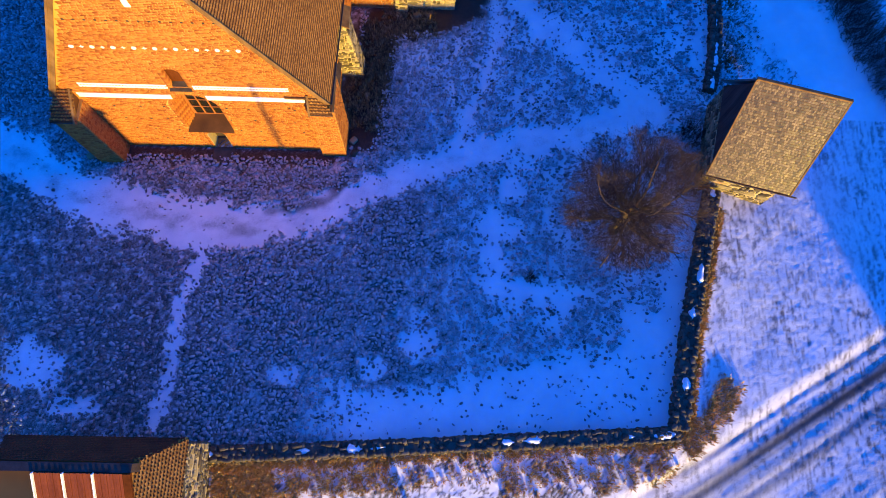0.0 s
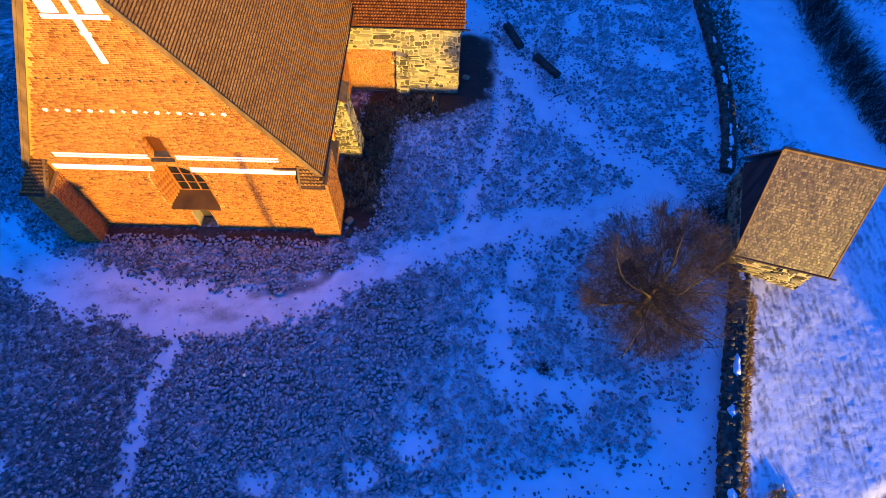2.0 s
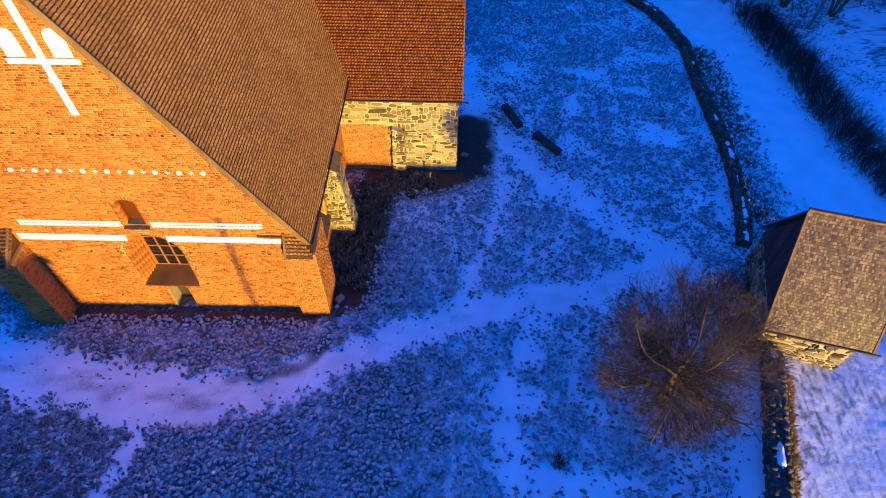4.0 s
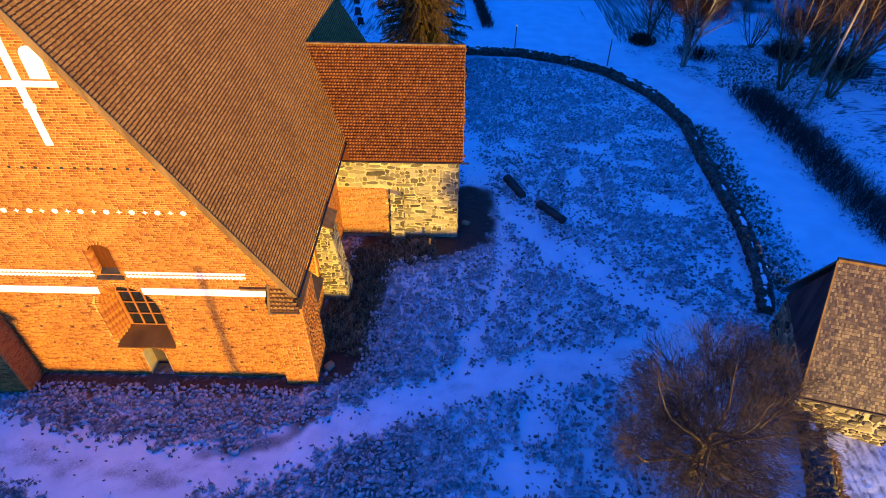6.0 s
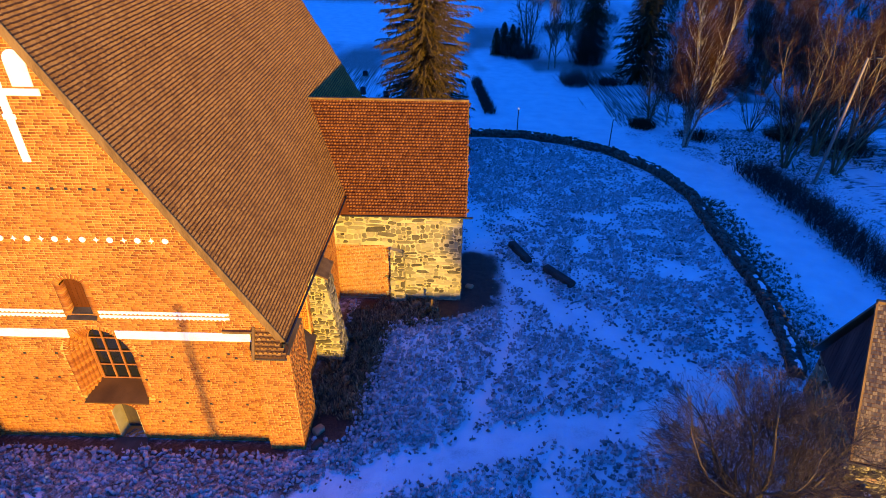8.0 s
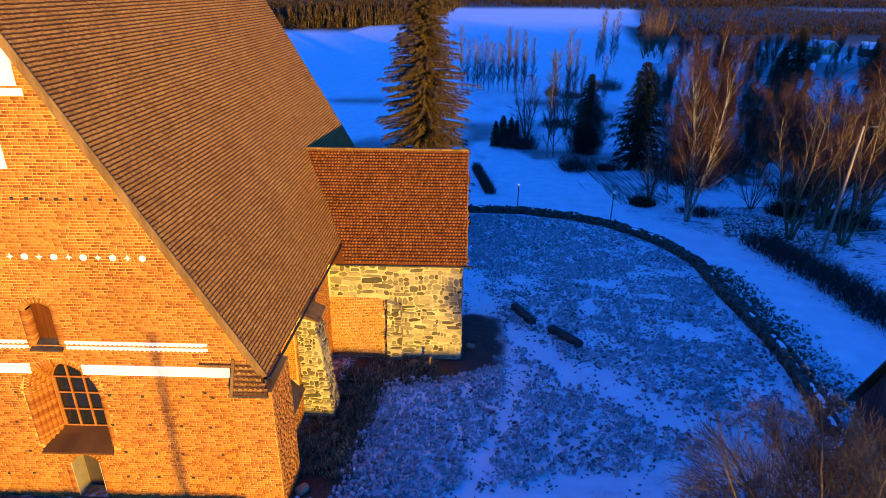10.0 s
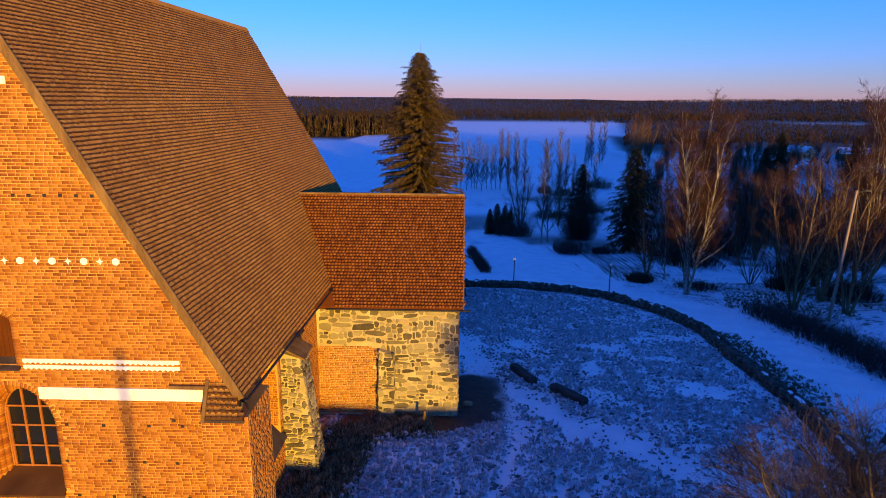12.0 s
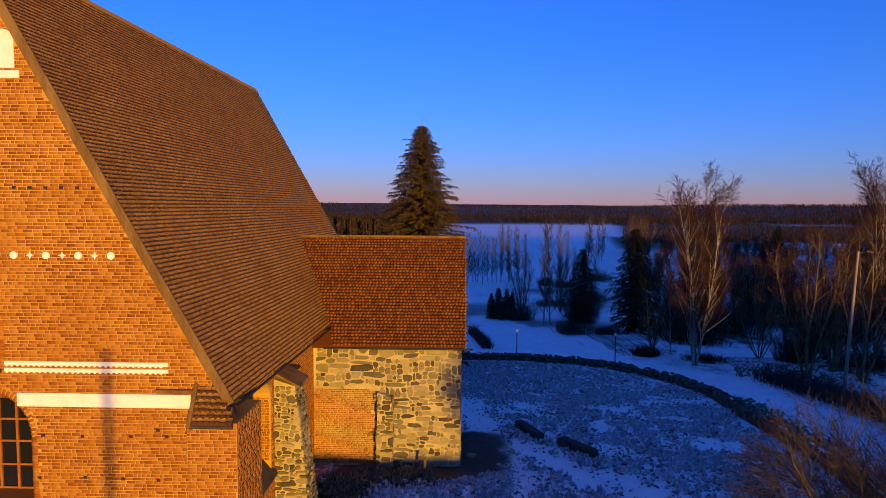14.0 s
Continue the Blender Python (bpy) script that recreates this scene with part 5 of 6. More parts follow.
for i in range(n):
    w_ = (tx1 - tx0) / n
    x = tx0 + i * w_
    for k in range(9):
        xa = x + 0.03 + (w_ - 0.06) * k / 9
        part("red_board", box(xa, xa + (w_ - 0.06) / 9 - 0.012, -deep, 0, 0, 0.1 + 0.02 * (k % 2), bevel=0.01), mat_red_board, gate, "red-ochre painted board").matrix_basis = RED
    part("white_batten", box(x - 0.035, x + 0.035, -deep, 0.02, 0.05, 0.22), mat_plaster, gate, "white batten").matrix_basis = RED
part("edge_board", box(tx1, tx1 + 0.35, -deep, 0.02, -0.02, 0.16, bevel=0.01), mat_hatch, gate, "dark red edge board").matrix_basis = RED
part("dark_fascia", box(tx0 - 3.2, tx1 + 0.35, f1 - run_y - 0.5, f1 - run_y - 0.1, gr - 0.1, gr + 0.82), mat_dark_board, gate, "dark board edge")


# ---- trees ----
def grow(r, p, d, length, radius, level, spec, segs, fine=0.004):
    """A branch as short straight pieces, with smaller branches growing from it."""
    n, wob, up, kids, ratio, spread = spec[level]
    step = length / n
    pts = [(np.array(p, float), radius)]
    d = np.array(d, float)
    for i in range(n):
        d = d + r.normal(0, wob, 3) + np.array([0, 0, up])
        d /= np.linalg.norm(d)
        q = pts[-1][0] + d * step
        r1 = radius * (1 - 0.82 * (i + 1) / n) + fine
        segs.append((level, (*pts[-1][0], *q, pts[-1][1], r1)))
        pts.append((q, r1))
        if level + 1 < len(spec):
            lo = 0.25 if level else 0.12
            k = kids / n * (1.0 if (i + 1) / n > lo else 0.3)
            for _ in range(int(k) + (r.random() < k % 1)):
                a = r.uniform(0, 2 * math.pi)
                ax = np.cross(d, [0.3, 0.2, 1.0])
                ax /= np.linalg.norm(ax) + 1e-9
                ay = np.cross(d, ax)
                s = spread * r.uniform(0.7, 1.3)
                kd = d * math.cos(s) + (ax * math.cos(a) + ay * math.sin(a)) * math.sin(s)
                grow(r, q, kd, length * ratio * r.uniform(0.6, 1.2) * (1 - 0.45 * i / n), r1 * (0.5 if level < 1 else 0.5), level + 1, spec, segs, fine)


def tree_meshes(seed, stems, spec, height, radius, lean=0.1, fine=0.004, pale=1):
    r = np.random.default_rng(seed)
    segs = []
    for i in range(stems):
        a = 0.6 + i * 6.283 / stems + r.uniform(-0.25, 0.25)
        grow(r, (0.12 * math.cos(a) * (stems > 1), 0.12 * math.sin(a) * (stems > 1), -0.15), (lean * math.cos(a), lean * math.sin(a), 1), height * r.uniform(0.85, 1.05), radius, 0, spec, segs, fine)
    thick = [s for l, s in segs if l <= pale]
    thin = [s for l, s in segs if l > pale]
    return tubes(thick, 6), tubes(thin, 3)


def bare_tree(name, meshes, at, label, category="tree", group=""):
    t = thing(name, label, category, group, at=at)
    put("trunk", meshes[0], t)
    put("crown", meshes[1], t)
    return t


def tree_data(seed, stems, spec, height, radius, bark, twig, lean=0.1, fine=0.004, pale=1):
    a, b = tree_meshes(seed, stems, spec, height, radius, lean, fine, pale)
    return fast_mesh("trunk", *a, bark, True), fast_mesh("crown", *b, twig)


# spec rows: pieces, wobble, upward pull, side branches, length ratio, spread
def spreading_tree(seed, crown=4.5, high=4.6):
    """A short stout trunk that forks into many limbs, with a round crown of fine twigs."""
    r = np.random.default_rng(seed)
    heart = np.array([0.15, 0.35, high])
    thick = [(0, 0, -0.3, 0.05, 0.05, 0.5, 0.42, 0.3), (0.05, 0.05, 0.5, 0.12, 0.2, 1.6, 0.3, 0.25), (0.12, 0.2, 1.6, 0.2, 0.35, 3.4, 0.24, 0.12)]
    thin = []

    def branch(p, d, length, radius, n, level):
        out = []
        for i in range(n):
            d = d + r.normal(0, 0.2, 3) + (0, 0, 0.05)
            d = d / np.linalg.norm(d)
            e = p + d * length / n
            if np.linalg.norm((e - heart) / (1, 1, 0.92)) > crown * r.uniform(0.93, 1.12):
                break
            r1 = max(radius * (1 - 0.8 * (i + 1) / n), 0.0048)
            (thick if level < 1 else thin).append((*p, *e, max(radius * (1 - 0.8 * i / n), 0.0058), r1))
            p = e
            out.append((p, d, r1))
        return out

    def offshoots(nodes, count, length, n, level, spread):
        made = []
        for p, d, q in nodes:
            for _ in range(int(count) + (r.random() < count % 1)):
                side = r.normal(0, 1, 3)
                away = (p - heart) / crown
                k = d * math.cos(spread) + side / np.linalg.norm(side) * math.sin(spread) + away * 0.45
                made += branch(p, k / np.linalg.norm(k), length * r.uniform(0.6, 1.3), max(q * 0.45, 0.0058), n, level)
        return made

    limbs = []
    for i in range(18):
        a, t = i * 2.39996 + r.uniform(-0.25, 0.25), (i + 0.5) / 18
        z = 1.1 + 2.2 * t
        limbs += branch(np.array([0.05 + 0.05 * z, 0.1 * z, z]), np.array([math.cos(a), math.sin(a), -0.02 + 2.0 * t ** 1.6]), r.uniform(5.0, 6.2), r.uniform(0.055, 0.1), 9, 0)
    first = offshoots(limbs, 2.5, 2.0, 6, 1, 0.85)
    second = offshoots(first, 1.5, 1.15, 4, 2, 0.85)
    offshoots(second, 1.6, 0.6, 2, 3, 0.75)
    return fast_mesh("trunk", *tubes(thick, 6), mat_bark, True), fast_mesh("crown", *tubes(thin, 3), mat_dark_twig)


bare_tree("bare_tree", spreading_tree(5), pose(11.7, 13.3, gz(11.7, 13.3)), "leafless spreading tree with fine brown twigs beside the wall")
spec_birch = [(9, 0.04, 0.04, 32, 0.29, 0.48), (6, 0.1, 0.08, 14, 0.5, 0.48), (5, 0.16, -0.02, 9, 0.55, 0.55), (4, 0.18, -0.1, 0, 0, 0)]
birch_a = tree_data(21, 4, spec_birch, 18.5, 0.14, mat_birch_bark, mat_red_twig, 0.13, 0.006)
birch_b = tree_data(22, 1, spec_birch, 15, 0.12, mat_birch_bark, mat_red_twig, 0.05, 0.007)
spec_slim = [(9, 0.025, 0.03, 55, 0.22, 0.5), (5, 0.08, 0.08, 12, 0.5, 0.45), (3, 0.12, 0.02, 0, 0, 0)]
birch_slim = tree_data(27, 1, spec_slim, 18, 0.13, mat_birch_bark, mat_grey_twig, 0.04, 0.013, 0)
spec_bush = [(5, 0.1, 0.04, 7, 0.5, 0.4), (5, 0.14, 0.04, 6, 0.5, 0.5), (4, 0.15, 0.02, 0, 0, 0)]
willow = tree_data(23, 9, spec_bush, 6.5, 0.06, mat_bark, mat_twig, 0.45)
spec_alder = [(8, 0.06, 0.05, 18, 0.32, 0.45), (6, 0.13, 0.06, 7, 0.5, 0.5), (4, 0.16, 0.0, 6, 0.5, 0.5), (3, 0.16, 0, 0, 0, 0)]
alder = tree_data(24, 4, spec_alder, 11, 0.12, mat_bark, mat_red_twig, 0.2, 0.006)
for x, y, me, s, rot, lab in [(25.3, 62.3, birch_a, 1.0, 0, "tall leafless many-stemmed birch with pale trunks"), (26.0, 71.5, birch_b, 0.75, 40, "slim leafless pale birch")]:
    bare_tree("birch", me, pose(x, y, gz(x, y), 0, 0, rot) @ Matrix.Scale(s, 4), lab, group="birches")


def spruce_data(seed, height, radius, n, dense, size=1.0, needle=None, full=1.5):
    """Trunk and a crown of drooping branches hung with needle sprays."""
    r = np.random.default_rng(seed)
    trunk = tubes([(0, 0, -0.2, 0, 0, height * 0.5, 0.02 * height, 0.011 * height), (0, 0, height * 0.5, 0, 0, height, 0.011 * height, 0.01)], 7)
    vs, fs = [], []

    def spray(p, d, length, width):
        side = np.cross(d, [0, 0, 1.0])
        side /= np.linalg.norm(side) + 1e-9
        up = np.cross(side, d)
        b = len(vs)
        for f, w in ((0, 0.5), (0.4, 1.0), (1.0, 0.08)):
            c = p + d * length * f - np.array([0, 0, 0.25 * length * f * f])
            vs.append(c - side * width * w - up * width * 0.25)
            vs.append(c + up * width * 0.2)
            vs.append(c + side * width * w - up * width * 0.25)
        for k in (0, 3):
            fs.extend([(b + k, b + k + 1, b + k + 4, b + k + 3), (b + k + 1, b + k + 2, b + k + 5, b + k + 4)])

    for i in range(n):
        t = (i + r.random()) / n
        z = height * (0.06 + 0.9 * t)
        shape = min(1.0, full * (1 - t)) ** 0.7 * (0.5 + 0.5 * r.random()) + 0.08
        if r.random() < 0.07:
            shape *= 1.25
        L = radius * shape
        a = i * 2.39996 + r.uniform(-0.4, 0.4)
        d = np.array([math.cos(a), math.sin(a), 0.2 - 0.35 * (1 - t)])
        d /= np.linalg.norm(d)
        m = max(3, int(dense * L))
        for k in range(m):
            f = (k + 0.6) / m
            p = np.array([0, 0, z]) + d * L * f - np.array([0, 0, 0.1 * L * f * f])
            b = a + r.uniform(-1.1, 1.1)
            dd = np.array([math.cos(b), math.sin(b), r.uniform(-0.7, 0.1)])
            dd /= np.linalg.norm(dd)
            dd[2] -= 0.2 * f
            dd /= np.linalg.norm(dd)
            spray(p, dd, r.uniform(0.3, 0.75) * (0.55 + 0.1 * L) * size, r.uniform(0.045, 0.11) * size)
    return fast_mesh("trunk", *trunk, mat_bark, True), fast_mesh("crown", np.array(vs), np.array(fs), needle or mat_needle)


big_spruce = spruce_data(31, 25.4, 4.4, 1000, 22.0, 0.7, None, 2.1)
small_spruce = spruce_data(32, 12.0, 2.8, 330, 7.0, 1.25, mat_shaded_needle)
bare_tree("spruce", big_spruce, pose(-3.0, 62.0, gz(-3, 62)), "tall shaggy spruce behind the church, lit by the low sun", "spruce", "spruces")

# ---- pole behind the eye, whose shadow falls on the gable ----
pole = thing("flagpole", "plain wooden pole by the road", "pole", at=pose(-1.0, -5.2, gz(-1.0, -5.2)))
put("mast", fast_mesh("mast", *tubes([(0, 0, -0.3, 0, 0, 9.6, 0.14, 0.11)], 10), mat_pole, True), pole)


# ---- hedges and bushes ----
def thicket(rows, seed, high, mat, per=26, spread=0.5, thick=1.0):
    """Many thin upright stems with side twigs over the given patches (x, y, radius)."""
    r = np.random.default_rng(seed)
    c = np.repeat(np.array(rows, float), per, 0)
    n = len(c)
    a, q = r.uniform(0, 6.28, n), np.sqrt(r.random(n))
    p = np.stack([c[:, 0] + c[:, 2] * q * np.cos(a), c[:, 1] + c[:, 2] * q * np.sin(a), np.zeros(n)], -1)
    p[:, 2] = terrain(p[:, 0], p[:, 1]) - 0.05
    h = (high * r.uniform(0.55, 1.1, n) * (1 - 0.45 * q ** 2))[:, None]
    d = np.stack([r.normal(0, spread * 0.4, n) + spread * 0.5 * np.cos(a) * q, r.normal(0, spread * 0.4, n) + spread * 0.5 * np.sin(a) * q, np.ones(n)], -1)
    m = p + d * h * 0.5
    e = m + (d + r.normal(0, 0.25, (n, 3))) * h * 0.5
    one = np.ones((n, 1))
    segs = [np.hstack([p, m, one * 0.022, one * 0.014]), np.hstack([m, e, one * 0.014, one * 0.005])]
    for _ in range(6):
        s = p + d * h * r.uniform(0.2, 0.95, (n, 1))
        k = np.stack([r.normal(0, 0.5, n), r.normal(0, 0.5, n), r.uniform(0.2, 0.9, n)], -1) * h * 0.32
        segs.append(np.hstack([s, s + k, one * 0.011, one * 0.004]))
    segs = np.concatenate(segs)
    segs[:, 6:] *= thick
    return tubes(segs, 3)


def bush(rows, seed, high, mat, label, name="bush", category="bush", per=26, spread=0.5, group="", thick=1.0, sections=1):
    t = thing(name, label, category, group)
    for k in range(sections):
        some = rows[k * len(rows) // sections:(k + 1) * len(rows) // sections]
        put("brushwood" if sections == 1 else "shrub", fast_mesh("brushwood", *thicket(some, seed + 1000 * k, high, mat, per, spread, thick), mat), t, kind="stuff" if sections == 1 else "")
    return t


mat_hedge = material("dark_hedge_twigs", [(0.25, (0.045, 0.028, 0.024)), (0.7, (0.1, 0.064, 0.05))], 1.0, 0.9, 0.0, 10)
HEDGE = [(29.6, 55.5), (30.6, 50), (31.2, 45), (31.3, 40), (31.8, 34), (33.5, 27), (36.5, 21)]
rows = []
for (ax, ay), (bx, by) in zip(HEDGE[:-1], HEDGE[1:]):
    n = int(math.hypot(bx - ax, by - ay) / 0.55)
    for i in range(n):
        t = i / n
        rows += [(ax + (bx - ax) * t + o + rng.uniform(-0.3, 0.3), ay + (by - ay) * t + rng.uniform(-0.3, 0.3), 1.0) for o in (-0.9, 0.9)]
bush(rows, 91, 1.7, mat_hedge, "long dark leafless hedge beside the snowy lane", "hedge", "hedge", 30, 0.7, sections=14)
bush([(12.6 + rng.uniform(-1, 1), 15.2 + rng.uniform(-1.2, 1.2), 0.8) for _ in range(2)] + [(17.0, 16.8, 0.9), (16.9, 18.6, 0.9), (17.8, 20.6, 0.8)], 92, 2.0, mat_red_twig, "reddish leafless shrub between wall and shed", per=60)
bush([(6.0, 9.9, 0.35)], 93, 0.5, mat_hedge, "small dark shrub in the snowy grass", per=60)
strip = [(4.6, 75.5), (4.2, 80), (3.6, 86), (3.0, 93)]
rows = [(ax + (bx - ax) * i / 8, ay + (by - ay) * i / 8, 0.7) for (ax, ay), (bx, by) in zip(strip[:-1], strip[1:]) for i in range(8)]
bush(rows, 94, 1.4, mat_hedge, "narrow clipped dark hedge", "hedge", "hedge", 40, 0.3, sections=6)
for x, y, rad, h, m, lab in [(11.5, 112, 3.2, 3.6, mat_hedge, "round brown leafless shrub"), (22.6, 108, 3.2, 7.5, mat_red_twig, "russet leafless shrub in front of a spruce"), (18.8, 92, 2.6, 2.4, mat_hedge, "low dark shrub in the snow"), (24.0, 92.5, 2.0, 1.2, mat_hedge, "low dark leafless brushwood"), (38.0, 66.0, 2.5, 2.2, mat_twig, "brown brushwood under the trees"), (42.0, 62.0, 2.5, 2.4, mat_twig, "brown brushwood under bare trees"), (34, 88, 5, 7.0, mat_red_twig, "dense red-brown willow thicket behind the birch"), (42, 92, 5, 6.0, mat_red_twig, "tall red-brown leafless thicket"), (52, 84, 5, 5.0, mat_red_twig, "dense rusty leafless willow scrub"), (45, 75, 4, 3.0, mat_red_twig, "red-brown leafless willow thicket"), (33, 82, 4, 2.5, mat_red_twig, "rusty willow scrub in the field"), (40, 104, 6, 7.0, mat_red_twig, "dark red leafless thicket below the houses"), (56, 108, 7, 6.5, mat_red_twig, "wide red-brown thicket in the valley"), (62, 92, 6, 6.0, mat_red_twig, "russet scrub beside the lane's trees"), (28, 66, 2.5, 1.0, mat_twig, "low withered scrub by the birches"), (22.5, 70, 1.8, 1.3, mat_twig, "withered stalks by the lane"), (29, 196, 2.5, 3.0, mat_hedge, "dark low thicket on the lake shore"), (34, 190, 3, 2.5, mat_hedge, "dark shrubs below slim birches"), (22, 140, 5, 2.0, mat_twig, "withered scrub in the snow"), (34, 150, 6, 3.0, mat_twig, "brown leafless scrub in the meadow"), (48, 210, 6, 4.0, mat_red_twig, "leafless willow thicket at the shore")]:
    bush([(x + rng.uniform(-rad, rad) * 0.5, y + rng.uniform(-rad, rad) * 0.5, rad * 0.7) for _ in range(4)], int(x * 10 + y), h, m, lab, per=100, spread=0.6, group="shrubs", thick=1.25)

# ---- trees of the middle distance ----
for x, y, me, s, rot, lab, nm in [
    (35.2, 69.0, willow, 0.95, 0, "pollarded leafless tree with a fan of branches", "bare_tree"),
    (33.6, 56.8, alder, 1.2, 20, "slender leafless tree with several stems", "bare_tree"),
    (38.4, 60.6, alder, 1.35, 110, "tall leafless tree with reddish twigs", "bare_tree"),
    (37.6, 55.0, alder, 1.25, 200, "leaning leafless tree near the lamp pole", "bare_tree"),
    (46.0, 58.0, alder, 1.2, 300, "leafless tree with tangled twigs", "bare_tree"),
    (42.0, 68.0, alder, 1.4, 60, "leafless tree among scrub", "bare_tree"),
    (50.0, 66.0, birch_b, 1.1, 60, "leafless birch with drooping twigs", "birch"),
    (15.4, 102.0, birch_slim, 0.92, 80, "slim pale birch, one of a pair", "birch"),
    (16.6, 103.0, birch_slim, 0.95, 200, "slim pale birch beside another", "birch"),
    (13.5, 118, alder, 1.1, 10, "leafless tree in front of the lake", "bare_tree"),
    (22.5, 128, alder, 0.9, 130, "round leafless tree in the snow", "bare_tree"),
    (44.5, 63.0, birch_a, 1.05, 70, "tall leafless birch at the edge of the scrub", "birch"),
    (29.5, 74.0, birch_b, 0.9, 30, "young leafless birch behind others", "birch"),
    (24.0, 72.0, alder, 0.8, 90, "small leafless tree beside the birch", "bare_tree"),
]:
    bare_tree(nm, me, pose(x, y, gz(x, y), 0, 0, rot) @ Matrix.Scale(s, 4), lab, group="bare trees")
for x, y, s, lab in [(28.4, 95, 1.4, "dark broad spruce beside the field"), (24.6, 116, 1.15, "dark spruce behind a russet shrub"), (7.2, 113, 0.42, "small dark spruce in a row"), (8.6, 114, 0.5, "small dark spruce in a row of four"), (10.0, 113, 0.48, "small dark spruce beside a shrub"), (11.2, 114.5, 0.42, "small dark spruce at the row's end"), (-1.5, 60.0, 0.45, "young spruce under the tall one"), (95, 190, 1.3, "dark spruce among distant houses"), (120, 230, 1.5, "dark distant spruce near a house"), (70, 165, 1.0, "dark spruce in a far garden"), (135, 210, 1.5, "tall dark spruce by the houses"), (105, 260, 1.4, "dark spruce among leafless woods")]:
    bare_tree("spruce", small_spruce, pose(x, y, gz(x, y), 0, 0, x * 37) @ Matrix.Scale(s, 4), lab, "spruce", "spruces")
r = np.random.default_rng(44)
for i in range(17):
    x, y = 1.5 + i * 1.35 + r.uniform(-0.6, 0.6), 201 + r.uniform(-7, 5) + i * 0.5
    bare_tree("birch", birch_slim, pose(x, y, gz(x, y), 0, 0, r.uniform(0, 360)) @ Matrix.Scale(r.uniform(0.75, 1.12), 4), "slim leafless birch on the lake shore", group="shore birches")
for x, y, k in [(31, 178, 1.1), (33, 181, 0.95), (36, 186, 0.7), (60, 278, 1.1), (63, 284, 1.2), (66, 282, 1.0), (69, 290, 1.15), (57, 270, 0.8), (40, 172, 0.75), (28, 160, 0.8), (26, 150, 0.6)]:
    bare_tree("birch", birch_slim, pose(x, y, gz(x, y), 0, 0, x * 31) @ Matrix.Scale(k, 4), "slim grey birch standing before the frozen lake", group="shore birches")
for x, y, k in [(93, 325, 1.0), (99, 335, 1.15), (90, 310, 0.9), (104, 340, 1.0), (110, 350, 0.9), (85, 300, 0.7)]:
    bare_tree("bare_tree", alder, pose(x, y, gz(x, y), 0, 0, x * 17) @ Matrix.Scale(1.7 * k, 4), "large spreading leafless tree on the far shore", group="valley trees")
for i in range(300):
    y = r.uniform(84, 330)
    x = y * r.uniform(0.36, 0.78) + (12 if y < 110 else 0)
    if y > 130 and r.random() < 0.45:
        x = y * r.uniform(0.3, 0.55)
    if in_poly(np.array([x]), np.array([y]), LAKE)[0]:
        continue
    me = (alder, birch_b, alder, alder, birch_a)[i % 5]
    bare_tree("bare_tree", me, pose(x, y, gz(x, y), 0, 0, r.uniform(0, 360)) @ Matrix.Scale(r.uniform(0.4, 0.75), 4), "leafless tree with red-brown twigs in the valley", group="valley trees")


# ---- far woods ----
def far_wood(name, spots, seed, label, leaves=14, slim=0.2, stems=False):
    """Distant trees: each a slim crown of many small drooping tufts round its stem, all in one mesh."""
    r = np.random.default_rng(seed)
    spots = np.asarray(spots)
    n = len(spots)
    h = spots[:, 2] * r.uniform(0.75, 1.15, n)
    root = np.stack([spots[:, 0], spots[:, 1], terrain(spots[:, 0], spots[:, 1]) - 0.5], -1)
    wide = h * r.uniform(0.7, 1.3, n) * slim
    pine = r.random(n)
    i = np.repeat(np.arange(n), leaves)
    f = np.tile((np.arange(leaves) + 0.5) / leaves, n) + r.uniform(-0.03, 0.03, n * leaves)
    lo = np.where(pine < 0.35, 0.45, 0.05)[i]
    k = np.where(pine[i] < 0.35, np.sqrt(np.clip(1.05 - f, 0, 1)), 1.02 - f)
    a = r.uniform(0, 6.28, len(i))
    out = np.stack([np.cos(a), np.sin(a), np.zeros(len(i))], -1)
    side = np.stack([-np.sin(a), np.cos(a), np.zeros(len(i))], -1)
    q = (wide[i] * k)[:, None]
    c = root[i] + np.array([[0, 0, 1.0]]) * (h[i] * (lo + (1 - lo) * f))[:, None]
    drop = np.array([[0, 0, 1.0]]) * (h[i] * r.uniform(0.03, 0.12, len(i)))[:, None]
    v = np.stack([c + drop, c + out * q * 0.7 - side * q * 0.7 - drop, c + out * q * 1.1 - drop * 1.6, c + out * q * 0.7 + side * q * 0.7 - drop], 1).reshape(-1, 3)
    quads = np.arange(len(i) * 4).reshape(-1, 4)
    ob = put(name, fast_mesh(name, v, quads, mat_far_wood), label=label, category="forest", kind="stuff")
    if stems:
        seg = np.hstack([root, root + np.array([[0, 0, 1.0]]) * (h * 0.9)[:, None], np.full((n, 1), 0.22), np.full((n, 1), 0.08)])
        put("stems", fast_mesh("stems", *tubes(seg, 4), mat_bark), ob, kind="stuff")
    return ob


spots = []
while len(spots) < 36000:
    y = 430 + 2400 * r.random() ** 1.6
    x = y * r.uniform(-0.42, 0.85)
    spots.append((x, y, r.uniform(5, 9.5)))
S = np.array(spots)
keep = ~in_poly(S[:, 0], S[:, 1], LAKE) & (line_dist(S[:, 0], S[:, 1], LAKE + LAKE[:1]) > 3)
S[:, 2] *= np.where((S[:, 0] > 85) & (S[:, 1] < 850), 0.5, 1.0)
keep &= ~((np.abs(S[:, 0] - 500) < 90) & (np.abs(S[:, 1] - 860) < 60))
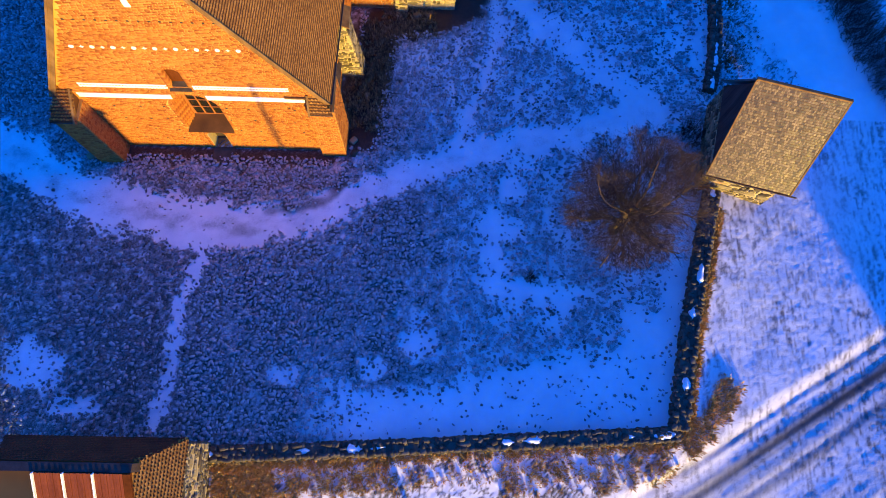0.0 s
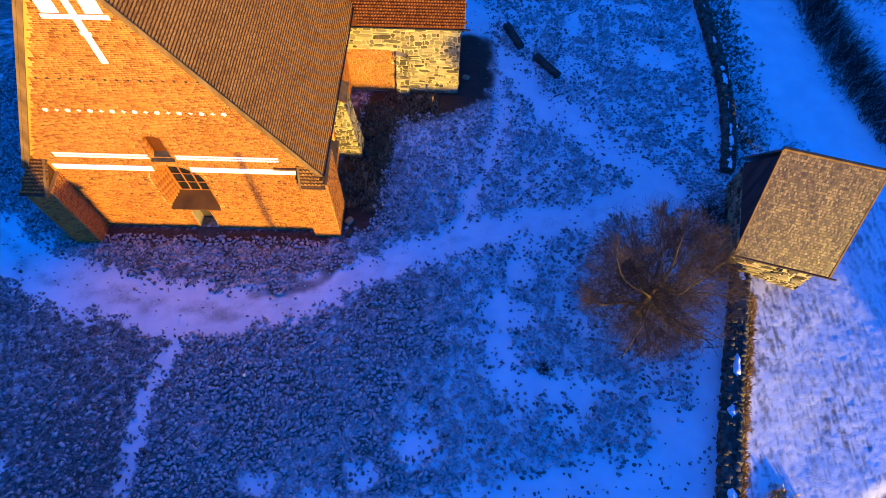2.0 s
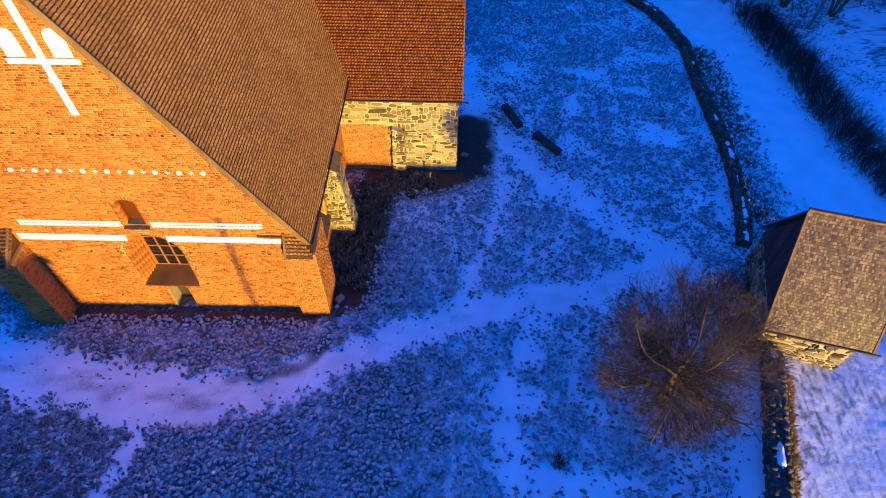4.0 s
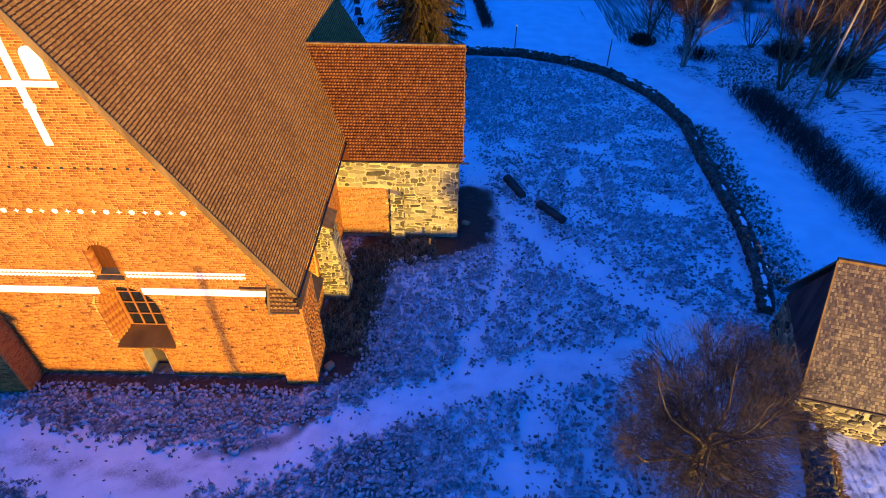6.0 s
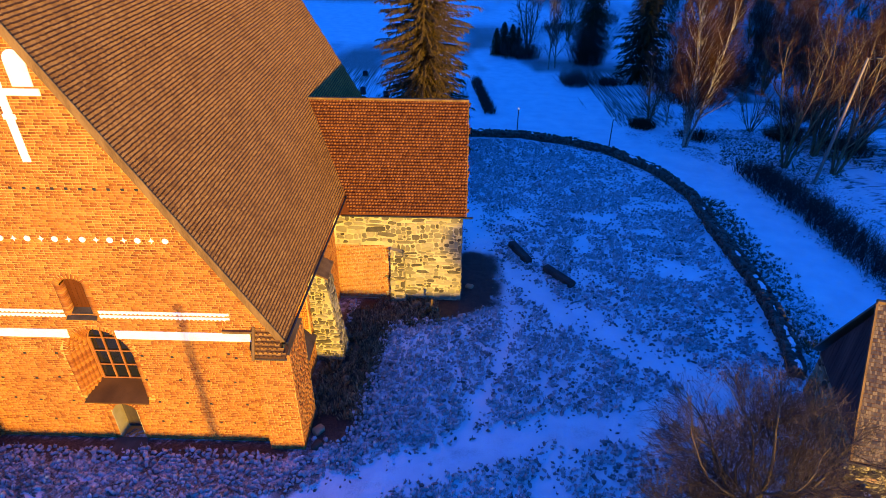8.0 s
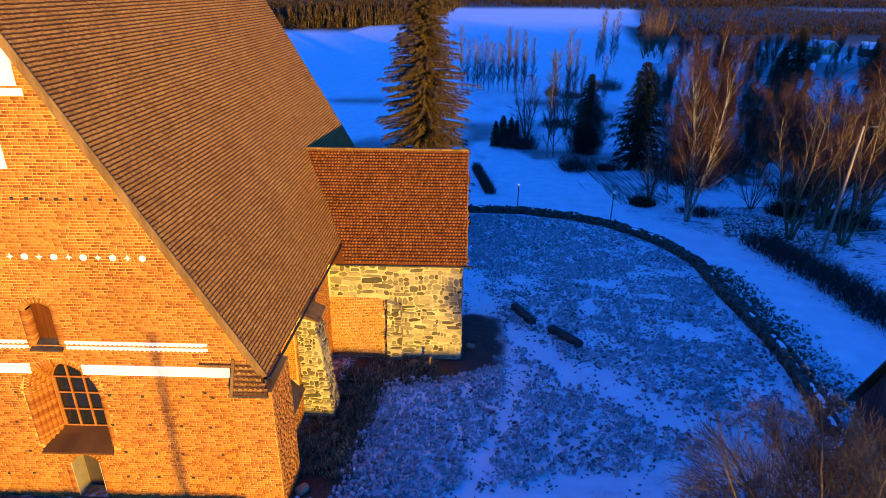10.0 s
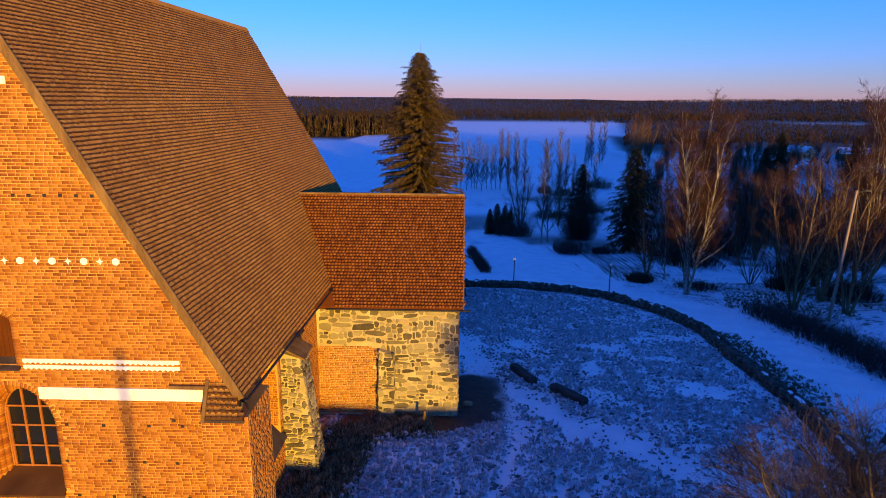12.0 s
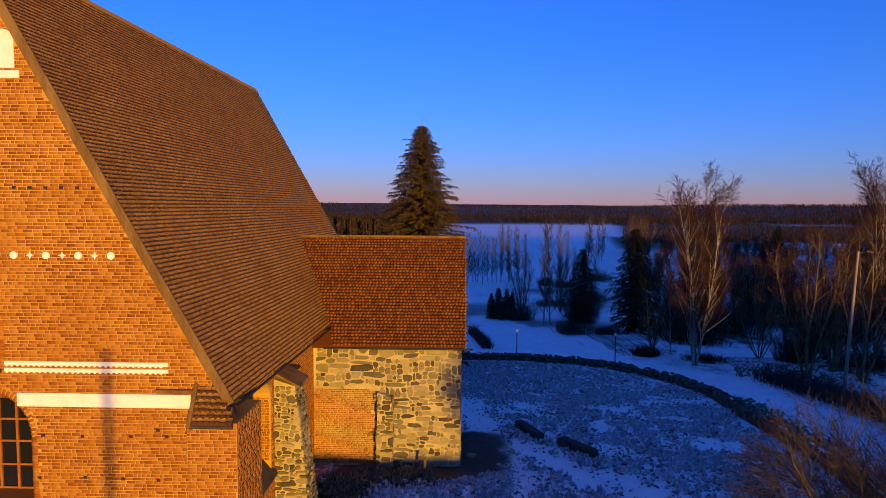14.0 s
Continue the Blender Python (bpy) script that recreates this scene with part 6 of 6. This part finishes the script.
# a belt of spruces added out of view to shade the lane and the valley
for i in range(166):
    x, y = 45.5 + i * 1.9 + r.uniform(-0.5, 0.5), -25.0 - (i % 2) * 2.2 + r.uniform(-0.6, 0.6)
    bare_tree("spruce", small_spruce, pose(x, y, gz(x, y), 0, 0, r.uniform(0, 360)) @ Matrix.Scale(r.uniform(0.82, 0.98) * (1 + 0.7 * min(1, max(0, i - 45) / 30)), 4), "dark spruce of an unseen row added for its shade", "spruce", "road spruces")
far_wood("far_forest", S[keep], 45, "dark mixed forest on low hills beyond the frozen lake")
E2 = []
for i in range(1500):
    t = r.random()
    E2.append((-110 + 115 * t + r.normal(0, 6) - 25 * r.random(), 470 + 110 * t + 60 * r.random() + (300 * (t - 0.8) * 5 if t > 0.8 else 0), r.uniform(11, 17)))
S = np.array(E2)
far_wood("shore_forest", S[~in_poly(S[:, 0], S[:, 1], LAKE)], 46, "tall pines and birches along the lake shore", 16, 0.16, True)


# ---- houses in the valley ----
def house(x, y, turn, w, d, h, rise, wall, label):
    t = thing("house", label, "house", "valley houses", at=pose(x, y, gz(x, y), 0, 0, turn))
    part("wall", slab([(-w / 2, -1), (w / 2, -1), (w / 2, h), (0, h + rise), (-w / 2, h)], [], lambda u, v, q: (u, q - d / 2, v), d), wall, t)
    for s in (-1, 1):
        k = rise / (w / 2)
        pts = [(0, h + rise + 0.15), (s * (w / 2 + 0.5), h - 0.5 * k + 0.15), (s * (w / 2 + 0.5), h - 0.5 * k + 0.4), (0, h + rise + 0.45)]
        part("roof", slab(pts, [], lambda u, v, q: (u, q - d / 2 - 0.4, v), d + 0.8), mat_snow, t, "roof under snow")
    part("chimney", box(-0.4, 0.4, -0.4, 0.4, h + rise - 0.3, h + rise + 1.2, bevel=0.03), mat_brick_one, t)
    for i in range(3):
        wx = -w / 2 + (i + 0.5) * w / 3
        f = part("window", slab([(wx - 0.6, 1.0), (wx + 0.6, 1.0), (wx + 0.6, 2.3), (wx - 0.6, 2.3)], [[(wx - 0.5, 1.1), (wx + 0.5, 1.1), (wx + 0.5, 2.2), (wx - 0.5, 2.2)]], lambda u, v, q: (u, -d / 2 - 0.06 + q, v), 0.1), mat_plaster, t)
        part("pane", box(wx - 0.5, wx + 0.5, -d / 2 - 0.02, -d / 2 + 0.02, 1.1, 2.2), mat_glass, f)
    return t


mat_yellow_wall = material("pale_yellow_boarding", [(0.3, (0.5, 0.42, 0.24)), (0.7, (0.62, 0.53, 0.32))], 1.0, 0.85, 0.2, 12, stretch=(8, 8, 0.3))
mat_red_wall = material("falu_red_boarding", [(0.3, (0.13, 0.03, 0.02)), (0.7, (0.2, 0.05, 0.03))], 1.0, 0.85, 0.2, 12, stretch=(8, 8, 0.3))
house(171, 311, 25, 9, 11, 3.2, 2.6, mat_yellow_wall, "pale yellow house with a snowy gable roof")
house(192, 301, 70, 10, 14, 3.4, 2.4, mat_dark_board, "grey house with a wide snowy roof")
house(127, 240, 60, 5, 8, 2.2, 1.4, mat_red_wall, "low red shed with a snow-covered roof")
house(140, 268, 80, 6, 9, 2.6, 2.0, mat_red_wall, "dark red outbuilding among garden trees")

# ---- lamps, poles, logs, stones ----
def post_lamp(x, y, h):
    t = thing("post_lamp", "slim dark lamp post with a small head", "lamp post", "post lamps", at=pose(x, y, gz(x, y)))
    put("post", fast_mesh("post", *tubes([(0, 0, -0.3, 0, 0, h, 0.06, 0.05)], 8), mat_iron, True), t)
    part("lamp_head", box(-0.12, 0.12, -0.1, 0.14, h - 0.18, h + 0.05, bevel=0.03), mat_plaster, t, "small pale lamp head")
    return t


post_lamp(7.3, 65.9, 3.3)
post_lamp(17.1, 62.3, 3.3)
tele = thing("street_lamp", "grey wooden pole with a lamp arm at its top", "street lamp", at=pose(34.4, 52.4, gz(34.4, 52.4), 0, 2.6, 0))
put("pole", fast_mesh("pole", *tubes([(0, 0, -0.3, 0, 0, 12.0, 0.16, 0.11)], 10), mat_pole, True), tele)
put("arm", fast_mesh("arm", *tubes([(0, 0, 11.8, 0.7, 0, 12.0, 0.04, 0.03)], 6), mat_iron, True), tele)
part("lamp_head", box(0.65, 1.2, -0.12, 0.12, 11.95, 12.1, bevel=0.03), mat_iron, tele)
tele2 = thing("street_lamp", "far grey lamp pole by the houses", "street lamp", at=pose(112, 250, gz(112, 250)))
put("pole", fast_mesh("pole", *tubes([(0, 0, -0.3, 0, 0, 9.0, 0.14, 0.1)], 8), mat_pole, True), tele2)


def log(x0, y0, x1, y1, rad):
    z0, z1 = gz(x0, y0) + rad * 0.9, gz(x1, y1) + rad * 0.9
    t = thing("log", "dark heavy squared log lying in the snow", "log", "logs")
    L = math.dist((x0, y0, z0), (x1, y1, z1))
    bm = box(-L / 2, L / 2, -rad, rad, -rad * 0.8, rad * 0.8, bevel=0.09)
    o = part("trunk", bm, mat_dark_board, t)
    o.matrix_basis = pose((x0 + x1) / 2, (y0 + y1) / 2, (z0 + z1) / 2, 0, 0, math.degrees(math.atan2(y1 - y0, x1 - x0)))
    return t


log(4.75, 38.9, 5.9, 36.4, 0.3)
log(6.9, 35.4, 8.6, 33.3, 0.3)


def gravestone(x, y, h):
    bm = bmesh.new()
    o = arch(0, 0.75, 0, h, 0.15, 6)
    bm = slab(o, [], lambda u, v, w: (u, w, v), 0.2)
    t = thing("gravestone", "dark low gravestone standing in the snow", "gravestone", "gravestones", at=pose(x, y, gz(x, y), 0, 0, rng.uniform(-8, 8)))
    part("slab", bm, mat_iron, t)
    part("plinth", box(-0.5, 0.5, -0.12, 0.32, -0.2, 0.12, bevel=0.03), mat_stone, t)


for x, y in ((-13.0, 84), (-12.3, 79.5), (-11.4, 75.5), (-15.5, 88), (-9.5, 82), (-7.2, 90), (-14.2, 95)):
    gravestone(x, y, rng.uniform(0.8, 1.2))
for i, (x, y, s) in enumerate([(-5.4, 23.4, 0.35), (-5.2, 25.9, 0.4), (-4.9, 22.2, 0.25), (-3.4, 30.7, 0.35), (-1.2, 30.8, 0.3), (-2.0, 30.7, 0.45), (-6.0, 18.6, 0.4), (-6.1, 19.6, 0.45), (1.5, 33.0, 0.4), (-4.3, 21.6, 0.22), (-23.9, 17.9, 0.5), (-23.0, 17.7, 0.45), (-21.9, 17.8, 0.4)]):
    v = CV * (1 + rng.normal(0, 0.08, CV.shape)) * (s * 1.3, s, s * 0.7)
    put("boulder", fast_mesh("boulder", v, CT, mat_stone), None, "rough grey foundation stone lying by the church wall", "stone", "boulders", at=pose(x, y, gz(x, y) + s * 0.2, 0, 0, rng.uniform(0, 180)))
mk = thing("marker_post", "short pale wooden marker post", "post", at=pose(-1.0, 30.2, gz(-1, 30.2), 0, 4, 0))
part("post", box(-0.06, 0.06, -0.06, 0.06, -0.2, 0.9, bevel=0.01), mat_board, mk)


# ---- grass ----
def tufts(spots, seed, blades, high, wide, lean=0.6):
    """Clumps of bent blades, all in one mesh: rows of x, y, size."""
    r = np.random.default_rng(seed)
    s = np.asarray(spots)
    n = len(s)
    z = terrain(s[:, 0], s[:, 1])
    vs, tris = [], []
    for b in range(blades):
        a = r.uniform(0, 6.28, n)
        q = s[:, 2] * wide * r.uniform(0.1, 0.9, n)
        bx, by = s[:, 0] + q * np.cos(a), s[:, 1] + q * np.sin(a)
        h = s[:, 2] * high * r.uniform(0.6, 1.2, n)
        w = 0.014 * s[:, 2] * r.uniform(0.7, 1.6, n)
        out = lean * h * r.uniform(0.4, 1.3, n)
        p = a + r.uniform(-0.7, 0.7, n)
        ex, ey = bx + out * np.cos(p), by + out * np.sin(p)
        ca, sa = -np.sin(p) * w, np.cos(p) * w
        vs.append(np.stack([np.stack([bx - ca, by - sa, z - 0.02], -1), np.stack([bx + ca, by + sa, z - 0.02], -1),
                            np.stack([(bx + ex) / 2 + ca, (by + ey) / 2 + sa, z + h * 0.75], -1), np.stack([(bx + ex) / 2 - ca, (by + ey) / 2 - sa, z + h * 0.75], -1),
                            np.stack([ex, ey, z + h], -1)], 1))
    v = np.stack(vs, 1).reshape(-1, 3)
    base = (np.arange(n * blades) * 5)[:, None]
    tri = np.concatenate([base + np.array([q]) for q in ((0, 1, 2), (0, 2, 3), (3, 2, 4))])
    return v, tri


def clear_of_church(x, y):
    a = (x > -23.4) & (x < -6.3) & (y > 18.2) & (y < 45)
    b = (x > -7.5) & (x < 1.1) & (y > 31) & (y < 40)
    return ~(a | b)


def clump_centres():
    """The centres of the clumps that swell the ground, where the grass is thick enough for them to stand."""
    iu, iv = np.meshgrid(np.arange(-168, 111), np.arange(-9, 256))
    iu, iv = iu.ravel().astype(float), iv.ravel().astype(float)
    x = 0.2 * (iu + 0.1 + 0.8 * lattice(iu, iv, 71))
    y = 0.2 * (iv + 0.1 + 0.8 * lattice(iu, iv, 72)) / 0.8
    x, y = x - 0.25 * (vnoise(x * 2.2, y * 2.2, 3) - 0.5), y - 0.25 * (vnoise(x * 2.2, y * 2.2, 6) - 0.5)
    ok = (lattice(iu, iv, 73) < (grass_amount(x, y) - 0.16) * 1.32) & clear_of_church(x, y) & in_poly(x, y, YARD) & (line_dist(x, y, EAVES_LINE) + 1.2 * (fbm(x * 1.2, y * 1.2, 63, 3) - 0.5) > 1.3)
    return np.stack([x[ok], y[ok], np.random.default_rng(101).uniform(0.5, 1.25, ok.sum()) * (0.62 + 0.38 * sstep(0.2, 0.8, grass_amount(x[ok], y[ok])))], -1)


def tussocks(spots, seed, sides=6, rise=0.18):
    """Low uneven hummocks of matted grass, all in one mesh: rows of x, y, size."""
    r = np.random.default_rng(seed)
    n = len(spots)
    x, y, s = spots.T
    z = terrain(x, y) + 0.02
    turn, long = r.uniform(0, 6.28, n), r.uniform(0.8, 1.6, n)
    high = rise * s * r.uniform(0.6, 1.4, n)
    vs = []
    for ring, up in ((1.0, -0.1), (0.82, 0.62), (0.0, 1.0)):
        for k in range(sides if ring else 1):
            a = 6.2832 * k / sides
            q = 0.116 * s * ring * r.uniform(0.72, 1.28, n)
            u, v = q * math.cos(a) * long, q * math.sin(a) / long
            lean = 0.05 * max(up, 0)
            vs.append(np.stack([x + u * np.cos(turn) - v * np.sin(turn) + lean * s, y + u * np.sin(turn) + v * np.cos(turn) - lean * s, z + high * up * r.uniform(0.75, 1.25, n)], -1))
    v = np.stack(vs, 1).reshape(-1, 3)
    m = 2 * sides + 1
    base = (np.arange(n) * m)[:, None]
    tri = []
    for k in range(sides):
        j = (k + 1) % sides
        tri += [(k, j, sides + j), (k, sides + j, sides + k), (sides + k, sides + j, 2 * sides)]
    return v, np.concatenate([base + np.array([q]) for q in tri])


clumps = clump_centres()
dense = grass_amount(clumps[:, 0], clumps[:, 1]) + np.random.default_rng(131).normal(0, 0.12, len(clumps)) - 0.04 * sstep(-3, 4, clumps[:, 0]) - 0.4 * sstep(-11, -18, clumps[:, 0]) * sstep(18, 15, clumps[:, 1]) > 0.62
put("frosted_tussocks", fast_mesh("frosted_tussocks", *tussocks(clumps[dense], 132), mat_rime, True), label="frosted hummocks of withered churchyard grass", category="grass", kind="stuff")
put("dark_tussocks", fast_mesh("dark_tussocks", *tussocks(clumps[~dense], 133, 6, 0.1), mat_tussock, True), label="dark grass hummocks standing out of the snow", category="grass", kind="stuff")
put("yard_grass", fast_mesh("yard_grass", *tufts(clumps, 102, 4, 0.2, 0.13, 0.6), mat_frost_grass), label="short withered blades on the grass hummocks", category="grass", kind="stuff")


def along(pts, n, seed, lo, hi, side):
    r = np.random.default_rng(seed)
    out = []
    L = [math.dist(a, b) for a, b in zip(pts[:-1], pts[1:])]
    for _ in range(n):
        k = r.choice(len(L), p=np.array(L) / sum(L))
        (ax, ay), (bx, by) = pts[k], pts[k + 1]
        t = r.random()
        d = r.uniform(lo, hi) * side
        out.append((ax + (bx - ax) * t + (by - ay) / L[k] * d, ay + (by - ay) * t - (bx - ax) / L[k] * d, r.uniform(0.6, 1.5)))
    return np.array(out)


rust = np.concatenate([along(WALL_RIGHT, 1100, 103, 0.4, 0.95, 1), along(WALL_FRONT, 1000, 104, -0.1, 0.9, 1), along(WALL_FRONT[:3], 420, 113, 0.6, 2.6, 1), along(WALL_FRONT[2:], 120, 114, 0.9, 2.4, 1), along([(14.6, 0.2), (16.5, 1.5), (18.0, 4)], 260, 105, 0.1, 1.6, 1), along([(-13, -1.6), (-9.5, -1.4)], 350, 106, 0.3, 2.4, 1), along([(4, -1), (14, -0.2)], 160, 107, 0.8, 2.6, 1)])
put("verge_grass", fast_mesh("verge_grass", *tufts(rust, 108, 18, 0.22, 0.2, 0.55), mat_rust_grass), label="long orange withered grass along the walls", category="grass", kind="stuff")
bank = np.concatenate([along(WALL_NORTH[:6], 1500, 109, 0.5, 1.9, 1), along(WALL_NORTH[1:6], 900, 115, 0.8, 3.0, 1)]) * (1, 1, 0.5)
bank[:, :2] += np.random.default_rng(116).normal(0, 0.35, (len(bank), 2))
dull = np.concatenate([bank, along(EAVES_LINE[:4], 900, 110, -1.2, 1.8, 1), along([(29, 62), (40, 58), (46, 64)], 3000, 112, -5, 5, 1) * (1, 1, 0.5)])
put("rough_grass", fast_mesh("rough_grass", *tufts(dull, 111, 16, 0.22, 0.16, 0.8), mat_grass), label="rough brown grass on banks and by the church", category="grass", kind="stuff")
# footmarks in the snow of the paths
marks = []
r = np.random.default_rng(120)
for (pts, w), gap in zip(PATHS[:1] + PATHS[2:3], (0.55, 0.5)):
    for (ax, ay), (bx, by) in zip(pts[:-1], pts[1:]):
        L = math.dist((ax, ay), (bx, by))
        for track in (-0.35, 0.2, 0.6):
            for i in range(int(L / gap)):
                if r.random() < 0.35:
                    t = (i + r.random() * 0.4) * gap / L
                    marks.append((ax + (bx - ax) * t - (by - ay) / L * track + r.normal(0, 0.1), ay + (by - ay) * t + (bx - ax) / L * track + r.normal(0, 0.1), 0, 0.13, 0.06, 0.03, math.atan2(by - ay, bx - ax) + r.normal(0, 0.3)))
marks = [(x, y, gz(x, y) + 0.035, a, b, c, d) for x, y, _, a, b, c, d in marks if clear_of_church(np.array(x), np.array(y))]
foot = rocks("footmarks", marks, mat_grass, 121, None)
tagged(foot, "trodden dark footmarks in the snowy path", "footmarks", kind="stuff")


# ---- single pieces of the walls and roofs ----
def brick_piece(hl, hh):
    rows = [(0.0, 0.0, hl, hh)]
    return brick_mesh("brick", rows, lambda u, v, w: np.stack([u, -w, v], -1), int(hl * 1e4), mat=mat_brick_one)


brick_kinds = {}
for u, v, hl, hh in near_bricks:
    key = round(hl / 0.012)
    if key not in brick_kinds:
        brick_kinds[key] = brick_piece(hl, hh)
    put("brick", brick_kinds[key], front_wall).location = (u, FRONT, v)
shingle_kind = shingle_mesh("shingle", [(0.0, 0.0, 0.07, 0.0)], (0, 0, 0), u_al, s_up, n_out, 0.16, mat_shingle_one, 0.0, 0.032, 1, mat_shingle_tip, 0.38)
for u, s, hw, o in single_shingles:
    place = Vector(NAVE_O) + u_al * u + s_up * (s + o)
    put("shingle", shingle_kind, roof_right).location = place
